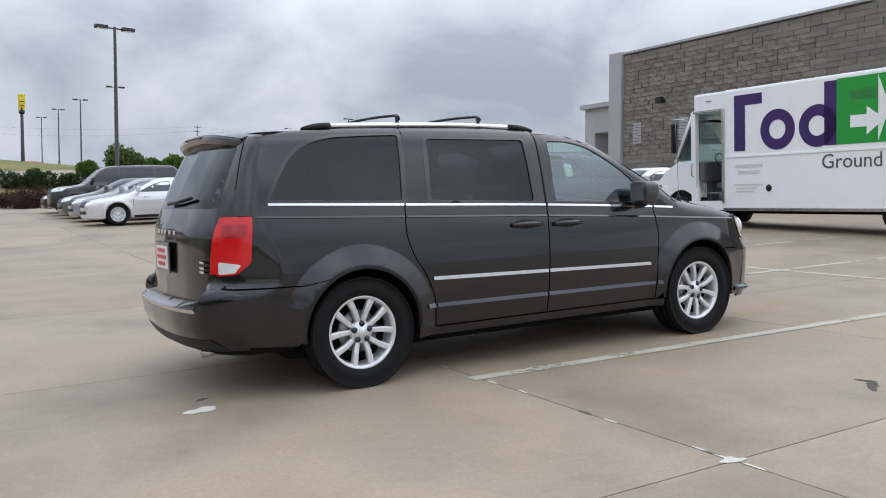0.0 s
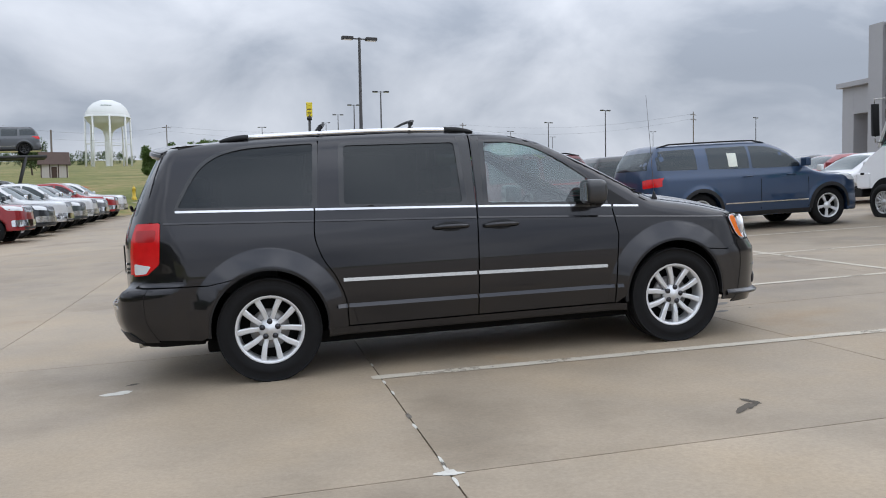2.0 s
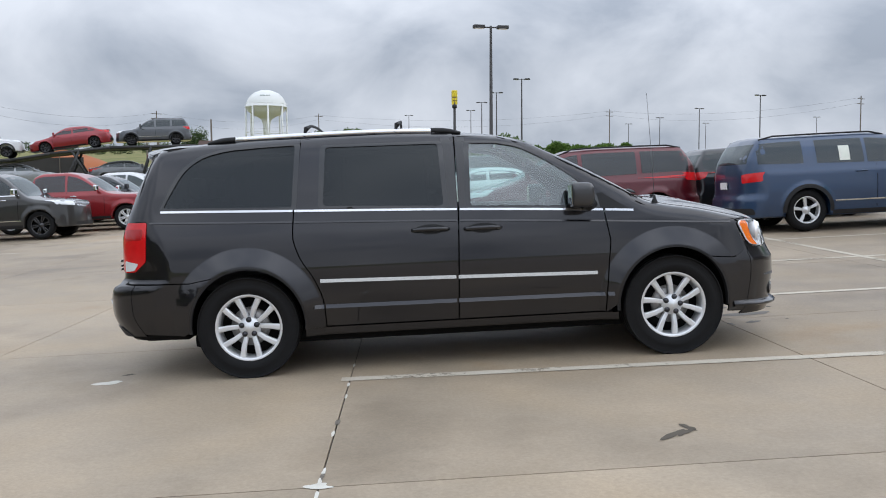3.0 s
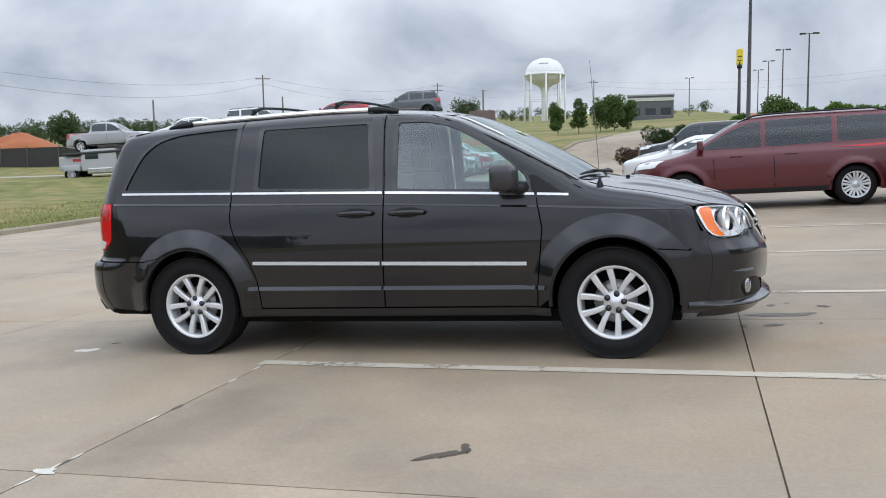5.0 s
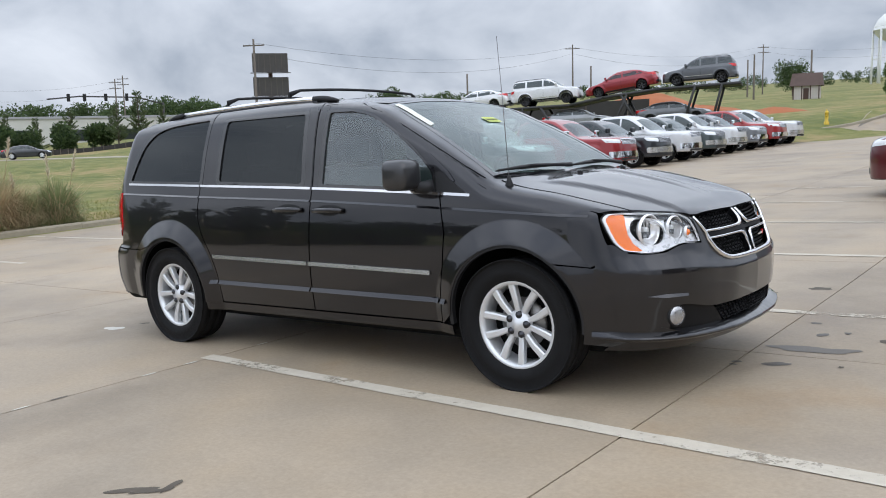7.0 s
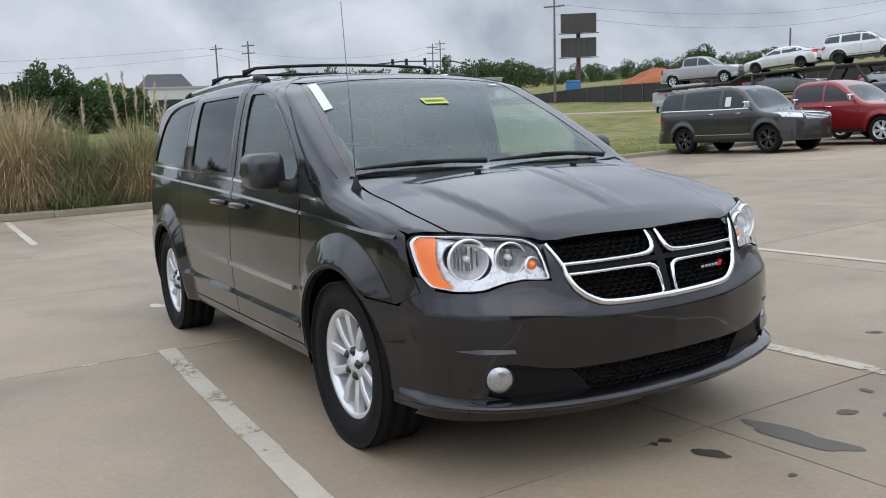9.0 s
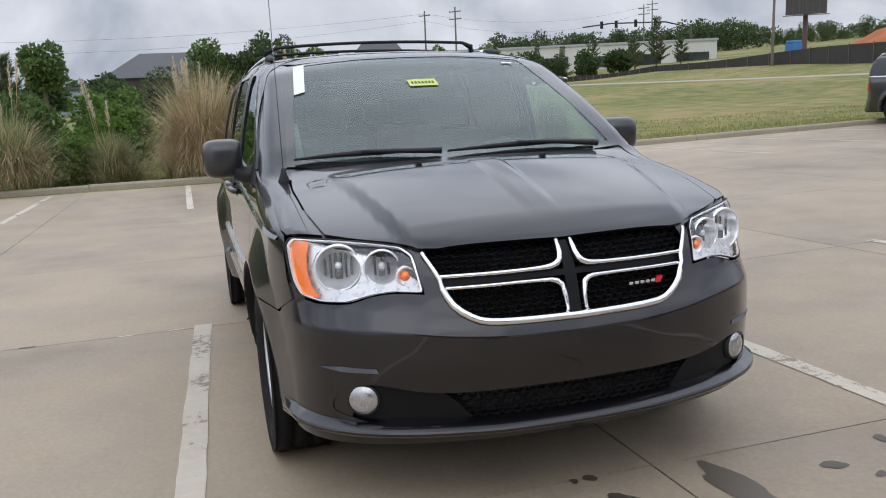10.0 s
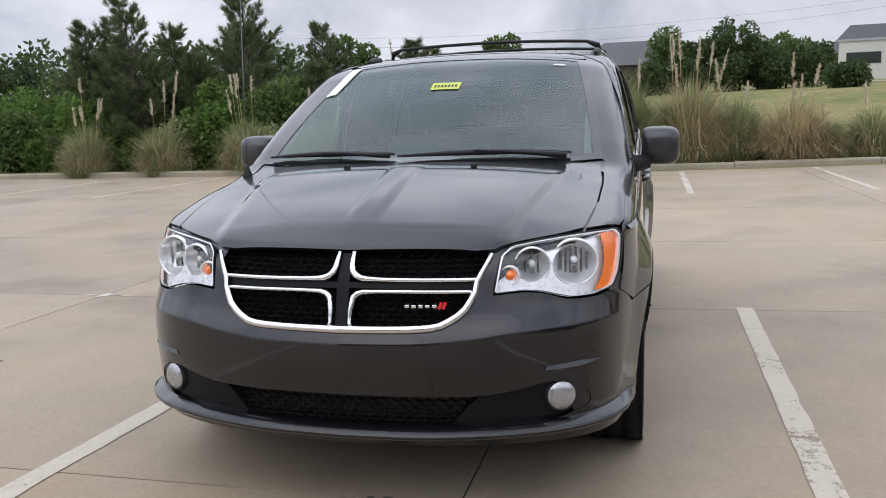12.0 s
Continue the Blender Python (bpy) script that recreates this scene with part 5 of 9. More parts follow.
    for y in (-0.36, 0.36):
        part("headrest", boxes((-2.02, -1.92, y - 0.12, y + 0.12, 1.30, 1.46, 0.04)), SEAT, s)
    panels("headliner", D("T", [(0.40, -0.56), (0.40, 0.56), (-2.0, 0.58), (-2.0, -0.58)], off=-0.05, grid=0.15, depth=0), HEADLINER, van, both=False)
    part("rear_view_mirror", boxes((0.62, 0.65, -0.12, 0.12, 1.44, 1.50, 0.012)), DARK, van)
    # underside
    part("exhaust", plain(*tube([(-1.8, -0.45, 0.27), (-2.38, -0.50, 0.285), (-2.47, -0.52, 0.275)], 0.03, 10), "exhaust", SATIN_SILVER), parent=van)
    # wheels
    for x in (-1.539, 1.539):
        for s in (-1, 1):
            road_wheel(van, pose(x, s * 0.865, 0.362, 0, 0, 180 if s < 0 else 0), turn=18 if x < 0 else 5)
    return van


def spoke_bars(R, r0, n, pair, w0, w1, y0, y1, thick=0.035):
    """Alloy spokes, in close pairs, in the wheel's own frame (axis y, face at +y)."""
    verts, faces = [], []
    for i in range(n):
        for q in (-1, 1):
            a0 = 2 * math.pi * i / n + q * pair * 1.45
            a1 = 2 * math.pi * i / n + q * pair
            k = len(verts)
            for rr, a, w, y in ((r0, a0, w0, y0), ((r0 + R) / 2, (a0 + a1) / 2, (w0 + w1) / 2, (y0 + y1) / 2 + 0.004), (R, a1, w1, y1)):
                c, t = Vector((math.cos(a), 0, math.sin(a))), Vector((-math.sin(a), 0, math.cos(a)))
                for u, d in ((-w, -0.006), (-w * 0.6, 0.0), (w * 0.6, 0.0), (w, -0.006), (w, -thick), (-w, -thick)):
                    p = c * rr + t * u
                    verts.append((p.x, y + d, p.z))
            for j in range(2):
                for e in range(6):
                    faces.append((k + j * 6 + e, k + j * 6 + (e + 1) % 6, k + (j + 1) * 6 + (e + 1) % 6, k + (j + 1) * 6 + e))
    return verts, faces


WHEEL_CACHE = {}


def wheel_meshes(key, R, rim_r, width, spokes, pair, mat, fine=True):
    """Shared meshes of a road wheel."""
    if key in WHEEL_CACHE:
        return WHEEL_CACHE[key]
    h, n = width / 2, 48 if fine else 24
    prof = [(rim_r + 0.004, -h * 0.9), (R - 0.06, -h), (R - 0.018, -h * 0.86), (R, -h * 0.6), (R, h * 0.6), (R - 0.018, h * 0.86), (R - 0.06, h), (R - 0.085, h * 1.0), (rim_r + 0.012, h * 0.86), (rim_r + 0.002, h * 0.78)]
    if fine:
        g = []
        for yy in (-0.45, -0.15, 0.15, 0.45):
            g += [(R, (yy - 0.05) * width), (R - 0.008, (yy - 0.04) * width), (R - 0.008, (yy + 0.04) * width), (R, (yy + 0.05) * width)]
        prof = prof[:3] + g + prof[5:]
    tyre = plain(*lathe(prof, n), key + "_tyre", TYRE)
    f = h * 0.62
    rim = plain(*lathe([(rim_r - 0.02, -h * 0.8), (rim_r - 0.03, -h * 0.2), (rim_r - 0.022, f - 0.02), (rim_r - 0.016, f + 0.012), (rim_r + 0.004, f + 0.018), (rim_r + 0.010, f + 0.010), (rim_r + 0.006, f - 0.02)], n), key + "_rim", mat)
    # flat black disc that paints the shade behind the spokes
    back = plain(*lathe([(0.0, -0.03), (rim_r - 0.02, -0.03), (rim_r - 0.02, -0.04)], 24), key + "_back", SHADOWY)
    disc = plain(*lathe([(0.06, 0.005), (0.14, 0.006), (0.14, -0.012)], 28), key + "_disc", M("brake_disc", (0.30, 0.29, 0.28), 0.4, metal=0.8))
    sp = plain(*spoke_bars(rim_r - 0.018, 0.062, spokes, pair, 0.0150, 0.0215, f - 0.010, f + 0.006), key + "_spokes", mat, smooth=False)
    hub = plain(*lathe([(0.0, f + 0.012), (0.026, f + 0.011), (0.032, f + 0.004), (0.072, f - 0.004), (0.080, f - 0.03)], 24), key + "_hub", mat)
    nut = plain(*lathe([(0.0, f + 0.014), (0.009, f + 0.013), (0.0125, f + 0.004), (0.020, f + 0.003), (0.020, f - 0.02)], 12), key + "_nut", M("wheel_nut", (0.06, 0.06, 0.065), 0.3, metal=0.9))
    WHEEL_CACHE[key] = (tyre, rim, back, disc, sp, hub, nut)
    return WHEEL_CACHE[key]


def road_wheel(parent, m, key="van", R=0.362, rim_r=0.238, width=0.225, spokes=5, pair=0.27, mat=None, turn=0.0, fine=True):
    tyre, rim, back, disc, sp, hub, nut = wheel_meshes(key, R, rim_r, width, spokes, pair, mat or ALLOY, fine)
    w = new("wheel", tyre)
    w.parent, w.matrix_basis = parent, m @ pose(0, 0, 0, 0, turn, 0)
    part("rim", rim, parent=w)
    part("spokes", sp, parent=w)
    part("hub_cap", hub, parent=w)
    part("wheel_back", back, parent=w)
    if fine:
        part("brake_disc", disc, parent=w)
        for i in range(5):
            a = 2 * math.pi * (i + 0.5) / 5
            part("wheel_nut", nut, parent=w, m=Matrix.Translation((0.056 * math.cos(a), 0, 0.056 * math.sin(a))))
    return w


minivan(GRADE @ pose(0, 0, 0))


# ---- other vehicles ----
def car_body(kind, L, H, wb, fo, w=0.97, bottom=0.27, arch=0.40, hub=0.37, hz=None):
    """Field of a parked car from its main sizes: length, height, wheelbase, front overhang."""
    xf, xr = wb / 2 + fo, wb / 2 + fo - L
    if kind == "sedan":
        hz = hz or 0.92
        xb = wb / 2 - 0.30
        top = [(xr - 0.2, 0.80), (xr + 0.05, 1.03), (xr + 0.45, 1.07), (xr + 0.75, 1.14), (xr + 1.35, H - 0.07), (-0.35, H), (0.0, H - 0.01), (0.25, H - 0.07), (xb, hz + 0.06), (xb + 0.25, hz), (xf - 0.5, hz - 0.08), (xf - 0.2, hz - 0.16), (xf + 0.1, hz - 0.35)]
        belt, k_top = 0.96, 0.10
    elif kind == "pickup":
        hz = hz or 1.22
        xb = wb / 2 - 0.55
        xc = xr + 1.75
        top = [(xr - 0.2, 1.28), (xc - 0.12, 1.28), (xc + 0.02, 1.42), (xc + 0.14, H - 0.10), (xc + 0.45, H), (xb - 1.35, H), (xb - 1.0, H - 0.06), (xb - 0.82, H - 0.14), (xb, hz + 0.05), (xb + 0.25, hz), (xf - 0.3, hz - 0.06), (xf - 0.1, hz - 0.14), (xf + 0.1, hz - 0.5)]
        belt, k_top = 1.24, 0.07
    else:  # suv, van
        hz = hz or (1.10 if kind == "suv" else 1.05)
        xb = wb / 2 - (0.30 if kind == "suv" else 0.02)
        rake = 0.75 if kind == "suv" else 1.0
        top = [(xr - 0.1, H - 0.16), (xr + 0.12, H - 0.08), (xr + 0.6, H - 0.02), (-0.3, H), (xb - rake - 0.25, H - 0.03), (xb - rake, H - 0.11), (xb, hz + 0.06), (xb + 0.22, hz), (xf - 0.4, hz - 0.07), (xf - 0.15, hz - 0.14), (xf + 0.1, hz - 0.4)]
        belt, k_top = hz + (0.05 if kind == "suv" else 0.02), 0.09
    side = [(0.15, w - 0.07), (0.35, w - 0.03), (0.55, w - 0.005), (0.75, w), (belt - 0.12, w - 0.015), (belt, w - 0.05), ((belt + H) / 2, w - 0.13), (H - 0.1, w - 0.24), (H + 0.15, w - 0.42)]
    nose = [(0.1, xf - 0.10), (0.35, xf), (0.55, xf), (hz - 0.2, xf - 0.04), (hz, xf - 0.12), (2.2, xf - 0.3)]
    tail = [(0.1, xr + 0.14), (0.40, xr), (0.60, xr + 0.01), (0.72, xr + 0.06), (1.0, xr + 0.07), (H - 0.5, xr + 0.12), (H, xr + 0.42 if kind != "pickup" else xr + 0.07), (2.4, xr + 0.6 if kind != "pickup" else xr + 0.07)]
    if kind == "pickup":
        nose = [(0.1, xf - 0.1), (0.4, xf), (0.7, xf - 0.01), (hz - 0.15, xf - 0.05), (hz, xf - 0.10), (2.2, xf - 0.3)]
    b = Body(top, side, nose, tail, plan_front=[(0, 0), (0.4, 0.03), (0.65, 0.09), (0.82, 0.22), (0.95, 0.48), (1.1, 0.9)], plan_rear=[(0, 0), (0.5, 0.02), (0.75, 0.07), (0.88, 0.2), (1.0, 0.45), (1.1, 0.8)],
             wheels=(-wb / 2, wb / 2), arch=arch, hub=hub, crown=0.05, bottom=bottom, flare=0.025, k_top=k_top, k_end=0.07,
             bed=(xr + 0.14, xr + 1.58, w - 0.17, 0.82) if kind == "pickup" else None)
    b.info = dict(kind=kind, xf=xf, xr=xr, xb=xb, belt=belt, H=H, hz=hz, w=w, wb=wb, hub=hub)
    return b


def car(name, m, B, color, label, category, wheel=None, glassy=None, flake=0.4, cell=0.055, posts=(), lamps="wide", rails=False, cladding=False, chrome_grille=False, rim=None, group="", paper=False, plate=True, lift=0.0, turn=0.0):
    """A parked car of its own body field with glass, lamps, wheels, mirrors and trim."""
    I = B.info
    kind, xf, xr, xb, belt, H, hz, w, wb, hub = (I[k] for k in ("kind", "xf", "xr", "xb", "belt", "H", "hz", "w", "wb", "hub"))
    ob = empty(name, m, label=label, category=category, group=group)
    pt = M("paint_%d_%d_%d" % tuple(int(c * 999) for c in color), color, flake, kind=paint)
    P, F = B.net(cell)
    part("body", mesh_from("body", P, F, pt, normals=B.grad(P, True)), parent=ob)
    gl = glassy or CARGLASS
    D = lambda view, outline, off=0.004, grid=0.12, depth=0.0: panel_data(B, view, outline, (), off, grid, depth)
    # side glass between posts
    if not posts:
        posts = {"sedan": [xr + 1.0, -0.45, 0.02, 0.50 + (xb - 0.95)], "pickup": [xr + 1.92, xr + 1.92 + 0.95, xr + 1.92 + 1.02, xb - 0.18], "suv": [xr + 0.35, xr + 1.18, xr + 1.30, -0.18, -0.08, xb - 0.25], "van": [xr + 0.35, xr + 1.35, xr + 1.45, 0.02, 0.10, xb - 0.15]}[kind]
    if kind == "sedan":
        posts = [xr + 0.98, -0.30, -0.20, xb - 0.28]
    for a, b in zip(posts[::2], posts[1::2]):
        xs = np.linspace(a, b, 9)
        up = np.minimum(B.top(xs) - 0.13, H - 0.13)
        lo = belt + 0.035 + (np.clip(-xs, 0, 3)) * 0.02
        if (up - lo < 0.05).all():
            continue
        loop = fillet([(x, l) for x, l in zip(xs, lo)] + [(x, max(u, l + 0.012)) for x, u, l in zip(xs[::-1], up[::-1], lo[::-1])], 0.02, 2)
        panels("side_window", D("R", loop), gl, ob)
    # screens
    ys = w - 0.22
    xt = xb - {"sedan": 0.80, "pickup": 0.72, "suv": 0.72, "van": 0.95}[kind]
    panels("windscreen", D("T", [(xb + 0.02, 0.5 * ys), (xb - 0.05, ys), (xt + 0.02, ys - 0.13), (xt - 0.02, 0), (xt + 0.02, -ys + 0.13), (xb - 0.05, -ys), (xb + 0.02, -0.5 * ys), (xb + 0.05, 0)]), gl, ob, both=False)
    if kind == "sedan":
        panels("rear_window", D("T", [(xr + 0.78, 0.60), (xr + 1.26, 0.52), (xr + 1.28, -0.52), (xr + 0.78, -0.60)]), gl, ob, both=False)
    elif kind == "pickup":
        panels("rear_window", D("B", [(-0.55, 1.42), (0.55, 1.42), (0.52, H - 0.16), (-0.52, H - 0.16)]), gl, ob, both=False)
    else:
        panels("rear_window", D("B", [(-w + 0.22, belt + 0.10), (w - 0.22, belt + 0.10), (w - 0.30, H - 0.16), (-w + 0.30, H - 0.16)]), gl, ob, both=False)
    # lamps, grille, bumpers
    h0 = hz - 0.30 if kind != "sedan" else hz - 0.34
    head = fillet([(-w + 0.035, h0 + 0.19), (-w + 0.05, h0 + 0.06), (-w + 0.40, h0 + 0.02), (-w + 0.42, h0 + 0.14)], 0.03, 2)
    panels("headlamp", D("F", head, 0.006, 0.04), CLEAR_LENS, ob)
    gz0, gz1 = h0 - 0.04, h0 + 0.17
    panels("grille", D("F", fillet([(-0.50, gz0 + 0.03), (0.50, gz0 + 0.03), (0.53, gz1), (-0.53, gz1)], 0.03, 2), 0.006, 0.06), CHROME if chrome_grille else DARK, ob, both=False)
    if chrome_grille or kind == "pickup":
        for i in range(4):
            z = gz0 + 0.05 + i * 0.04
            panels("grille_bar", D("F", [(-0.50, z), (0.50, z), (0.50, z + 0.014), (-0.50, z + 0.014)], 0.014, 0.08), DARK if chrome_grille else CHROME, ob, both=False)
    panels("lower_grille", D("F", fillet([(-0.62, 0.36), (0.62, 0.36), (0.60, 0.46), (-0.60, 0.46)], 0.03, 2), 0.005, 0.08), DARK, ob, both=False)
    if kind == "pickup":
        panels("front_bumper", D("F", fillet([(-0.90, 0.48), (0.90, 0.48), (0.90, 0.68), (-0.90, 0.68)], 0.03, 2), 0.03, 0.06, 0.03), CHROME if chrome_grille else SATIN_SILVER, ob, both=False)
    tz = {"sedan": (0.78, 0.98), "pickup": (0.86, 1.20), "suv": (0.92, 1.12), "van": (0.95, 1.15)}[kind]
    panels("tail_lamp", D("B", fillet([(-w + 0.03, tz[0] + 0.03), (-w + 0.28 if kind != "pickup" else -w + 0.14, tz[0]), (-w + 0.30 if kind != "pickup" else -w + 0.14, tz[1] - 0.04), (-w + 0.04, tz[1])], 0.02, 2), 0.008, 0.04), RED_LENS, ob)
    panels("tail_lamp_side", D("R", fillet([(xr + 0.46, tz[1]), (xr + 0.16, tz[1] - 0.02), (xr + 0.16, tz[0] + 0.02), (xr + 0.36, tz[0] + 0.06)], 0.02, 2), 0.007, 0.05), RED_LENS, ob)
    panels("rear_bumper", D("B", fillet([(-w + 0.06, 0.34), (w - 0.06, 0.34), (w - 0.08, 0.46), (-w + 0.08, 0.46)], 0.03, 2), 0.006, 0.08), DARK if kind != "pickup" else CHROME, ob, both=False)
    if plate:
        part("rear_plate", boxes((xr + 0.035, xr + 0.05, -0.16, 0.16, 0.82, 0.95)), M("plate_white", (0.75, 0.74, 0.74), 0.4), ob)
    # sills, gaps, handles, mirrors
    sill = [(-wb / 2 + 0.46, B.bottom + 0.02), (wb / 2 - 0.46, B.bottom + 0.02), (wb / 2 - 0.46, B.bottom + 0.10), (-wb / 2 + 0.46, B.bottom + 0.10)]
    panels("sill", D("R", sill, 0.006, 0.2), DARK, ob)
    if chrome_grille and kind == "suv":
        xs = np.linspace(posts[0] - 0.05, posts[-1] + 0.02, 12)
        bz = belt + 0.012 + np.clip(-xs, 0, 3) * 0.02
        panels("belt_moulding", D("R", [(x, z - 0.012) for x, z in zip(xs, bz)] + [(x, z + 0.012) for x, z in zip(xs[::-1], bz[::-1])], 0.012, 0.2, 0.01), CHROME, ob)
    if kind != "sedan":
        z = 0.53
        panels("side_moulding", D("R", [(-wb / 2 + 0.5, z), (wb / 2 - 0.5, z), (wb / 2 - 0.5, z + 0.025), (-wb / 2 + 0.5, z + 0.025)], 0.012, 0.2, 0.01), SATIN_SILVER if kind == "suv" else pt, ob)
    for xd in ((-0.14, 0.93 if kind != "pickup" else xb - 0.1) if kind != "pickup" else (posts[2] - 0.04, xb - 0.12)):
        panels("door_gap", D("R", [(xd, 0.40), (xd + 0.012, 0.40), (xd + 0.03, belt), (xd + 0.018, belt)], 0.002, 0.2), SHADOWY, ob)
    for xd in ((-0.42, 0.55) if kind != "pickup" else (posts[0] + 0.25, posts[2] + 0.2)):
        P, _ = cast(B, "R", np.array([(xd - 0.1, belt - 0.12), (xd, belt - 0.115), (xd + 0.1, belt - 0.12)]), 0.02)
        for s in (1, -1):
            tube_part("door_handle", P * np.array([1, s, 1]), 0.014, CHROME if chrome_grille else pt, ob, 6)
    for s in (-1, 1):
        bm = boxes((xb - 0.36, xb - 0.24, -0.10, 0.10, belt + 0.03, belt + 0.21, 0.035))
        bmesh.ops.translate(bm, vec=(0, s * (w + 0.08), 0), verts=bm.verts)
        part("mirror", bm, pt if not chrome_grille else CHROME, ob)
    if rails:
        for s in (-1, 1):
            xs = np.linspace(xr + 0.45, xb - 1.0, 10)
            P, _ = cast(B, "T", np.stack([xs, np.full_like(xs, s * (w - 0.30))], 1), 0.0)
            P[1:-1, 2] += 0.04
            tube_part("roof_rail", P, 0.018, SATIN_SILVER if rails == "silver" else DARK, ob, 6)
    if cladding:
        for wx in (-wb / 2, wb / 2):
            lip = arc(wx, hub, B.arch + 0.06, -4, 184, 24) + arc(wx, hub, B.arch - 0.01, 184, -4, 24)
            panels("arch_cladding", D("R", lip, 0.012, 0.06, 0.015), DARK, ob)
    if paper:
        panels("window_paper", D("R", [(0.18, belt + 0.09), (0.36, belt + 0.09), (0.36, belt + 0.34), (0.18, belt + 0.34)] if not isinstance(paper, tuple) else [(paper[0], belt + 0.09), (paper[0] + 0.2, belt + 0.09), (paper[0] + 0.2, belt + 0.36), (paper[0], belt + 0.36)], 0.010, 0.2), M("paper", (0.72, 0.74, 0.66), 0.7), ob, both=False, label="white and blue price sheet")
    key, R, rr, sp = wheel or ("plain", 0.35, 0.23, 5)
    for x in (-wb / 2, wb / 2):
        for s in (-1, 1):
            road_wheel(ob, pose(x, s * (w - 0.15), R, 0, 0, 180 if s < 0 else 0), key, R, rr, 0.22, sp, 0.14 if sp > 5 else 0.05, rim or ALLOY, 7 * x + turn, fine=False)
    return ob


BLACK_RIM = M("black_alloy", (0.03, 0.03, 0.032), 0.25, metal=0.3, coat=0.5)
STEEL_RIM = M("steel_rim", (0.5, 0.5, 0.5), 0.4, metal=0.5)
SUVB = car_body("suv", 5.04, 1.80, 2.865, 0.93, 0.985, arch=0.42, hub=0.385, hz=1.13)
VANB = car_body("van", 5.09, 1.76, 3.03, 1.00, 0.985, arch=0.40, hub=0.36, hz=1.08)
NAVB = car_body("suv", 5.29, 1.95, 3.03, 0.98, 0.99, arch=0.43, hub=0.40, hz=1.20, bottom=0.32)
PICKB = car_body("pickup", 5.70, 1.92, 3.65, 0.96, 0.985, arch=0.44, hub=0.40, bottom=0.36)
PICK2B = car_body("pickup", 5.40, 1.80, 3.26, 0.95, 0.94, arch=0.42, hub=0.38, bottom=0.33, hz=1.14)
SEDB = car_body("sedan", 4.85, 1.44, 2.80, 0.95, 0.915, arch=0.36, hub=0.335, bottom=0.20)
RAVB = car_body("suv", 4.60, 1.69, 2.69, 0.92, 0.925, arch=0.40, hub=0.365, hz=1.05)
RUNB = car_body("suv", 4.82, 1.80, 2.79, 0.90, 0.96, arch=0.43, hub=0.39, hz=1.16, bottom=0.36)
CRVB = car_body("suv", 4.55, 1.66, 2.62, 0.92, 0.91, arch=0.38, hub=0.35, hz=1.04)

car("blue_suv", on_lot(8.45, 9.25), SUVB, (0.014, 0.040, 0.095), "dark blue SUV with black roof rails and a window price sheet", "suv", ("suv5", 0.385, 0.25, 5), rails="black", cladding=True, paper=(-0.80,), posts=[-2.33, -1.48, -1.23, -0.34, -0.28, 0.78])
car("red_minivan", on_lot(3.36, 11.5, 180), VANB, (0.090, 0.004, 0.009), "dark red minivan with bright alloy wheels on the car park", "minivan", ("van8", 0.36, 0.245, 9), rails="black")
car("black_suv", on_lot(8.15, 12.2), CRVB, (0.012, 0.012, 0.014), "black compact SUV with tall tail lamps", "suv", ("crv", 0.35, 0.23, 5))
car("grey_suv", on_lot(-12.28, 18.4), NAVB, (0.030, 0.029, 0.028), "charcoal full-size SUV with black wheels and chrome trim", "suv", ("nav", 0.40, 0.27, 6), rails="silver", rim=BLACK_RIM, chrome_grille=True, paper=(0.05,))
ROW = (
    ("red_pickup", 20.45, PICKB, (0.26, 0.012, 0.016), "bright red crew cab pickup with chrome bumper", True),
    ("black_pickup", 23.4, PICK2B, (0.015, 0.018, 0.022), "black crew cab pickup truck", False),
    ("white_pickup", 26.3, PICKB, (0.62, 0.62, 0.62), "white pickup truck with chrome grille", True),
    ("green_grey_pickup", 29.0, PICK2B, (0.05, 0.065, 0.065), "dark green grey pickup truck", False),
    ("white_pickup", 31.6, PICKB, (0.66, 0.66, 0.66), "white work pickup truck in the row", False),
    ("grey_pickup", 34.5, PICK2B, (0.16, 0.165, 0.17), "silver grey pickup truck with chrome bumper", True),
    ("red_pickup", 37.6, PICKB, (0.30, 0.014, 0.016), "red pickup truck with chrome grille", True),
    ("white_pickup", 40.5, PICKB, (0.64, 0.64, 0.64), "white pickup truck at the end of the row", False),
)
for nm, y, b, c, lab, chg in ROW:
    car(nm, on_lot(-9.3 - b.info["wb"] / 2, y + 0.9), b, c, lab, "pickup", ("pick", 0.40, 0.26, 6), chrome_grille=chg, cell=0.07 if y > 25 else 0.055, group="pickup row")
# cars facing the other way by the far planter
for nm, y, b, c, lab in (
    ("white_convertible", 21.2, SEDB, (0.70, 0.70, 0.70), "white convertible with a black soft top"),
    ("silver_sedan", 24.1, SEDB, (0.34, 0.35, 0.36), "silver grey sedan parked nose to the aisle"),
    ("grey_sedan", 27.1, SEDB, (0.13, 0.135, 0.14), "dark grey sedan parked nose to the aisle"),
    ("black_suv", 30.2, NAVB, (0.018, 0.018, 0.02), "black full-size SUV in the parked row"),
    ("black_sedan", 33.2, SEDB, (0.02, 0.022, 0.024), "black sedan at the end of the row"),
    ("white_sedan", 18.4, SEDB, (0.68, 0.68, 0.68), "white sedan beside the convertible"),
):
    car(nm, on_lot((0.75 if y > 20 else 3.2) + b.info["wb"] / 2, y + 0.9, 180), b, c, lab, "car", ("sed", 0.335, 0.22, 9), cell=0.06, group="cars by the planter")


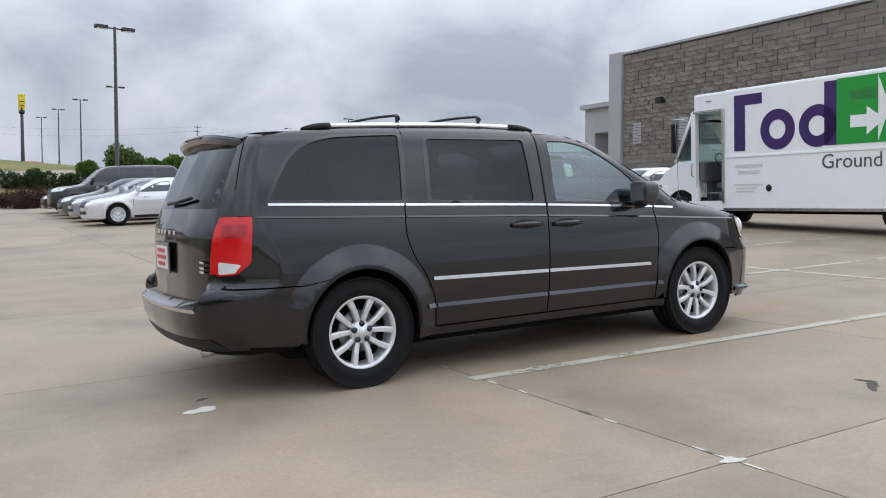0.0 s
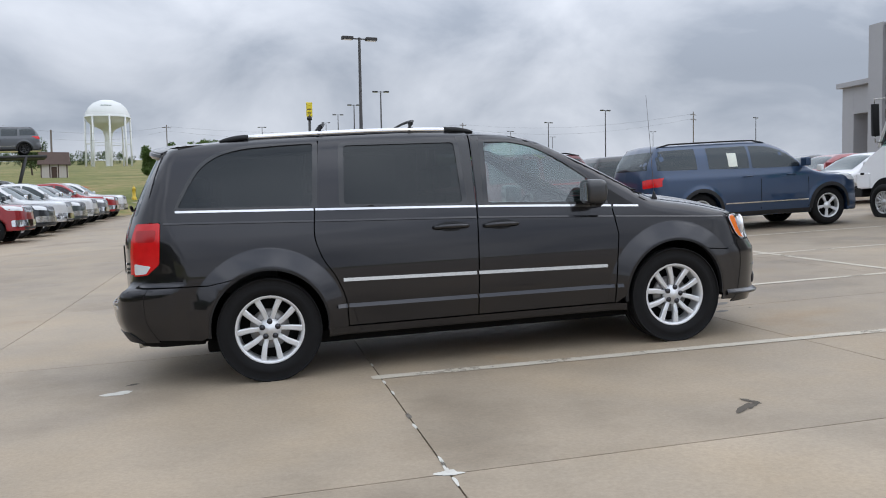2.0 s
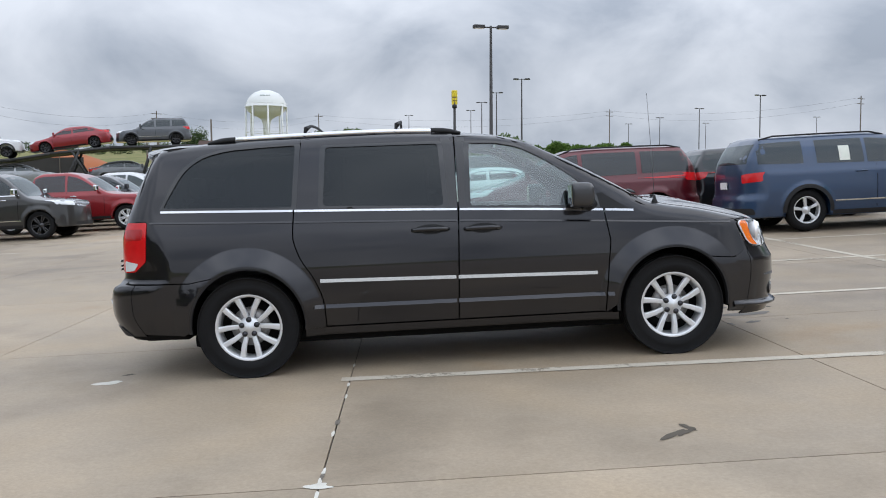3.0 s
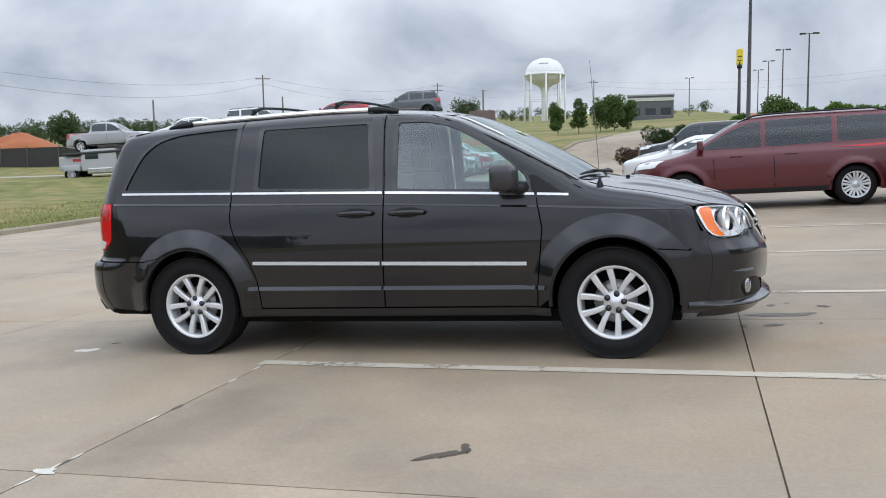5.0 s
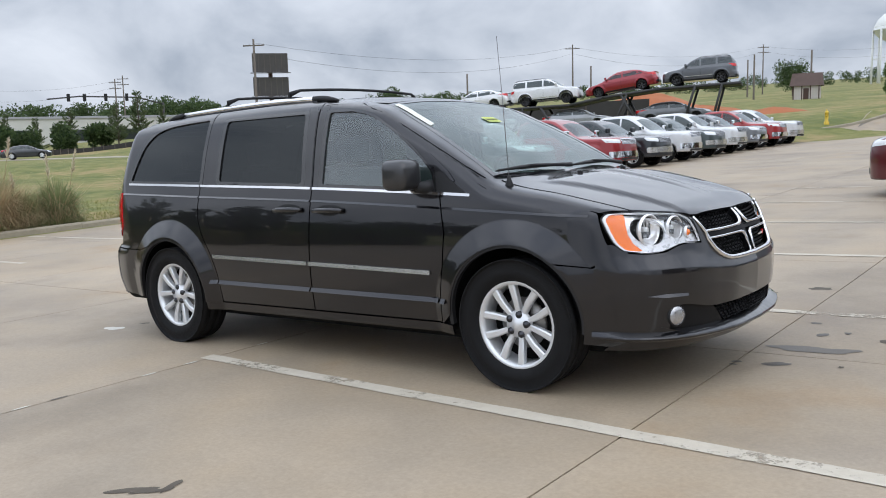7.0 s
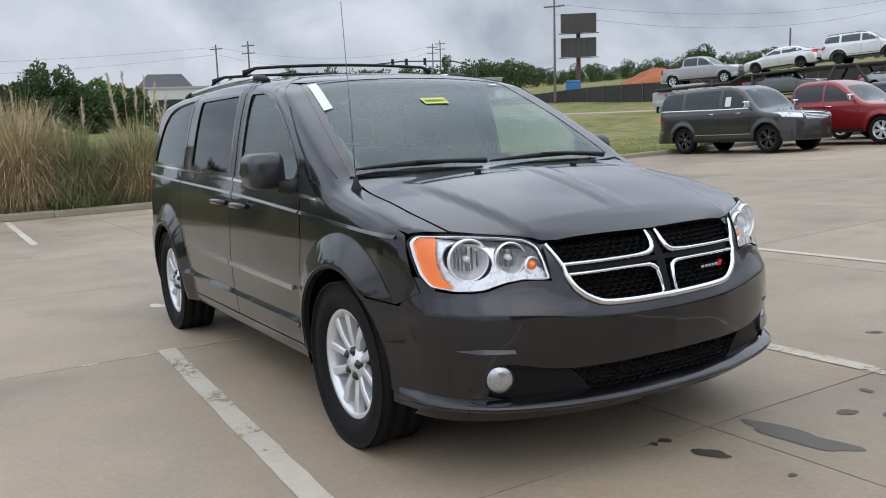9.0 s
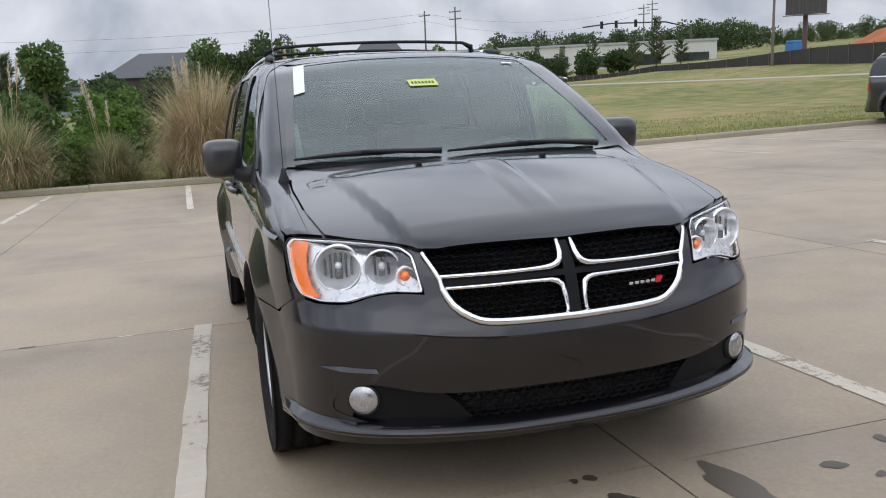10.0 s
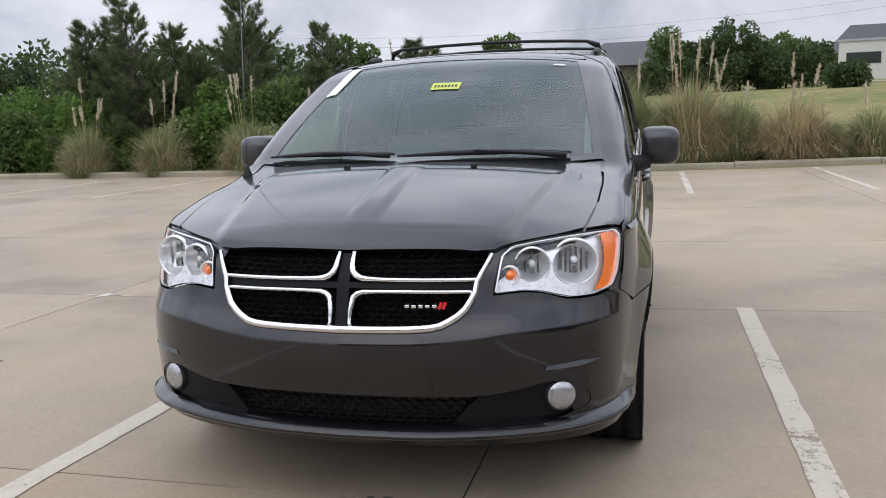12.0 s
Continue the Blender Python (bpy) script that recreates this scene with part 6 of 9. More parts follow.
# ---- markings, kerb and stains on the car park ----
LINE_PAINT = M("worn_line_paint", (0.42, 0.37, 0.29), 0.8, second=(0.58, 0.525, 0.435), amount=1.0, scale=7, bump=0.3, bump_scale=120)


def wear_away(m, scale, keep):
    """Lets the slab show where the paint has worn off."""
    nt, N, L, b = nodes_of(m)
    tc, n1, n2, mr, ad = N("ShaderNodeTexCoord"), N("ShaderNodeTexNoise"), N("ShaderNodeTexNoise"), N("ShaderNodeMapRange"), N("ShaderNodeMath")
    n1.inputs["Scale"].default_value, n1.inputs["Detail"].default_value, n1.inputs["Roughness"].default_value = scale, 8, 0.75
    n2.inputs["Scale"].default_value = scale * 0.07
    ad.operation = "ADD"
    for n in (n1, n2):
        L(tc.outputs["Object"], n.inputs["Vector"])
    L(n1.outputs["Fac"], ad.inputs[0])
    L(n2.outputs["Fac"], ad.inputs[1])
    mr.inputs["From Min"].default_value, mr.inputs["From Max"].default_value = keep - 0.05, keep + 0.12
    L(ad.outputs[0], mr.inputs["Value"])
    L(mr.outputs[0], b.inputs["Alpha"])


wear_away(LINE_PAINT, 22.0, 0.79)


def line_x(x0, x1, y, w=0.112, slant=0.0):
    rows = []
    xs = np.linspace(x0, x1, max(2, int((x1 - x0) / 0.12)))
    for s in (-1, 1):
        rows.append([(x, y + slant * (x - x0) + s * (w / 2 + 0.008 * noise.noise((x * 5, y * 3, s))), float(lot_h(x, y)) + 0.004) for x in xs])
    v, f = lot_mesh(rows)
    tagged(part("parking_line", mesh_from("parking_line", v, f, LINE_PAINT)), "worn white painted parking line on concrete", "line", "parking lines", "structure")


def line_y(x, y0, y1, w=0.10):
    ys = np.linspace(y0, y1, int((y1 - y0) / 0.4))
    v, f = lot_mesh([[(x - w / 2, y, float(lot_h(x, y)) + 0.005), (x + w / 2, y, float(lot_h(x, y)) + 0.005)] for y in ys])
    tagged(part("parking_line", mesh_from("parking_line", v, f, LINE_PAINT)), "worn white painted parking line on concrete", "line", "parking lines", "structure")


for i in range(-4, 6):
    y = -1.2 + 2.82 * i
    line_x(4.6 if i == -1 else -0.88, 11.4 if i else 5.8, y, slant=0.0 if i else -0.040)
    line_x(float(KERB_X(y)) + 0.25, -9.35, y)
for i in range(6, 15):
    line_x(float(KERB_X(-1.2 + 2.82 * i)) + 0.25, -8.9, -1.2 + 2.82 * i)
line_y(5.9, -12.5, 12.9)

KERB = M("kerb_concrete", (0.28, 0.245, 0.18), 0.85, vary=0.3, scale=5, bump=0.5, bump_scale=70)


def kerb_run():
    top = tagged(empty("kerb", Matrix.Identity(4)), "weathered concrete kerb along the grass verge", "kerb", kind="structure")
    y, step = -46.0, 3.05
    prof = [(0.02, -0.03), (0.01, 0.10), (-0.015, 0.135), (-0.05, 0.145), (-0.17, 0.145), (-0.19, -0.03)]
    while y < 70:
        wob = 0.006 * math.sin(y * 7.1)
        verts = []
        for yy in np.linspace(y + 0.006, min(y + step, 70) - 0.006, 4):
            x = float(KERB_X(yy))
            t = Vector((float(KERB_X(yy + 0.05)) - float(KERB_X(yy - 0.05)), 0.1, 0)).normalized()
            n = Vector((t.y, -t.x, 0))
            for d, h in prof:
                p = Vector((x, yy, float(lot_h(x, yy)) + h + wob)) + n * d
                verts.append(GRADE @ p)
        k = len(prof)
        faces = [(i * k + j, i * k + (j + 1) % k, (i + 1) * k + (j + 1) % k, (i + 1) * k + j) for i in range(3) for j in range(k)]
        faces += [tuple(range(k)), tuple(3 * k + j for j in range(k))]
        part("kerb_stone", plain(verts, faces, "kerb_stone", KERB, smooth=False), parent=top)
        y += step


kerb_run()


def blot(name, x, y, rx, ry, mat, label, seed, rz=0.0, rough=0.25, dz=0.003, n=28):
    """An irregular thin film on the slab."""
    pts = []
    for i in range(n):
        a = 2 * math.pi * i / n
        r = 1 + rough * (noise.noise((math.cos(a) * 1.3 + seed, math.sin(a) * 1.3, seed * 0.7)) * 1.6 + 0.4 * noise.noise((math.cos(a) * 4, math.sin(a) * 4, seed)))
        u, v = rx * r * math.cos(a), ry * r * math.sin(a)
        c, s = math.cos(radians(rz)), math.sin(radians(rz))
        px, py = x + u * c - v * s, y + u * s + v * c
        pts.append(GRADE @ Vector((px, py, float(lot_h(px, py)) + dz)))
    ob = part(name, mesh_from(name, pts, [tuple(range(n))], mat, smooth=False))
    return tagged(ob, label, "stain", "stains on the slab")


WET = M("wet_concrete", (0.085, 0.070, 0.052), 0.48, vary=0.15, scale=30)
OIL = M("oil_film", (0.060, 0.048, 0.034), 0.5, vary=0.3, scale=40)
TARRY = M("dried_stain", (0.085, 0.070, 0.052), 0.8, vary=0.3, scale=40)
CHALK = M("chalky_white", (0.62, 0.60, 0.54), 0.85, vary=0.15, scale=60)
blot("water_puddle", 2.69, 0.545, 0.24, 0.075, WET, "dark wet puddle drying on the concrete", 3.1, 8, 0.3)
blot("oil_stain", 2.57, 0.13, 0.075, 0.04, OIL, "small dark oil stain on concrete", 4.2, 20, 0.3)
for i, (x, y, r) in enumerate(((2.36, 0.03, 0.022), (2.36, 0.10, 0.028), (2.62, 0.95, 0.05), (2.75, 1.05, 0.03), (2.5, 1.28, 0.035), (2.2, 2.6, 0.09), (1.9, 2.3, 0.04), (2.9, 0.2, 0.02), (3.0, 0.9, 0.06))):
    blot("oil_spot", x, y, r, r * 0.7, OIL if i < 5 else TARRY, "small dark oil drip on the concrete", 5.3 + i, i * 40, 0.35, n=16)
blot("tar_stain", 0.94, -2.88, 0.10, 0.035, TARRY, "dark torn tar stain on the concrete", 7.7, 40, 0.6)
blot("tar_stain", 1.02, -2.80, 0.06, 0.025, TARRY, "dark torn tar stain on the concrete", 8.9, 100, 0.6)
blot("paint_splash", -2.59, -0.875, 0.085, 0.055, CHALK, "white paint splash on the concrete", 2.2, 15, 0.35)
blot("tar_stain", -2.52, -0.63, 0.05, 0.02, TARRY, "dark torn tar stain on the concrete", 1.2, 30, 0.5)
# worn pale sealant in the joints
for i in range(26):
    y = -3.6 + 0.13 * i * (1 + 0.3 * math.sin(i))
    if noise.noise((i * 1.7, 0.3, 2.0)) > -0.05 and y < -0.4:
        blot("joint_sealant", -0.82 + 0.006 * math.sin(i * 3.0), y, 0.009, 0.06, CHALK if i % 3 else JOINT, "crumbled pale joint sealant", 30 + i, 0, 0.3, dz=0.0035, n=12)
blot("joint_sealant", -0.83, -3.33, 0.06, 0.035, CHALK, "crumbled pale joint sealant", 71, 0, 0.4, dz=0.0035)


# ---- delivery truck ----
WHITE_BOX = M("truck_white", (0.88, 0.88, 0.88), 0.35, vary=0.04, scale=2, coat=0.4)
PURPLE = M("livery_purple", (0.040, 0.012, 0.11), 0.4, vary=0.06)
GREEN = M("livery_green", (0.012, 0.30, 0.035), 0.4, vary=0.06)
FADED = M("faded_letters", (0.62, 0.62, 0.60), 0.5)


def text_mesh(s, size):
    cu = bpy.data.curves.new("letters", "FONT")
    cu.body, cu.size, cu.extrude = s, size, 0.002
    tmp = bpy.data.objects.new("letters", cu)
    me = bpy.data.meshes.new_from_object(tmp)
    bpy.data.objects.remove(tmp)
    return me


def ring_plate(cx, cz, ro, ri, y0, y1, a0=0, a1=360, n=40):
    bm = bmesh.new()
    last = None
    for i in range(n + 1):
        a = radians(a0 + (a1 - a0) * i / n)
        q = [bm.verts.new((cx + r * math.cos(a), y, cz + r * math.sin(a))) for r, y in ((ri, y0), (ro, y0), (ro, y1), (ri, y1))]
        if last:
            for j in range(4):
                bm.faces.new((last[j], last[(j + 1) % 4], q[(j + 1) % 4], q[j]))
        last = q
    return bm


def delivery_truck(m):
    """Step van. Own frame: x ahead, y to its left; the left flank faces the aisle."""
    t = empty("delivery_truck", m, label="white step van with purple and green livery, door open", category="truck")
    # cargo box as a frame of panels, with the doorway left open
    W, z0, z1 = 1.12, 0.46, 3.22
    part("box", boxes((-4.3, 1.62, -W, W, z0, z1, 0.06)), WHITE_BOX, t)
    part("cab_roof", boxes((1.60, 2.50, -W, W, 2.76, z1 - 0.01, 0.06)), WHITE_BOX, t)
    part("cab_floor", boxes((1.60, 2.75, -W, W, z0, 0.66, 0.02)), WHITE_BOX, t)
    part("cab_step", boxes((1.66, 2.40, 0.75, 1.10, 0.48, 0.50), (1.70, 2.36, 0.55, 0.80, 0.84, 0.87), (1.70, 2.36, 0.42, 0.46, 0.66, 0.86)), SATIN_SILVER, t)
    part("cab_side", boxes((2.46, 2.60, 0.98, W - 0.005, z0, 2.8, 0.02)), WHITE_BOX, t)
    part("far_cab_side", boxes((1.62, 2.55, -W + 0.005, -W + 0.05, z0, 1.6, 0.02)), WHITE_BOX, t)
    part("bulkhead", boxes((1.625, 1.645, -W + 0.05, W - 0.05, 0.66, 2.76)), M("cab_grey", (0.10, 0.10, 0.105), 0.7), t)
    part("door_rail", boxes((1.56, 1.63, W - 0.01, W + 0.04, 0.62, 2.80, 0.01), (1.6, 2.5, W - 0.01, W + 0.03, 2.76, 2.82, 0.01)), SATIN_SILVER, t)
    # hood, screen and nose
    verts, faces = [], []
    prof = [(2.58, 0.75), (2.58, 1.64), (3.16, 1.62), (3.55, 1.42), (3.85, 1.16), (3.92, 0.92), (3.86, 0.70)]
    for s, k in ((-1.0, 1.0), (-0.9, 1.02), (0, 1.03), (0.9, 1.02), (1.0, 1.0)):
        for x, z in prof:
            verts.append((x - 0.10 * (abs(s) > 0.95) * (x > 2.6), s * 1.06, 0.7 + (z - 0.7) * k))
    n = len(prof)
    faces = [(i * n + j, i * n + (j + 1) % n, (i + 1) * n + (j + 1) % n, (i + 1) * n + j) for i in range(4) for j in range(n)] + [tuple(range(n)), tuple(4 * n + j for j in range(n))]
    part("hood", plain(verts, faces, "hood", WHITE_BOX, smooth=False), parent=t)
    v, f = [(3.16, -0.98, 1.62), (3.16, 0.98, 1.62), (2.56, 0.94, 2.80), (2.56, -0.94, 2.80), (3.13, -0.98, 1.62), (3.13, 0.98, 1.62), (2.53, 0.94, 2.80), (2.53, -0.94, 2.80)], [(0, 1, 2, 3), (7, 6, 5, 4), (0, 4, 5, 1), (1, 5, 6, 2), (2, 6, 7, 3), (3, 7, 4, 0)]
    part("windscreen", plain(v, f, "windscreen", WINDOW, smooth=False), parent=t).visible_shadow = False
    part("side_window", plain([(3.10, 1.06, 1.66), (2.60, 1.06, 1.66), (2.60, 1.06, 2.62)], [(0, 1, 2)], "side_window", CARGLASS, smooth=False), parent=t)
    part("quarter_frame", plain(*tube([(3.16, 1.06, 1.62), (2.56, 1.05, 2.82)], 0.035, 6), "quarter_frame", WHITE_BOX), parent=t)
    part("front_bumper", boxes((3.74, 4.0, -1.05, 1.05, 0.52, 0.78, 0.03)), DARK, t)
    part("fender", boxes((2.40, 2.62, 1.0, 1.10, 0.56, 0.98, 0.03), (3.45, 3.85, 1.0, 1.09, 0.72, 1.06, 0.03)), WHITE_BOX, t)
    part("marker_lamp", boxes((3.60, 3.72, 1.085, 1.10, 1.02, 1.07, 0.01)), DARK, t)
    part("fuel_port", plain(*lathe([(0, 0.012), (0.075, 0.012), (0.08, 0.0)], 20), "fuel_port", DARK), parent=t, m=pose(0.35, W + 0.002, 0.95))
    part("grab_handle", plain(*tube([(2.52, W + 0.01, 1.25), (2.53, W + 0.05, 1.28), (2.53, W + 0.05, 1.55), (2.52, W + 0.01, 1.58)], 0.016, 6), "grab_handle", SATIN_SILVER), parent=t)
    part("clearance_lamp", boxes((1.95, 2.10, W, W + 0.02, 3.0, 3.03)), SATIN_SILVER, t)
    mir = part("mirror", boxes((2.92, 2.98, 1.22, 1.40, 1.85, 2.55, 0.02)), DARK, t)
    for z in (1.72, 2.66):
        tube_part("mirror_bracket", [(2.78 if z > 2 else 3.05, 1.06, z), (2.95, 1.32, z), (2.95, 1.32, z + (0.15 if z < 2 else -0.12))], 0.014, SATIN_SILVER, mir, 6)
    # cab
    part("driver_seat", boxes((1.72, 2.12, 0.30, 0.78, 0.95, 1.10, 0.05), (1.68, 1.80, 0.32, 0.76, 1.05, 1.72, 0.05), (1.80, 2.02, 0.44, 0.64, 0.66, 0.96, 0.02)), SEAT, t)
    part("dashboard", boxes((2.30, 2.62, -1.0, 1.0, 1.15, 1.62, 0.05), (2.42, 2.6, -1, 0.6, 0.66, 1.2, 0.03)), TRIM_GREY, t)
    part("steering_wheel", plain(*tube([(2.15 + 0.10 * math.sin(a), 0.52 + 0.22 * math.cos(a), 1.62 + 0.18 * math.sin(a)) for a in np.linspace(0, 2 * math.pi, 21)], 0.016, 6), "steering_wheel", DARK), parent=t)
    part("sun_visor", boxes((2.18, 2.42, 0.2, 0.95, 2.55, 2.60, 0.01)), DARK, t)
    # belt moulding, skirt rail, livery
    part("belt_moulding", boxes((-4.3, 1.56, W, W + 0.02, 1.66, 1.71, 0.006)), WHITE_BOX, t)
    part("skirt_rail", boxes((-4.3, 1.6, W, W + 0.025, z0 - 0.02, z0 + 0.05, 0.008)), SATIN_SILVER, t)
    y0, y1 = W + 0.004, W + 0.010
    def slab(name, mat, *rects):
        part(name, boxes(*[(-a[1], -a[0], y0, y1, a[2], a[3]) for a in rects]), mat, t)
    # the mark's plain blocks and rings, in its two colours, running aft
    slab("livery_block", PURPLE, (-1.28, -0.98, 1.80, 3.06), (-0.98, -0.52, 2.82, 3.06))
    for cx in (0.12, -0.86):
        bm = ring_plate(cx, 2.22, 0.44, 0.21, y0, y1)
        part("livery_ring", bm, PURPLE, t)
    slab("livery_stem", PURPLE, (1.02, 1.30, 1.80, 3.10))
    slab("livery_block", GREEN, (1.30, 2.18, 1.80, 3.12))
    slab("livery_slot", WHITE_BOX, (1.60, 2.18, 2.66, 2.86))
    bmx = bmesh.new()
    for s in (1, -1):
        a = [bmx.verts.new(q) for q in ((-2.18, y0, 2.46 + s * 0.66), (-2.62, y0, 2.46 + s * 0.66), (-3.08, y0, 2.46 - s * 0.66), (-2.66, y0, 2.46 - s * 0.66))]
        bmx.faces.new(a)
    r = bmesh.ops.extrude_face_region(bmx, geom=list(bmx.faces))
    bmesh.ops.translate(bmx, vec=(0, 0.005, 0), verts=[v for v in r["geom"] if isinstance(v, bmesh.types.BMVert)])
    part("livery_cross", bmx, GREEN, t)
    bmx = bmesh.new()
    bmx.faces.new([bmx.verts.new((-x, y1 + 0.002, z)) for x, z in ((1.60, 2.12), (1.60, 2.36), (1.95, 2.36), (1.95, 2.52), (2.32, 2.24), (1.95, 1.96), (1.95, 2.12))])
    part("livery_arrow", bmx, WHITE_BOX, t)
    me = text_mesh("Ground", 0.42)
    me.materials.append(M("letter_grey", (0.09, 0.09, 0.10), 0.5))
    g = part("ground_letters", me, parent=t, m=Matrix.Translation((-0.95, W + 0.006, 1.33)) @ pose(0, 0, 0, 90, 0, 180))
    for x, z, w2 in ((1.25, 1.42, 0.75), (1.18, 1.28, 0.6), (1.3, 1.02, 0.8), (1.25, 0.94, 0.6), (1.25, 0.87, 0.5)):
        part("small_print", boxes((x - w2, x, y0, y1, z, z + (0.07 if z > 1.2 else 0.03))), FADED, t)
    part("chassis", boxes((-3.9, 3.2, -0.5, 0.5, 0.35, 0.55)), SHADOWY, t)
    # black disc on the flank paints the shaded wheel opening
    part("wheel_arch", plain(*lathe([(0.0, 0.0), (0.50, 0.0), (0.52, -0.02)], 28), "wheel_arch", SHADOWY), parent=t, m=pose(2.98, 1.064, 0.44))
    for x in (2.98, -2.62):
        for s in (-1, 1):
            road_wheel(t, pose(x, s * (1.035 if x > 0 else 0.97), 0.40, 0, 0, 180 if s < 0 else 0), "step_van", 0.40, 0.25, 0.24, 8, 0.16, STEEL_RIM, 11, fine=False)
    return t


delivery_truck(on_lot(13.0, 6.17, 90))
for nm, x, y, rz, c, lab in (("white_sedan", 15.9, 14.6, 180, (0.66, 0.66, 0.66), "white sedan parked behind the delivery truck"), ("red_sedan", 17.4, 18.2, 180, (0.22, 0.02, 0.025), "dark red sedan parked by the building"), ("black_sedan", 18.6, 21.4, 180, (0.02, 0.02, 0.024), "black sedan parked by the building")):
    car(nm, on_lot(x, y, rz), SEDB, c, lab, "car", ("sed", 0.335, 0.22, 9), cell=0.07)


# ---- showroom building ----
STONE = M("split_stone", (0.18, 0.166, 0.145), 0.9, vary=0.30, scale=4, bump=0.7, bump_scale=25, island=0.18)
STONE_PIECE = bpy.data.materials.new("split_stone_piece")


def stone_piece_material():
    nt, N, L, b = nodes_of(STONE_PIECE)
    tc, n, oi, mr, mix = N("ShaderNodeTexCoord"), N("ShaderNodeTexNoise"), N("ShaderNodeObjectInfo"), N("ShaderNodeMapRange"), N("ShaderNodeVectorMath")
    n.inputs["Scale"].default_value, n.inputs["Detail"].default_value = 5.0, 6
    L(tc.outputs["Object"], n.inputs["Vector"])
    ramp = N("ShaderNodeValToRGB")
    e = ramp.color_ramp.elements
    e[0].position, e[0].color, e[1].position, e[1].color = 0.35, (0.125, 0.113, 0.097, 1), 0.68, (0.25, 0.228, 0.196, 1)
    L(n.outputs["Fac"], ramp.inputs[0])
    mr.inputs["To Min"].default_value, mr.inputs["To Max"].default_value = 0.80, 1.22
    L(oi.outputs["Random"], mr.inputs["Value"])
    mix.operation = "SCALE"
    L(ramp.outputs[0], mix.inputs[0])
    L(mr.outputs[0], mix.inputs["Scale"])
    L(mix.outputs[0], b.inputs["Base Color"])
    b.inputs["Roughness"].default_value = 0.9


stone_piece_material()
PANEL = M("grey_cladding", (0.36, 0.36, 0.375), 0.5, vary=0.06, scale=1.5)


def showroom(m):
    s = empty("showroom_building", m, label="grey stone-faced showroom with flat parapet and metal portal", category="building")
    H = 8.35
    part("core_wall", boxes((0.25, 16, -46, -0.2, -3, H - 0.05)), M("core_grey", (0.20, 0.19, 0.175), 0.9, vary=0.12), s)
    part("tall_parapet", boxes((0.10, 1.2, -46, -17.0, H - 0.2, H + 0.95, 0.03)), PANEL, s)
    part("roof", boxes((0.3, 16, -46, -0.3, H - 0.04, H + 0.02)), PANEL, s)
    part("coping", boxes((-0.02, 0.5, -17.0, -0.1, H - 0.02, H + 0.12, 0.02)), PANEL, s)
    part("corner_pilaster", boxes((-0.12, 1.1, -0.95, 0.15, -3, H + 0.16, 0.02)), PANEL, s)
    # stones, course by course
    wall = part("stone_wall", boxes((0.18, 0.26, -46, -0.95, -3, H)), M("mortar", (0.13, 0.125, 0.115), 0.95), s)
    lens = [1.22, 0.92, 0.61]
    sizes = {L: boxes((-0.10, 0.06, -L / 2 + 0.008, L / 2 - 0.008, -0.125, 0.125, 0.012)) for L in lens}
    shared = {}
    for L, bm in sizes.items():
        me = bpy.data.meshes.new("stone")
        bmesh.ops.recalc_face_normals(bm, faces=bm.faces)
        bm.to_mesh(me)
        bm.free()
        me.materials.append(STONE_PIECE)
        shared[L] = me
    rng = random.Random(7)
    V, F, count = [], [], 0
    z = -2.87
    while z < H + 0.9:
        y = -0.97
        while y > -40:
            L = rng.choice(lens)
            yc, dx = y - L / 2, rng.uniform(-0.02, 0.025)
            top = H if yc > -17 else H + 0.8
            if z + 0.12 < top:
                if count < 300 and z > 2.2 and yc > -14.0:
                    count += 1
                    part("stone", shared[L], parent=wall, m=Matrix.Translation((0.18 + dx, yc, z)))
                else:
                    k = len(V)
                    for q in ((0.08, 1), (0.24, 1)):
                        for a, b in ((-1, -1), (1, -1), (1, 1), (-1, 1)):
                            V.append((q[0] + dx, yc + a * (L / 2 - 0.008), z + b * 0.125))
                    F += [(k, k + 3, k + 2, k + 1), (k, k + 1, k + 5, k + 4), (k + 1, k + 2, k + 6, k + 5), (k + 2, k + 3, k + 7, k + 6), (k + 3, k, k + 4, k + 7)]
            y -= L
        z += 0.262
    tagged(part("stonework", mesh_from("stonework", V, F, STONE, smooth=False), parent=wall), kind="stuff")
    # portal on the far corner
    part("portal_post", boxes((1.0, 2.3, 2.7, 3.7, -3, 5.5, 0.02)), PANEL, s)
    part("portal_post", boxes((1.0, 2.3, 0.0, 0.9, -3, 5.5, 0.02)), PANEL, s)
    part("portal_lintel", boxes((1.0, 2.3, 0.9, 2.7, 3.9, 5.5, 0.02)), PANEL, s)
    part("portal_canopy", boxes((0.7, 4.0, 0.2, 3.9, 5.5, 5.8, 0.02)), PANEL, s)
    lamp = part("wall_light", boxes((-0.45, -0.20, -4.6, -4.15, 5.05, 5.40, 0.03)), DARK, s)
    part("bracket", boxes((-0.25, 0.10, -4.42, -4.30, 5.15, 5.3)), DARK, lamp)
    for y in (-2.2, -5.9):
        part("louvre", boxes(*[(0.04, 0.09, y - 0.35, y + 0.35, 2.9 + i * 0.16, 3.02 + i * 0.16) for i in range(8)]), PANEL, s)
    return s


showroom(upright(32.0, 34.15))


# ---- car transporter ----
STEEL = M("transporter_steel", (0.035, 0.035, 0.036), 0.6, vary=0.25, bump=0.2)
CAB_GREY = M("cab_silver", (0.42, 0.42, 0.43), 0.35, vary=0.06, coat=0.4)


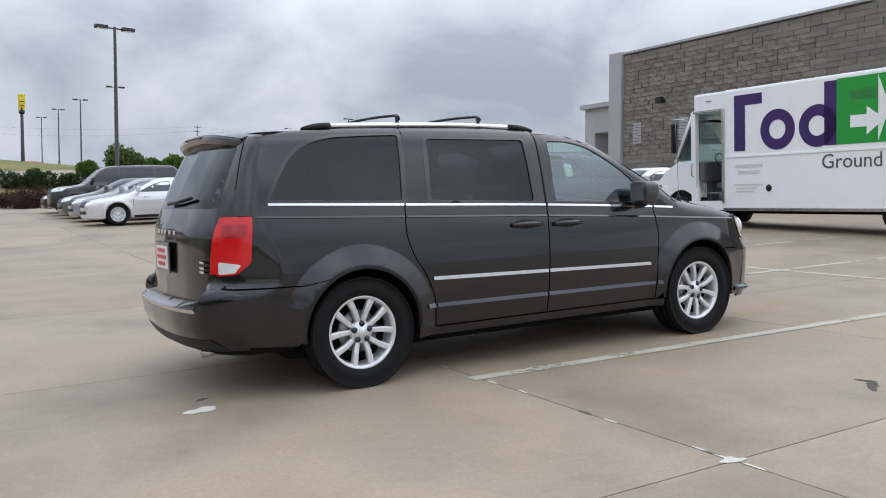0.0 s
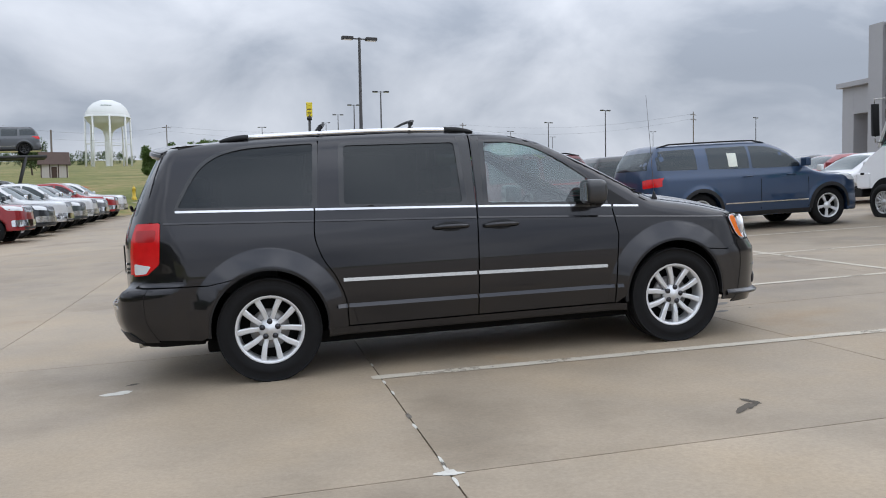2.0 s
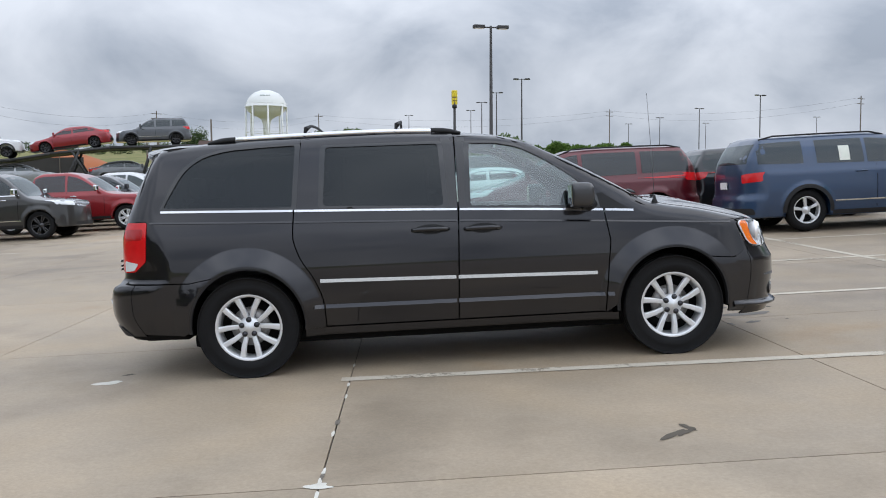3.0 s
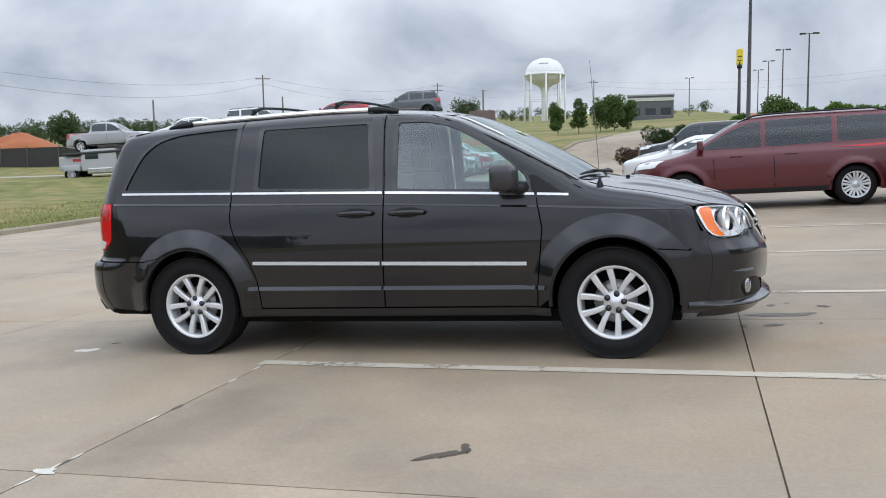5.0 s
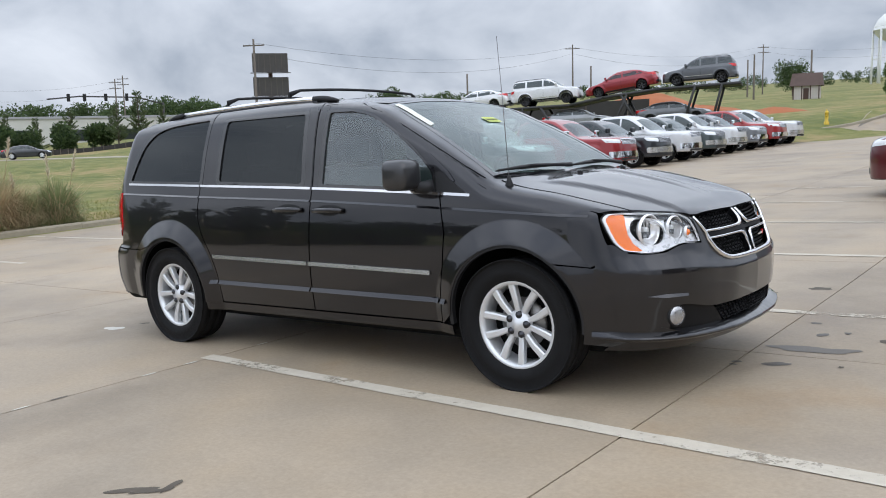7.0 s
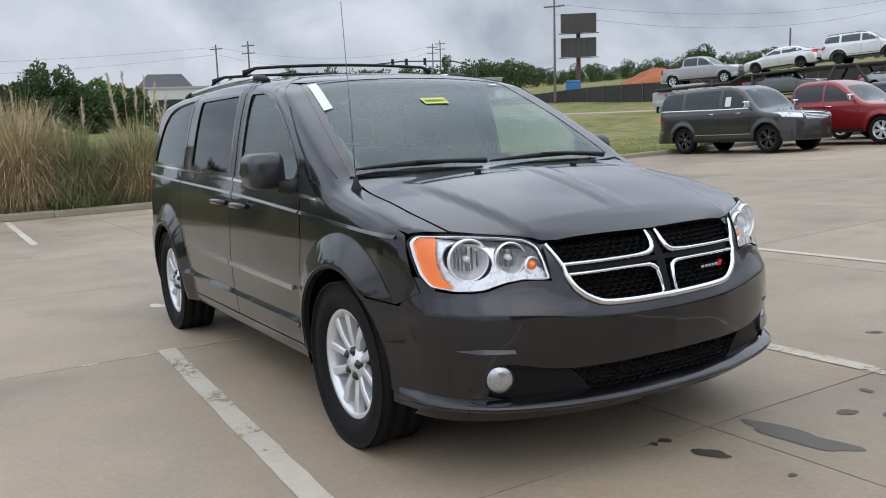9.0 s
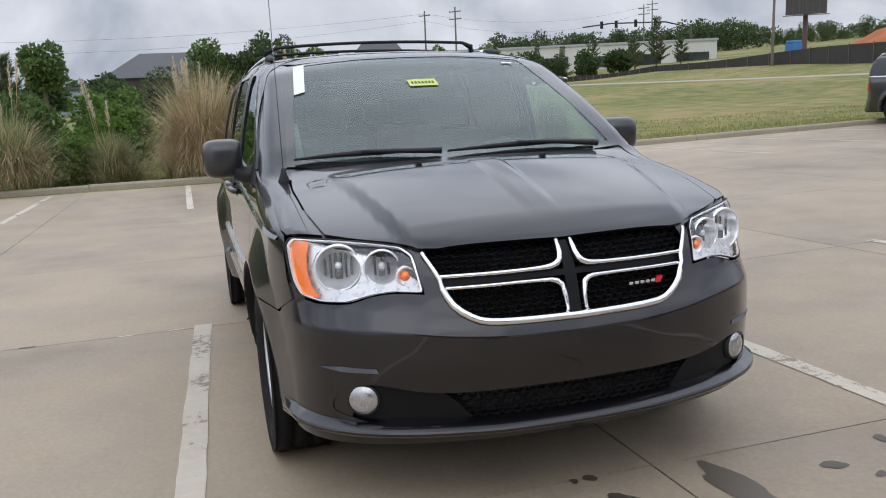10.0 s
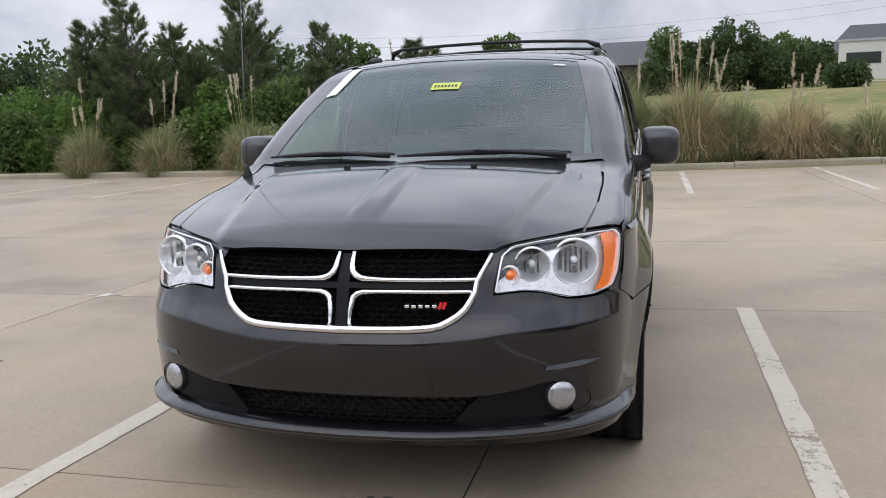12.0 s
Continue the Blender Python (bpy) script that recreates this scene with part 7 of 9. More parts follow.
def transporter(m):
    """Own frame: x from the tractor towards the rear, ground at 0."""
    t = empty("car_transporter", m, label="grey car transporter with a steel two-deck trailer", category="truck")
    part("cab", boxes((0.7, 3.1, -1.15, 1.15, 0.65, 2.08, 0.10), (-0.9, 0.8, -0.95, 0.95, 0.75, 1.70, 0.16)), CAB_GREY, t)
    part("cab_window", boxes((1.0, 1.9, -1.17, 1.17, 1.42, 1.92, 0.03)), CARGLASS, t)
    part("hood_fender", boxes((-0.6, 0.6, -1.15, 1.15, 0.65, 1.10, 0.12)), CAB_GREY, t)
    part("grille", boxes((-0.95, -0.88, -0.6, 0.6, 0.8, 1.5, 0.02)), CHROME, t)
    part("fuel_tank", boxes((1.1, 2.8, -1.2, -0.7, 0.45, 0.85, 0.08)), SATIN_SILVER, t)
    part("logo_bar", boxes((0.1, 0.62, -0.975, -0.955, 1.32, 1.50)), M("logo_red", (0.4, 0.03, 0.03), 0.5), t)
    prof = ((-0.5, 1.80), (4.9, 1.92), (5.6, 2.25), (9.8, 2.40), (14.4, 2.35), (16.6, 2.66), (20.0, 2.92), (25.1, 2.90))
    for (x0, h0), (x1, h1) in zip(prof[:-1], prof[1:]):
        for s in (-1, 1):
            part("deck_rail", plain(*tube([(x0, s * 1.12, h0), (x1, s * 1.12, h1)], 0.10, 6), "deck_rail", STEEL), parent=t)
        part("deck_plate", plain([(x0, -1.1, h0), (x1, -1.1, h1), (x1, 1.1, h1), (x0, 1.1, h0), (x0, -1.1, h0 - 0.06), (x1, -1.1, h1 - 0.06), (x1, 1.1, h1 - 0.06), (x0, 1.1, h0 - 0.06)], [(0, 1, 2, 3), (7, 6, 5, 4), (0, 4, 5, 1), (2, 6, 7, 3), (1, 5, 6, 2), (3, 7, 4, 0)], "deck_plate", STEEL, smooth=False), parent=t)
    for s in (-1, 1):
        part("lower_rail", boxes((3.4, 24.6, s * 1.15 - 0.08, s * 1.15 + 0.08, 0.52, 0.70)), STEEL, t)
        for x, dx, h in ((3.6, 0, 2.2), (6.3, 0, 2.25), (10.5, 0.8, 2.38), (13.4, -0.9, 2.35), (17.3, 0.9, 2.75), (18.8, -1.0, 2.8), (21.7, 0.7, 2.9), (23.4, 0.6, 2.9)):
            part("deck_post", plain(*tube([(x, s * 1.15, 0.8), (x + dx, s * 1.15, h)], 0.085, 6), "deck_post", STEEL), parent=t)
    part("lower_deck", boxes((3.4, 24.6, -1.1, 1.1, 0.62, 0.68)), STEEL, t)
    for x in (-0.02, 4.6, 5.7, 18.2, 19.3):
        for s in (-1, 1):
            road_wheel(t, pose(x, s * 1.0, 0.48, 0, 0, 180 if s < 0 else 0), "lorry", 0.48, 0.28, 0.28, 8, 0.16, STEEL_RIM, 3, fine=False)
    return t


CARRY = (-38.0, 42.0)
ca_, sa_ = math.cos(radians(16)), math.sin(radians(16))
carry_m = on_lot(CARRY[0] + 11 * ca_, CARRY[1] + 11 * sa_, 16) @ pose(-11, 0, 0)
transporter(carry_m)
for nm, b, s, h, rz, tilt, c, lab, cat in (
    ("silver_pickup", PICKB, 2.5, 1.95, 0, 0, (0.36, 0.36, 0.37), "silver pickup on the transporter's top deck", "pickup"),
    ("white_sedan", SEDB, 7.8, 2.43, 180, 3, (0.66, 0.66, 0.66), "white sedan on the transporter's top deck", "car"),
    ("white_suv", RUNB, 12.8, 2.48, 0, 1, (0.66, 0.66, 0.66), "white SUV with black wheels on the transporter", "suv"),
    ("red_sedan", SEDB, 17.75, 2.85, 180, 6, (0.26, 0.010, 0.018), "red sedan on the transporter's rising top deck", "car"),
    ("grey_suv", RAVB, 22.6, 3.02, 180, 0, (0.075, 0.08, 0.088), "grey compact SUV on the transporter's top deck", "suv"),
    ("grey_pickup", PICK2B, 8.0, 0.70, 0, 0, (0.12, 0.125, 0.13), "grey pickup on the transporter's lower deck", "pickup"),
    ("silver_sedan", SEDB, 14.8, 0.70, 0, 0, (0.30, 0.31, 0.32), "silver sedan on the transporter's lower deck", "car"),
    ("grey_sedan", SEDB, 21.0, 0.70, 0, 0, (0.10, 0.105, 0.11), "dark grey sedan on the transporter's lower deck", "car"),
):
    car(nm, carry_m @ pose(s, 0, h, 0, tilt if rz else -tilt, rz), b, c, lab, cat, ("pick" if b is PICKB else "dark", 0.37 if b is not SEDB else 0.335, 0.24, 6), rim=BLACK_RIM if b in (RUNB, RAVB, SEDB) else ALLOY, cell=0.075, rails="black" if b in (RAVB, RUNB) else False, cladding=b in (RAVB, RUNB), plate=False)


# ---- lamp posts, poles, signs ----
POST = M("post_bronze", (0.035, 0.033, 0.032), 0.55, vary=0.1)
POLE = M("pole_timber", (0.13, 0.11, 0.09), 0.9, vary=0.25, scale=3)


def lamp_post(x, y, h=10.2, rz=0.0):
    h += float(fall(x, y)) - (0.016 * math.hypot(x, y + 7) if x > 50 else 0.0)
    p = empty("lamp_post", upright(x, y, rz), label="tall dark steel lamp post with two flat heads", category="lamp post", group="car park lamp posts")
    part("base", plain(*lathe([(0.0, 0.75), (0.28, 0.75), (0.30, 0.70), (0.30, -0.2)], 20, "z"), "base", KERB), parent=p)
    part("shaft", plain(*lathe([(0.0, h), (0.08, h), (0.135, 0.75), (0.16, 0.74), (0.16, 0.70)], 12, "z"), "shaft", POST), parent=p)
    part("arm", boxes((-0.75, 0.75, -0.04, 0.04, h - 0.12, h - 0.05)), POST, p)
    for s in (-1, 1):
        hd = part("lamp_head", boxes((s * 0.78 - 0.36, s * 0.78 + 0.36, -0.20, 0.20, h - 0.16, h + 0.04, 0.03)), POST, p)
        part("lens", boxes((s * 0.78 - 0.28, s * 0.78 + 0.28, -0.15, 0.15, h - 0.175, h - 0.155)), CLEAR_LENS, hd)


for x, y, rz in ((5.1, 46.9, 10), (15.9, 109.9, 0), (15.7, 139.8, 0), (16.3, 174.0, 0), (17.3, 216.0, 0), (61.3, 138.5, 20), (65.4, 180.8, 20), (70.9, 228.5, 20), (74.1, 273.8, 0), (142.8, 283.7, 0), (1.2, 232.0, 0), (111.4, 305.3, 0), (125.0, 190.0, 30)):
    lamp_post(x, y, 10.2, rz)


def utility_pole(x, y, h, arms=1, rz=30.0):
    h += float(fall(x, y))
    p = empty("utility_pole", upright(x, y, rz), label="weathered timber utility pole with a crossarm", category="utility pole", group="utility poles")
    part("shaft", plain(*lathe([(0.0, h), (0.11, h), (0.17, -1.0)], 8, "z"), "shaft", POLE), parent=p)
    for i in range(arms):
        part("crossarm", boxes((-1.2, 1.2, -0.06, 0.06, h - 0.75 - i * 1.1, h - 0.62 - i * 1.1)), POLE, p)
        for q in (-1.1, -0.5, 0.5, 1.1):
            part("insulator", plain(*lathe([(0, 0.16), (0.05, 0.14), (0.04, 0.0)], 8, "z"), "insulator", PANEL), parent=p, m=Matrix.Translation((q, 0, h - 0.62 - i * 1.1)))
    return p


POLES = ((-68.1, 125.0, 11, 1), (-56.9, 191.3, 11, 2), (-69.6, 57.1, 11, 1), (-142.5, 84.8, 11, 2), (-22.7, 219.4, 11, 1), (-148.7, 90.3, 12, 2), (-126.6, 36.8, 12, 1), (-121.0, 40.0, 12, 2), (55.7, 224.3, 9, 2), (98.9, 174.7, 8, 2))
for x, y, h, a in POLES:
    utility_pole(x, y, h, a)
for x, y in ((-31.6, 133.0), (-39.9, 132.2), (-62.0, 120.0), (-78.0, 108.0), (-50.0, 160.0)):
    ob = part("timber_post", plain(*lathe([(0.0, 7.0), (0.13, 7.0), (0.17, -1.0)], 8, "z"), "timber_post", POLE), m=upright(x, y))
    tagged(ob, "bare dark timber post beside the street", "post", "timber posts")


def wire(a, b, ha, hb, sag):
    A, B_ = upright(*a).translation + Vector((0, 0, ha + float(fall(*a)))), upright(*b).translation + Vector((0, 0, hb + float(fall(*b))))
    pts = [A.lerp(B_, t) - Vector((0, 0, sag * 4 * t * (1 - t))) for t in np.linspace(0, 1, 12)]
    tagged(part("overhead_wire", plain(*tube(pts, 0.012, 4), "overhead_wire", DARK)), "thin black overhead power line", "wire", "overhead wires")


for k, (o, s) in enumerate(((0.4, 2.0), (1.5, 2.6))):
    wire((-69.6, 57.1), (-68.1, 125.0), 11 - o, 11 - o, s)
    wire((-68.1, 125.0), (-56.9, 191.3), 11 - o, 11 - o, s)
    wire((-56.9, 191.3), (-22.7, 219.4), 11 - o, 11 - o, s)
    wire((-22.7, 219.4), (55.7, 224.3), 11 - o, 9 - o, s)
    wire((-126.6, 36.8), (-142.5, 84.8), 12 - o, 11 - o, s)
    wire((-126.6, 36.8), (-130.0, -60.0), 12 - o, 12 - o, s)
    wire((55.7, 224.3), (98.9, 174.7), 9 - o, 8 - o, s)

TANK = M("tank_white", (0.72, 0.73, 0.71), 0.45, vary=0.06, scale=0.4)


def water_tower(m):
    t = empty("water_tower", m, label="white legged water tower with faded lettering", category="water tower")
    R, zc = 7.6, 17.6
    prof = [(0.0, zc + 6.2), (2.2, zc + 5.95), (4.6, zc + 5.0), (6.4, zc + 3.3), (7.35, zc + 1.3), (R, zc), (R + 0.25, zc - 0.1), (R + 0.25, zc - 0.35), (R - 0.1, zc - 0.5), (6.9, zc - 1.7), (5.4, zc - 3.0), (3.2, zc - 4.0), (1.9, zc - 4.9), (1.3, zc - 7.0), (1.15, -4)]
    part("tank", plain(*lathe(prof, 40, "z"), "tank", TANK), parent=t)
    for i in range(8):
        a = 2 * math.pi * (i + 0.3) / 8
        part("leg", plain(*tube([(R * math.cos(a), R * math.sin(a), zc), (R * 1.02 * math.cos(a), R * 1.02 * math.sin(a), -4)], 0.34, 10), "leg", TANK), parent=t)
        b = 2 * math.pi * (i + 1.3) / 8
        part("brace", plain(*tube([(R * math.cos(a), R * math.sin(a), 8), (R * math.cos(b), R * math.sin(b), 8)], 0.10, 6), "brace", TANK), parent=t)
    part("balcony_rail", plain(*tube([((R + 0.3) * math.cos(a), (R + 0.3) * math.sin(a), zc + 0.8) for a in np.linspace(0, 2 * math.pi, 33)], 0.06, 4), "balcony_rail", TANK), parent=t)
    for z, w, n in ((zc + 3.6, 0.16, 7), (zc + 2.2, 0.22, 11)):
        rr = 6.75 if n == 11 else 6.15
        for i in range(n):
            a = radians(-82) + (i - n / 2) * 0.085
            bm = boxes((-0.2, 0.2, -0.05, 0.05, -0.35 if n == 11 else -0.22, 0.35 if n == 11 else 0.22))
            bmesh.ops.transform(bm, matrix=Matrix.Translation((rr * math.cos(a), rr * math.sin(a), z)) @ pose(0, 0, 0, -30, 0, math.degrees(a) + 90), verts=bm.verts)
            part("lettering_bar", bm, M("faded_green", (0.20, 0.24, 0.20), 0.6), t)
    return t


water_tower(upright(-52.0, 318.0))


def tall_sign(m):
    s = empty("pole_sign", m, label="yellow and black sign on a tall dark pole", category="sign")
    part("pole", plain(*lathe([(0.0, 12.2), (0.30, 12.2), (0.42, -1)], 14, "z"), "pole", POST), parent=s)
    part("panel", boxes((-0.75, 0.75, -0.25, 0.25, 11.6, 15.2, 0.15)), M("sign_yellow", (0.72, 0.56, 0.03), 0.4), s)
    part("collar", plain(*lathe([(0.0, 11.5), (0.6, 11.5), (0.62, 10.9), (0.45, 10.7)], 14, "z"), "collar", DARK), parent=s)
    part("motif_bar", boxes((-0.5, 0.5, -0.27, -0.25, 12.4, 12.7), (-0.5, 0.5, -0.27, -0.25, 13.3, 13.6)), M("sign_dark", (0.15, 0.10, 0.02), 0.5), s)


tall_sign(upright(12.6, 208.2))


def billboard(m):
    s = empty("billboard", m, label="double-stacked dark billboard on a steel column", category="billboard")
    part("column", plain(*lathe([(0.0, 13.0), (0.38, 13.0), (0.42, -2)], 14, "z"), "column", M("rust_column", (0.10, 0.06, 0.05), 0.8)), parent=s)
    for z in (5.9, 10.2):
        pn = part("panel", boxes((-3.2, 3.2, -0.9, -0.7, z, z + 3.4, 0.02)), M("board_back", (0.07, 0.065, 0.062), 0.8, vary=0.2), s)
        for i in range(7):
            part("batten", boxes((-3.15 + i * 1.03, -3.03 + i * 1.03, -1.0, -0.9, z, z + 3.4)), M("batten", (0.10, 0.09, 0.08), 0.8), pn)
        part("catwalk", boxes((-3.6, 3.6, -1.7, -0.8, z - 0.2, z - 0.1)), POST, s)


billboard(upright(-117.9, 101.3, 52))


# ---- far buildings ----
def far_block(name, m, w, d, h, wall, roof, label, windows=0, band=None, pitch=0.0):
    b = empty(name, m, label=label, category="building")
    part("wall", boxes((-w / 2, w / 2, -d / 2, d / 2, -4, h)), wall, b)
    if pitch:
        v = [(-w / 2 - 0.5, -d / 2 - 0.5, h), (w / 2 + 0.5, -d / 2 - 0.5, h), (w / 2 + 0.5, d / 2 + 0.5, h), (-w / 2 - 0.5, d / 2 + 0.5, h), (-w / 2 + d * 0.35, 0, h + pitch), (w / 2 - d * 0.35, 0, h + pitch)]
        part("roof", plain(v, [(0, 1, 5, 4), (1, 2, 5), (2, 3, 4, 5), (3, 0, 4), (3, 2, 1, 0)], "roof", roof, smooth=False), parent=b)
    else:
        part("roof", boxes((-w / 2 - 0.2, w / 2 + 0.2, -d / 2 - 0.2, d / 2 + 0.2, h - 0.02, h + 0.35)), roof, b)
    if band:
        part("fascia", boxes((-w / 2 - 0.1, w / 2 + 0.1, -d / 2 - 0.15, d / 2 + 0.15, h - 1.3, h - 0.5)), band, b)
    for i in range(windows):
        x = -w / 2 + (i + 0.5) * w / windows
        win = part("window", boxes((x - w / windows * 0.34, x + w / windows * 0.34, -d / 2 - 0.05, -d / 2 + 0.1, 0.8, min(2.6, h - 1.0))), CARGLASS, b)
        part("frame", boxes((x - w / windows * 0.37, x + w / windows * 0.37, -d / 2 - 0.03, -d / 2, 0.7, 0.8)), PANEL, win)
    return b


WHITE_WALL = M("painted_block", (0.55, 0.54, 0.50), 0.85, vary=0.1, scale=0.6)
SHINGLE = M("grey_shingle", (0.10, 0.10, 0.105), 0.9, vary=0.2, scale=2, bump=0.4)
ORANGE_ROOF = M("terracotta_roof", (0.36, 0.12, 0.06), 0.8, vary=0.12)
TANWALL = M("tan_wall", (0.42, 0.34, 0.25), 0.85)
RED_SIGN = M("store_red", (0.40, 0.02, 0.03), 0.5)
far_block("restaurant", upright(-8.0, 214.0, 2), 11, 9, 5.6, M("dark_tile", (0.10, 0.105, 0.11), 0.5), PANEL, "grey and white restaurant with a flat roof", 3, WHITE_WALL)
far_block("tile_roof_store", upright(24.0, 420.0, 0), 30, 12, 3.6, TANWALL, ORANGE_ROOF, "low tan store with an orange tiled roof", 5, None, 1.6)
far_block("tile_roof_store", upright(-16.0, 300.0, 0), 18, 12, 3.4, TANWALL, ORANGE_ROOF, "low tan store with an orange tiled roof", 4, None, 1.6)
far_block("red_store", upright(88.0, 250.0, -15), 26, 14, 6.5, WHITE_WALL, PANEL, "white store with a red sign band", 4, RED_SIGN)
far_block("red_store", upright(58.0, 262.0, -10), 22, 14, 5.5, WHITE_WALL, PANEL, "white store with a red sign band", 4, RED_SIGN)
far_block("warehouse", upright(-142.0, 62.0, 62), 62, 18, 4.4, WHITE_WALL, PANEL, "long white block warehouse across the field", 8, None)
far_block("brick_house", upright(-117.0, -1.0, 86), 17, 11, 4.0, M("house_brick", (0.085, 0.068, 0.058), 0.9, vary=0.2), SHINGLE, "brick house with a grey hipped roof", 4, None, 3.2)
far_block("brick_house", upright(-200.0, 46.2, 76), 16, 12, 5.2, M("house_brick", (0.085, 0.068, 0.058), 0.9, vary=0.2), SHINGLE, "brick house with a grey hipped roof", 4, None, 6.0)
far_block("blue_roof_shop", upright(-112.0, -22.0, 95), 30, 10, 3.2, M("pale_blue", (0.35, 0.42, 0.46), 0.7), SHINGLE, "low pale blue shop behind the bushes", 5, None)

# earth mound, silt fence, blue bin
def mound(m, rx, ry, h, mat, seed):
    n, k = 36, 9
    v, f = [], []
    for j in range(k):
        r = 1 - j / (k - 1)
        for i in range(n):
            a = 2 * math.pi * i / n
            w = 1 + 0.22 * noise.noise((math.cos(a) * 2 + seed, math.sin(a) * 2, j * 0.4))
            v.append((rx * r * w * math.cos(a), ry * r * w * math.sin(a), h * (1 - r ** 1.5) * (1 + 0.12 * noise.noise((a, j, seed))) - 0.3))
    for j in range(k - 1):
        for i in range(n):
            f.append((j * n + i, j * n + (i + 1) % n, (j + 1) * n + (i + 1) % n, (j + 1) * n + i))
    ob = part("earth_mound", plain(v, f, "earth_mound", mat), m=m)
    return tagged(ob, "heap of orange clay at a building site", "mound")


CLAY = M("orange_clay", (0.34, 0.115, 0.045), 0.95, vary=0.2, scale=1.2, bump=0.6, bump_scale=4)
mound(upright(-86.0, 89.0), 7.5, 5.5, 3.0, CLAY, 1.0)
mound(upright(-38.0, 88.0), 8.0, 5.0, 2.6, CLAY, 3.0)
mound(upright(-26.0, 74.0), 5.5, 3.0, 1.1, CLAY, 5.0)
mound(upright(-17.0, 66.0), 4.0, 2.0, 0.8, CLAY, 9.0)


def silt_fence(pts, low, high):
    V, F = [], []
    for i, (x, y) in enumerate(curve_pts(pts, 40)):
        p = upright(x, y).translation
        h = low + (high - low) * float(step01(i / 39, 0.1, 0.6))
        V += [p + Vector((0, 0, -0.5)), p + Vector((0, 0, h)), p + Vector((0.04, 0.04, h)), p + Vector((0.04, 0.04, -0.5))]
    for i in range(39):
        F += [(i * 4 + j, i * 4 + (j + 1) % 4, i * 4 + 4 + (j + 1) % 4, i * 4 + 4 + j) for j in range(4)]
    sf_ = empty("silt_fence", Matrix(), label="long black silt fence round bare earth", category="fence")
    part("fabric", plain(V, F, "fabric", M("silt_black", (0.035, 0.032, 0.030), 0.8, vary=0.3), smooth=False), parent=sf_)
    for i in range(0, 40, 2):
        q = V[i * 4] + Vector((0.06, -0.06, 0.2))
        part("stake", boxes((q.x - 0.03, q.x + 0.03, q.y - 0.03, q.y + 0.03, q.z, V[i * 4 + 1].z + 0.15)), POLE, sf_)


silt_fence([(-92, 57), (-70, 58), (-52, 55), (-40, 56), (-31, 60), (-26, 62)], 0.7, 1.8)
silt_fence([(-110, 45), (-95, 50), (-92, 57)], 0.6, 0.7)
ob = part("site_toilet", boxes((-0.6, 0.6, -0.6, 0.6, 0, 1.7, 0.1), (-0.57, 0.57, -0.57, 0.57, 1.7, 2.0, 0.12)), M("plastic_blue", (0.04, 0.17, 0.42), 0.5), m=upright(-70.0, 60.0))
tagged(ob, "blue plastic site cabin with pale roof", "cabin")
car("dark_sedan", GRADE @ pose(-84.0, 38.5, float(lot_h(-84.0, 38.5)) + 0.05, 0, 0, 60), SEDB, (0.03, 0.032, 0.036), "dark sedan on the road across the field", "car", ("sed", 0.335, 0.22, 9), cell=0.09)
# traffic signals over the far junction
sg = empty("traffic_signal", upright(-150.0, 100.0, 55), label="black traffic signal mast over a far junction", category="traffic signal")
part("mast", plain(*tube([(0, 0, -1), (0, 0, 6.5)], 0.2, 8), "mast", POST), parent=sg)
part("mast_arm", plain(*tube([(0, 0, 6.2), (-5, 0, 7.6), (-16, 0, 7.9), (-22, 0, 7.4)], 0.14, 8), "mast_arm", POST), parent=sg)
for x in (-7, -11, -15, -18):
    part("signal_head", boxes((x - 0.3, x + 0.3, -0.3, 0.3, 6.9, 8.4, 0.05)), DARK, sg)

# fire hydrant on the verge, timber-framed hut behind the earthworks
hy = empty("fire_hydrant", upright(-8.9, 48.6), label="small yellow fire hydrant on the grass verge", category="hydrant")
HYD = M("hydrant_yellow", (0.62, 0.42, 0.04), 0.5, vary=0.15)
part("barrel", plain(*lathe([(0.0, 0.72), (0.06, 0.70), (0.11, 0.62), (0.13, 0.58), (0.10, 0.56), (0.10, 0.10), (0.15, 0.08), (0.15, -0.1)], 16, "z"), "barrel", HYD), parent=hy)
for s in (-1, 1):
    part("nozzle", plain(*tube([(0, 0, 0.42), (0, s * 0.17, 0.42)], 0.05, 10), "nozzle", HYD), parent=hy)
part("top_nut", boxes((-0.025, 0.025, -0.025, 0.025, 0.70, 0.78)), HYD, hy)
hut = empty("garden_hut", upright(-27.7, 116.0, 10) @ Matrix.Scale(0.75, 4), label="small timber-framed hut with a steep dark roof", category="hut")
part("wall", boxes((-2.2, 2.2, -1.6, 1.6, -1.0, 2.4)), M("hut_white", (0.50, 0.46, 0.42), 0.85, vary=0.1), hut)
for x in (-2.1, -0.7, 0.7, 2.1):
    part("post", boxes((x - 0.09, x + 0.09, -1.66, -1.60, -0.5, 2.4)), M("hut_timber", (0.07, 0.04, 0.03), 0.8), hut)
part("roof", plain([(-2.7, -2.1, 2.3), (2.7, -2.1, 2.3), (2.7, 2.1, 2.3), (-2.7, 2.1, 2.3), (-2.5, 0, 4.6), (2.5, 0, 4.6)], [(0, 1, 5, 4), (1, 2, 5), (2, 3, 4, 5), (3, 0, 4), (3, 2, 1, 0)], "roof", M("hut_roof", (0.09, 0.06, 0.05), 0.9, vary=0.25), smooth=False), parent=hut)
part("door", boxes((-0.45, 0.45, -1.64, -1.60, -0.2, 1.9)), M("hut_timber", (0.07, 0.04, 0.03), 0.8), hut)


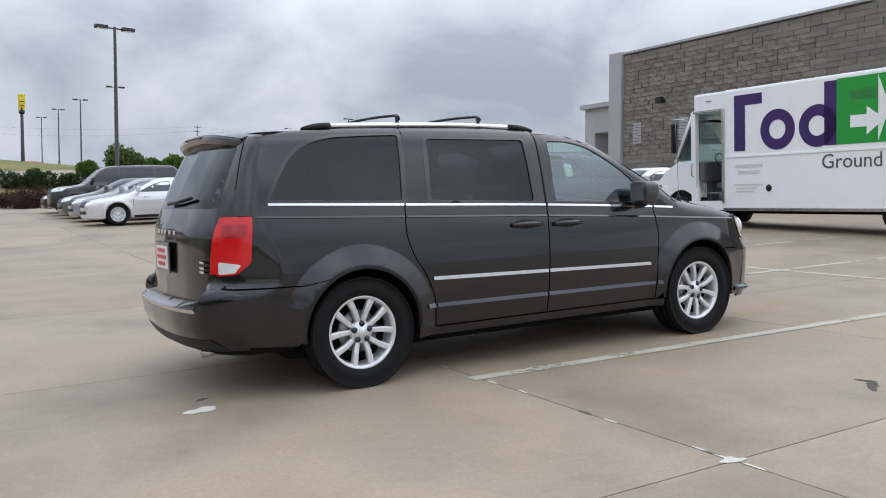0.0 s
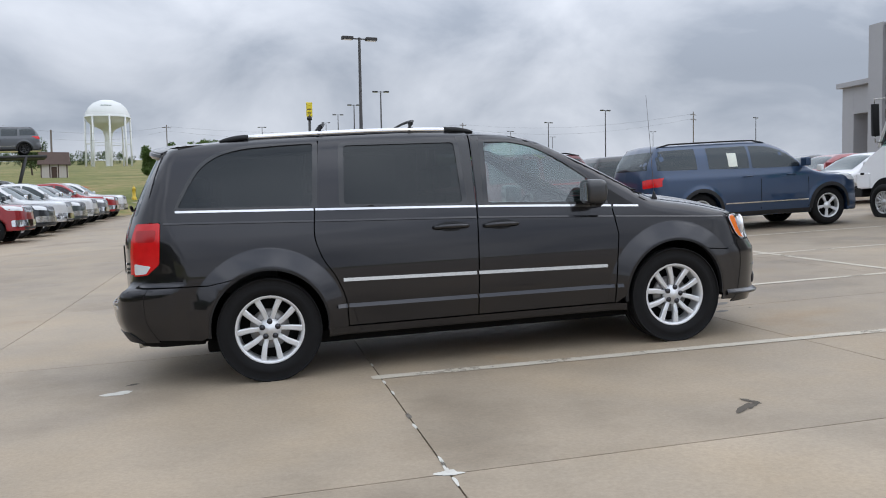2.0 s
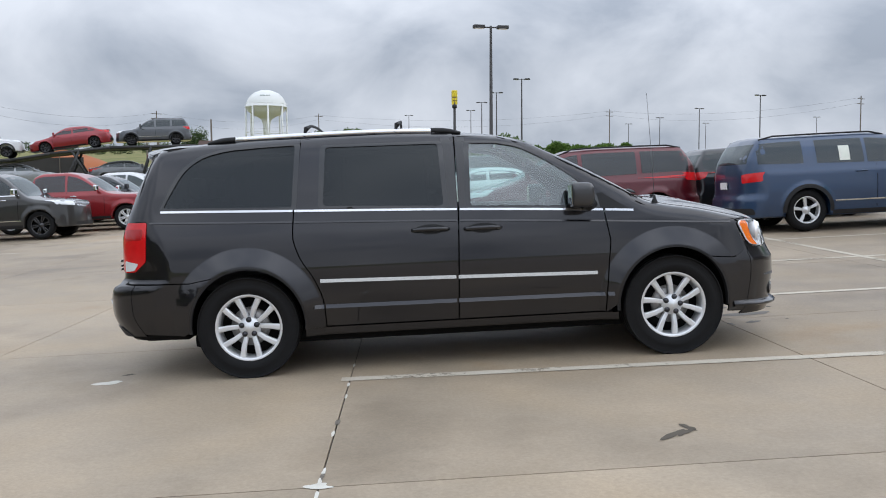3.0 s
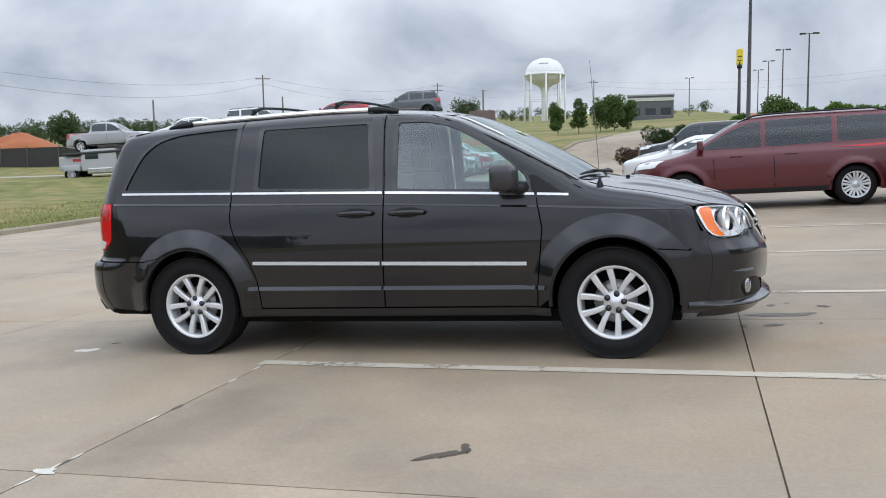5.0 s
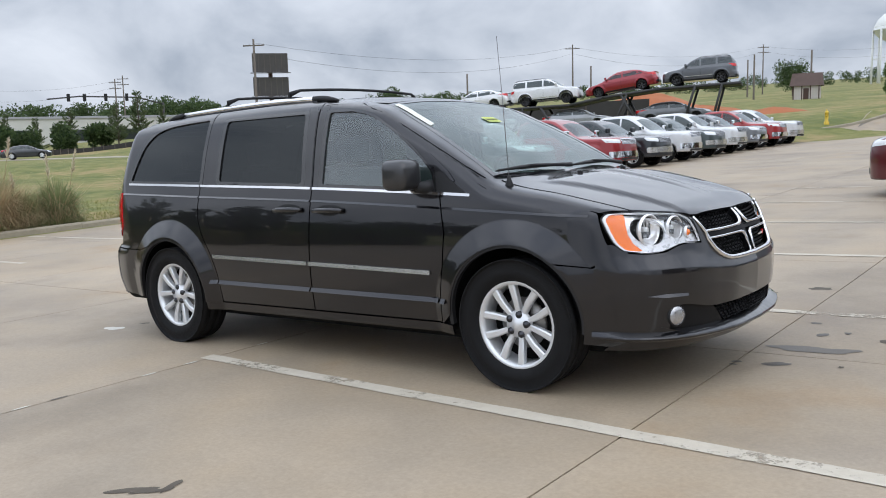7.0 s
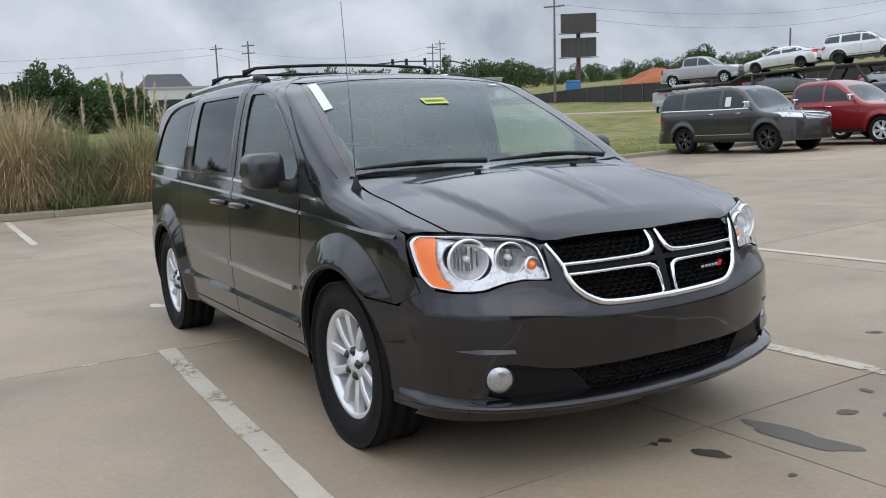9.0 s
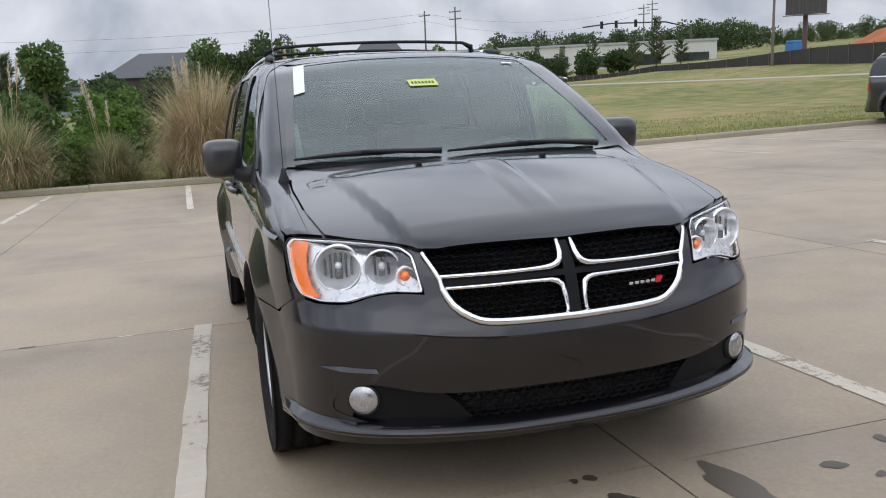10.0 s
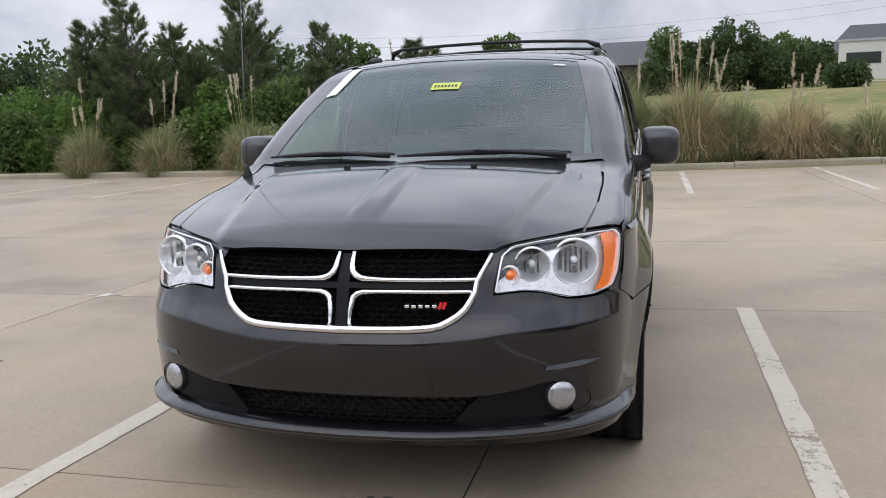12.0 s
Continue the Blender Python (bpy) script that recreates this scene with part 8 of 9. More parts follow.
# ---- plants ----
def leaf_material(name, dark, light, third=None, trans=0.4, rough=0.6):
    """Leaf or blade: colour drawn leaf by leaf, with broad drifts over the plant, and some light passing through."""
    m = bpy.data.materials.new(name)
    nt, N, L, b = nodes_of(m)
    out = nt.nodes["Material Output"]
    g, tc, n = N("ShaderNodeNewGeometry"), N("ShaderNodeTexCoord"), N("ShaderNodeTexNoise")
    n.inputs["Scale"].default_value, n.inputs["Detail"].default_value = 1.3, 3
    L(tc.outputs["Object"], n.inputs["Vector"])
    mx = N("ShaderNodeMath")
    mx.operation = "MULTIPLY_ADD"
    mx.inputs[1].default_value = 0.62
    L(g.outputs["Random Per Island"], mx.inputs[0])
    sc = N("ShaderNodeMath")
    sc.operation = "MULTIPLY_ADD"
    sc.inputs[1].default_value, sc.inputs[2].default_value = 0.8, -0.2
    L(n.outputs["Fac"], sc.inputs[0])
    L(sc.outputs[0], mx.inputs[2])
    r = N("ShaderNodeValToRGB")
    e = r.color_ramp.elements
    e[0].position, e[0].color = 0.15, (*dark, 1)
    e[1].position, e[1].color = 0.85, (*light, 1)
    if third:
        k = e.new(0.97)
        k.color = (*third, 1)
    L(mx.outputs[0], r.inputs[0])
    L(r.outputs[0], b.inputs["Base Color"])
    b.inputs["Roughness"].default_value = rough
    b.inputs["Specular IOR Level"].default_value = 0.3
    t, s = N("ShaderNodeBsdfTranslucent"), N("ShaderNodeMixShader")
    L(r.outputs[0], t.inputs["Color"])
    s.inputs[0].default_value = trans
    L(b.outputs[0], s.inputs[1])
    L(t.outputs[0], s.inputs[2])
    L(s.outputs[0], out.inputs["Surface"])
    return m


NEEDLE = leaf_material("pine_needle", (0.055, 0.085, 0.040), (0.190, 0.230, 0.108), (0.26, 0.22, 0.12), 0.45)
LEAF = leaf_material("broad_leaf", (0.045, 0.085, 0.024), (0.150, 0.225, 0.065), (0.20, 0.25, 0.07))
BRIGHT = leaf_material("bright_leaf", (0.055, 0.110, 0.020), (0.160, 0.260, 0.055))
DEEP = leaf_material("deep_leaf", (0.030, 0.055, 0.022), (0.100, 0.145, 0.050))
HEDGE = leaf_material("hedge_leaf", (0.014, 0.034, 0.010), (0.05, 0.09, 0.025))
RUSSET = leaf_material("russet_leaf", (0.030, 0.016, 0.012), (0.10, 0.05, 0.035))
BLADE = leaf_material("green_blade", (0.15, 0.185, 0.075), (0.34, 0.37, 0.18), (0.46, 0.43, 0.24), 0.45)
STRAW = leaf_material("dry_blade", (0.34, 0.25, 0.14), (0.66, 0.53, 0.33), (0.74, 0.64, 0.45), 0.45)
PLUME = leaf_material("plume_straw", (0.46, 0.39, 0.27), (0.70, 0.63, 0.49), trans=0.35)
TURF = leaf_material("turf_blade", (0.17, 0.19, 0.050), (0.34, 0.32, 0.115), (0.46, 0.37, 0.17))
BARK = M("bark", (0.085, 0.065, 0.050), 0.95, vary=0.35, scale=8, bump=0.6, bump_scale=30)


def fast_mesh(name, V, mat, smooth=False):
    """Quads from an (n, 4, 3) array."""
    V = np.ascontiguousarray(V, dtype=np.float32)
    n = len(V)
    me = bpy.data.meshes.new(name)
    me.vertices.add(n * 4)
    me.vertices.foreach_set("co", V.ravel())
    me.loops.add(n * 4)
    me.loops.foreach_set("vertex_index", np.arange(n * 4, dtype=np.int32))
    me.polygons.add(n)
    me.polygons.foreach_set("loop_start", np.arange(0, n * 4, 4, dtype=np.int32))
    me.materials.append(mat)
    me.update(calc_edges=True)
    return me


def unit(v):
    return v / np.maximum(np.linalg.norm(v, axis=-1, keepdims=True), 1e-6)


def rhombs(P, D, W, length, width):
    """Pointed leaves: base P, direction D, side W."""
    length, width = np.asarray(length)[..., None], np.asarray(width)[..., None]
    mid = P + D * length * 0.45
    return np.stack([P, mid + W * width * 0.5, P + D * length, mid - W * width * 0.5], 1)


def leaf_cloud(rng, blobs, n, size, fill=0.55, flat=1.0):
    c, r = np.array([b[0] for b in blobs], float), np.array([b[1] for b in blobs], float)
    k = rng.choice(len(r), n, p=r ** 2 / (r ** 2).sum())
    u = unit(rng.normal(size=(n, 3)))
    P = c[k] + u * (r[k] * (fill + (1.08 - fill) * rng.random(n) ** 0.5))[:, None] * np.array([1, 1, flat])
    D = unit(u * 0.5 + rng.normal(size=(n, 3)) * 0.7 + np.array([0, 0, 0.1]))
    W = unit(np.cross(D, rng.normal(size=(n, 3))))
    s = size * (0.6 + 0.8 * rng.random(n))
    return rhombs(P, D, W, s, s * 0.62)


def crown_blobs(rng, n, rx, rz, zc, br):
    """Clump centres through an uneven egg."""
    out = []
    for i in range(n):
        u = unit(rng.normal(size=3))
        q = rng.random() ** 0.45
        out.append(((u[0] * rx * q, u[1] * rx * q, zc + u[2] * rz * q), br * (0.6 + 0.75 * rng.random())))
    return out


def limb_bm(a, blobs, r0):
    """Trunk from the ground to a, then one limb to each clump."""
    bm = bmesh.new()
    top = Vector(a)
    mid = Vector((top.x * 0.3, top.y * 0.3 + 0.02 * top.z, top.z * 0.5))
    rod(bm, Vector((0, 0, -0.2)), mid, r0, r0 * 0.8, 8)
    rod(bm, mid, top, r0 * 0.8, r0 * 0.6, 8)
    for c, r in blobs:
        c = Vector(c)
        j = mid.lerp(top, 0.35 + 0.65 * min(1, max(0, (c.z - mid.z) / max(0.01, top.z - mid.z))) * 0.9)
        rod(bm, j, c, r0 * 0.35, r0 * 0.08, 5)
    return bm


def leafy_tree(name, m, H, rx, seed, mat, label, category="tree", n=7000, size=0.11, clumps=22, trunk=0.06, stem=0.3, group=""):
    rng = np.random.default_rng(seed)
    t = empty(name, m, label=label, category=category, group=group)
    zc = H * (1 + stem) / 2
    bl = crown_blobs(rng, clumps, rx * 0.75, H * (1 - stem) * 0.42, zc, rx * 0.36)
    part("trunk", limb_bm((0.05 * H, 0, H * (stem + 0.25)), bl, trunk), BARK, t)
    part("crown", fast_mesh("crown", leaf_cloud(rng, bl, n, size), mat), parent=t)
    return t


def pine(m, H, seed, label, reach=0.36, group="pines behind the kerb"):
    rng = np.random.default_rng(seed)
    t = empty("pine_tree", m, label=label, category="tree", group=group)
    bm = bmesh.new()
    lean = rng.normal(size=2) * 0.02 * H
    axis = lambda z: Vector((lean[0] * (z / H) ** 2, lean[1] * (z / H) ** 2, z))
    for i in range(6):
        rod(bm, axis(H * i / 6) - Vector((0, 0, 0.2 if i == 0 else 0)), axis(H * (i + 1) / 6), 0.018 * H * (1 - i / 6.6), 0.018 * H * (1 - (i + 1) / 6.6), 8)
    P, D = [], []
    z = 0.10 * H
    while z < 0.97 * H:
        f = z / H
        for k in range(int(rng.integers(4, 7))):
            a = rng.random() * 2 * math.pi
            ln = reach * H * (1 - f) ** 0.75 * (0.30 + 0.95 * rng.random()) + 0.10
            up = 0.15 + 0.75 * f + 0.25 * rng.random()
            d = unit(np.array([math.cos(a), math.sin(a), up]))
            base = np.array(axis(z))
            tip = base + d * ln + np.array([0, 0, 0.12 * ln])
            rod(bm, Vector(base), Vector(tip), 0.0055 * H * (1 - f) + 0.006, 0.004, 4)
            nt_ = max(3, int(ln * 9))
            for j in range(nt_):
                q = 0.30 + 0.70 * (j + rng.random()) / nt_
                side = unit(np.cross(d, [0, 0, 1])) * (1 if j % 2 else -1)
                tw = unit(d + side * (0.5 + 0.7 * rng.random()) * (q < 0.93) + np.array([0, 0, 0.35 * rng.random()]))
                tl = (0.10 + 0.22 * rng.random()) * (1.15 - 0.5 * q)
                p0 = base + (tip - base) * q
                P += [p0 + tw * tl * w for w in (0.35, 0.75, 1.0)]
                D += [tw] * 3
        z += H * (0.045 + 0.02 * rng.random())
    top = np.array(axis(H * 0.97))
    P += [top] * 4
    D += [np.array([0, 0, 1.0])] * 4
    P, D = np.repeat(np.array(P), 13, 0), np.repeat(np.array(D), 13, 0)
    n = len(P)
    d = unit(D * 0.75 + rng.normal(size=(n, 3)) * 0.36 + np.array([0, 0, 0.30]))
    W = unit(np.cross(d, rng.normal(size=(n, 3))))
    part("trunk", bm, BARK, t)
    part("needles", fast_mesh("needles", rhombs(P, d, W, 0.15 + 0.12 * rng.random(n), np.full(n, 0.018)), NEEDLE), parent=t)
    return t


def arching(rng, n, r0, h, spread, width, segs=4, hvar=0.35):
    """Blades rising from a disc and falling outwards, as strips of quads."""
    a, q = rng.random(n) * 2 * math.pi, rng.random(n) ** 0.6
    base = np.stack([r0 * q * np.cos(a), r0 * q * np.sin(a), np.zeros(n)], 1)
    a2 = a + rng.normal(size=n) * 0.5
    out = np.stack([np.cos(a2), np.sin(a2), np.zeros(n)], 1)
    side = np.stack([-np.sin(a2), np.cos(a2), np.zeros(n)], 1)
    hh = h * (1 - hvar * rng.random(n))
    sp = spread * (0.10 + 0.90 * q) * (0.35 + 0.9 * rng.random(n))
    wob = rng.normal(size=(n, 1)) * 0.10 * h
    drop = (0.15 + 0.85 * rng.random(n)) * q ** 0.7 * 0.95
    w = width * (0.6 + 0.8 * rng.random(n))
    pts = []
    for i in range(segs + 1):
        s = i / segs
        zz = hh * (s - drop * s ** 3)
        pts.append((base + out * (sp * s ** 1.8)[:, None] + np.array([0, 0, 1.0]) * zz[:, None] + side * wob * s ** 2, side * (w * (1 - s) ** 0.6 * 0.5)[:, None]))
    V = [np.stack([p0 - s0, p0 + s0, p1 + s1, p1 - s1], 1) for (p0, s0), (p1, s1) in zip(pts[:-1], pts[1:])]
    return np.concatenate(V)


def plume(rng, base, tip, length):
    """A feathery head on the last stretch of a stalk."""
    n = 90
    ax = unit(np.array(tip) - np.array(base))
    q = rng.random(n)
    P = np.array(tip) - ax * length * (1 - q)[:, None]
    D = unit(ax * 1.1 + rng.normal(size=(n, 3)) * 0.34)
    W = unit(np.cross(D, rng.normal(size=(n, 3))))
    return rhombs(P, D, W, 0.12 * (1.1 - q * 0.6) + 0.03, np.full(n, 0.015))


def pampas(m, w, h, seed, label, blades=900, dry=700, plumes=6, plume_h=1.0, group="pampas clumps along the kerb"):
    rng = np.random.default_rng(seed)
    t = empty("pampas_grass", m, label=label, category="grass clump", group=group)
    part("blades", fast_mesh("blades", arching(rng, blades, w * 0.22, h, w * 0.55, 0.022), BLADE), parent=t)
    part("dry_blades", fast_mesh("dry_blades", arching(rng, dry, w * 0.25, h * 0.98, w * 0.74, 0.020, hvar=0.5), STRAW), parent=t)
    part("skirt_blades", fast_mesh("skirt_blades", arching(rng, int(dry * 0.7), w * 0.45, h * 0.56, w * 0.42, 0.020, hvar=0.6), STRAW), parent=t)
    part("green_skirt", fast_mesh("green_skirt", arching(rng, int(blades * 0.6), w * 0.48, h * 0.42, w * 0.40, 0.022, hvar=0.6), BLADE), parent=t)
    for i in range(plumes):
        a, q = rng.random() * 2 * math.pi, rng.random() * 0.9
        b = np.array([w * 0.15 * math.cos(a), w * 0.15 * math.sin(a), 0.2])
        hh = h * plume_h * (0.60 + 0.34 * rng.random())
        tip = b + np.array([math.cos(a) * q * w * 0.42, math.sin(a) * q * w * 0.42, hh])
        st = part("stalk", plain(*tube([Vector(b), Vector((b + tip) / 2 - [0.02 * math.cos(a), 0, 0]), Vector(tip)], 0.006, 4), "stalk", STRAW), parent=t)
        part("plume", fast_mesh("plume", plume(rng, b, tip, (0.30 + 0.22 * rng.random()) * (1.7 if h > 2 else 1.25)), PLUME), parent=st)
    return t


# pampas clumps behind the kerb
pampas(upright(-16.5, -0.70), 2.0, 3.3, 1, "large straw pampas clump with tall plumes", 900, 4800, 26, 0.88)
pampas(upright(-16.3, 0.35), 1.7, 2.5, 2, "green pampas clump leaning against a dry one", 3400, 500, 5, 1.0)
pampas(upright(-16.7, 2.95), 1.4, 2.0, 3, "green pampas clump between two dry ones", 2200, 500, 3, 1.3)
pampas(upright(-16.4, 4.25), 1.7, 1.9, 4, "domed dry straw pampas clump beside the kerb", 900, 3400, 4, 1.35)
for i, (x, y, w, h, d, n, ph) in enumerate(((-16.2, 5.0, 0.8, 0.9, 500, 1, 1.4), (-16.4, 5.9, 1.2, 1.15, 700, 2, 1.4), (-16.3, 8.3, 1.2, 1.3, 1400, 1, 1.1), (-16.2, -5.0, 1.9, 1.75, 1300, 5, 1.5), (-15.9, -9.5, 1.5, 1.35, 900, 5, 1.5), (-15.8, -7.4, 1.5, 1.35, 800, 3, 1.3), (-15.6, -12.0, 1.3, 1.25, 900, 4, 1.7), (-15.4, -14.2, 1.2, 1.3, 700, 5, 1.6), (-16.6, 1.85, 1.9, 2.0, 2900, 8, 1.25), (-17.3, -2.9, 1.3, 1.2, 500, 4, 1.6), (-15.5, 20.5, 0.6, 0.5, 400, 1, 1.0))):
    pampas(upright(x, y), w, h * 1.32, 20 + i, "pampas clump with green and dry blades and pale plumes", 1700, int(d * 0.7) + 150, n, ph)

# pines and bushes behind them
for i, (x, y, H, rch) in enumerate(((-20.4, -11.6, 5.2, 0.40), (-22.6, -12.6, 4.5, 0.38), (-24.5, -14.2, 4.6, 0.36), (-21.5, -9.4, 4.2, 0.34), (-17.6, -13.9, 4.9, 0.30), (-18.4, -15.0, 4.5, 0.34), (-17.9, -15.7, 4.3, 0.32), (-19.2, -13.4, 4.2, 0.36), (-22.5, -6.6, 3.6, 0.26), (-22.2, -6.0, 3.3, 0.24), (-19.4, -8.8, 2.9, 0.36), (-18.6, -12.4, 3.2, 0.40))):
    pine(upright(x, y, i * 70), H, 40 + i, "young dark green pine with open branches", rch)
for i, (x, y, H, rx, mt, nm) in enumerate(((-22.7, -8.8, 4.2, 0.85, 1, "young_tree"), (-21.4, -3.0, 2.5, 1.15, 2, "shrub"), (-19.2, -2.7, 1.9, 1.1, 2, "shrub"), (-23.2, -1.2, 2.0, 1.1, 1, "shrub"), (-18.9, -9.9, 2.4, 1.3, 1, "shrub"), (-18.2, -7.2, 2.0, 1.1, 1, "shrub"), (-17.9, -11.8, 2.3, 1.2, 2, "shrub"), (-17.3, -15.2, 2.0, 1.2, 2, "shrub"), (-18.8, -5.2, 2.3, 1.1, 1, "shrub"), (-24.8, -3.4, 2.4, 1.3, 3, "shrub"), (-31.0, -1.0, 3.0, 1.8, 3, "shrub"), (-21.0, -17.6, 3.0, 1.7, 1, "shrub"), (-24.0, -20.0, 3.6, 2.2, 1, "shrub"), (-20.0, -19.4, 2.8, 1.6, 2, "shrub"), (-22.0, -16.4, 2.6, 1.5, 1, "shrub"), (-24.0, -6.6, 2.8, 1.5, 1, "shrub"), (-19.4, -13.2, 2.7, 1.3, 3, "shrub"), (-29.0, -12.5, 3.2, 1.9, 3, "shrub"), (-16.9, -17.9, 1.9, 1.1, 1, "shrub"), (-17.0, -20.6, 2.4, 1.4, 2, "shrub"))):
    leafy_tree(nm, upright(x, y, i * 50), H, rx, 70 + i, (None, LEAF, BRIGHT, DEEP)[mt], ("", "leafy mid-green bush in rough growth", "fresh bright green bush among the pines", "dense dark green bush at the field's edge")[mt] if nm == "shrub" else "slender green sapling among the pines", "shrub" if nm == "shrub" else "tree", n=int(5200 * rx), size=0.13, clumps=20, trunk=0.035, stem=0.05 if nm == "shrub" else 0.3, group="bushes behind the kerb" if nm == "shrub" else "")

for i in range(17):
    y = -21.5 + 1.12 * i
    x = -17.0 - 0.9 * abs(math.sin(i * 2.3))
    leafy_tree("low_shrub", upright(x, y, i * 47), 0.9 + 0.5 * abs(math.sin(i * 1.7)), 0.75 + 0.25 * abs(math.cos(i * 3.1)), 400 + i, (LEAF, BRIGHT, BLADE)[i % 3], "low green undergrowth bush beside the kerb", "shrub", n=2600, size=0.11, clumps=12, trunk=0.02, stem=0.0, group="undergrowth behind the kerb")

# rough grass: blades along the kerb, tufts over the field
def tufts(name, n, xs, ys, h, w, seed, label, dens=None):
    rng = np.random.default_rng(seed)
    y = ys[0] + (ys[1] - ys[0]) * rng.random(n)
    x = KERB_X(y) - 0.22 - xs * rng.random(n) ** 1.5
    z = lot_h(x, y)
    P = np.stack([x, y, z - 0.02], 1)
    D = unit(np.stack([rng.normal(size=n) * 0.35, rng.normal(size=n) * 0.35, np.ones(n)], 1))
    W = unit(np.cross(D, rng.normal(size=(n, 3))))
    s = h * (0.4 + 0.9 * rng.random(n)) * (1 + 0.035 * (KERB_X(y) - x))
    V = rhombs(P, D, W, s, w * (1 + 0.05 * (KERB_X(y) - x)))
    ob = part(name, fast_mesh(name, V, TURF), m=GRADE.copy())
    return tagged(ob, label, "grass", kind="stuff")


tufts("kerb_grass", 42000, 3.5, (-22.0, 44.0), 0.13, 0.016, 5, "rough olive grass blades along the kerb")
tufts("field_grass", 60000, 9.0, (-24.0, 45.0), 0.085, 0.022, 6, "rough yellow-green grass over the open field")

# planting by the far edge of the car park
for i, (x, y, H, rx) in enumerate(((-12.1, 86.7, 3.7, 1.0), (-10.0, 88.2, 3.8, 0.95), (-7.7, 89.5, 4.2, 1.4), (-6.3, 90.0, 4.4, 1.4), (-5.0, 91.0, 3.6, 1.1))):
    leafy_tree("young_tree", upright(x, y, i * 80), H, rx, 120 + i, LEAF, "young leafy tree with light green leaves", "tree", n=4200, size=0.20, clumps=20, trunk=0.05, stem=0.06, group="young trees by the drive")
for i, (x, y, rx, H) in enumerate(((-0.1, 41.6, 1.15, 0.75), (0.9, 43.0, 1.2, 0.8), (-1.2, 43.3, 1.0, 0.7))):
    leafy_tree("planter_bush", upright(x, y, i * 60), H, rx, 140 + i, RUSSET, "low russet bush in the car park planter", "shrub", n=3000, size=0.10, clumps=14, trunk=0.02, stem=0.02, group="planter bushes")
rng = np.random.default_rng(9)
for i in range(9):
    u = i / 8
    x, y = 0.5 + 22.0 * u, 53.6 + 3.6 * u
    bl = [((rng.uniform(-1.4, 1.4), rng.uniform(-0.45, 0.45), 0.35 + 0.55 * rng.random()), 0.48) for k in range(16)]
    hg = empty("hedge", upright(x, y, 9), label="clipped dark green hedge along the car park", category="hedge", group="hedges")
    part("stems", limb_bm((0, 0, 0.4), bl, 0.03), BARK, hg)
    part("foliage", fast_mesh("foliage", leaf_cloud(rng, bl, 5200, 0.13), HEDGE), parent=hg)
for i, (x, y, H, rx) in enumerate(((8.4, 62.5, 2.0, 1.5), (5.6, 61.0, 0.9, 0.8), (10.6, 63.5, 1.0, 0.9), (12.6, 64.0, 1.2, 1.1), (14.8, 65.0, 1.0, 1.0), (17.0, 66.0, 1.1, 1.1), (19.0, 67.0, 1.0, 1.0))):
    leafy_tree("ornamental_tree", upright(x, y, i * 40), H, rx, 160 + i, LEAF if i == 0 else BRIGHT, "round leafy tree behind the hedge", "tree", n=6000, size=0.20, clumps=22, trunk=0.05, stem=0.15, group="trees behind the hedge")

# trees across the field
for i, (x, y, H, rx, kind) in enumerate(((-104, 2.6, 8.2, 2.6, 0), (-106, 8.8, 9.2, 3.2, 0), (-107, 13.4, 7.0, 3.0, 0), (-108, 16.8, 6.4, 3.0, 0), (-108, 19.8, 6.2, 2.6, 0), (-110, 30.6, 4.6, 1.3, 0), (-112, 35.0, 6.2, 2.4, 0), (-106, 5.8, 6.6, 3.0, 0), (-105, 11.2, 7.8, 2.6, 0), (-54.3, -9.2, 6.2, 1.5, 0), (-104, -9.0, 4.4, 2.4, 0), (-102, -16.0, 4.6, 2.6, 0), (-98, -24.0, 5.2, 2.8, 0), (-100, -44.0, 7.0, 4.0, 0), (-36, 139.6, 6.0, 3.0, 0), (-104, 38.0, 5.5, 2.4, 0), (-92, 105.0, 5.0, 3.0, 0))):
    leafy_tree("field_tree", upright(x, y, i * 37), H, rx, 200 + i, DEEP if i % 3 else LEAF, "dark green tree beyond the open field", "tree", n=3800, size=0.42 if x < -60 else 0.28, clumps=24, trunk=0.16, stem=0.02 if i < 9 else (0.12 if i != 9 else 0.45), group="trees across the field")
for i, (x, y, H, rx) in enumerate(((-102, 5.0, 4.2, 2.8), (-103, 9.6, 4.6, 3.0), (-103, 14.6, 4.4, 2.8), (-104, 18.2, 4.0, 2.6), (-101, 0.8, 3.6, 2.6), (-88, 19.6, 2.8, 2.2), (-101, 37.5, 3.0, 2.0), (-103, 40.8, 3.4, 2.2), (-104, 44.6, 3.8, 2.4), (-105, 49.0, 3.2, 2.4), (-104, 53.4, 3.6, 2.2), (-103, 58.0, 2.8, 2.0))):
    leafy_tree("field_bush", upright(x, y, i * 53), H, rx, 240 + i, DEEP, "dense dark green bush at the wood's edge", "shrub", n=3600, size=0.40, clumps=20, trunk=0.06, stem=0.0, group="bushes across the field")
far_pine = [pine(upright(-105.2, 46.7), 5.2, 300, "dark pine standing before the warehouse", 0.30, "pines across the field")]
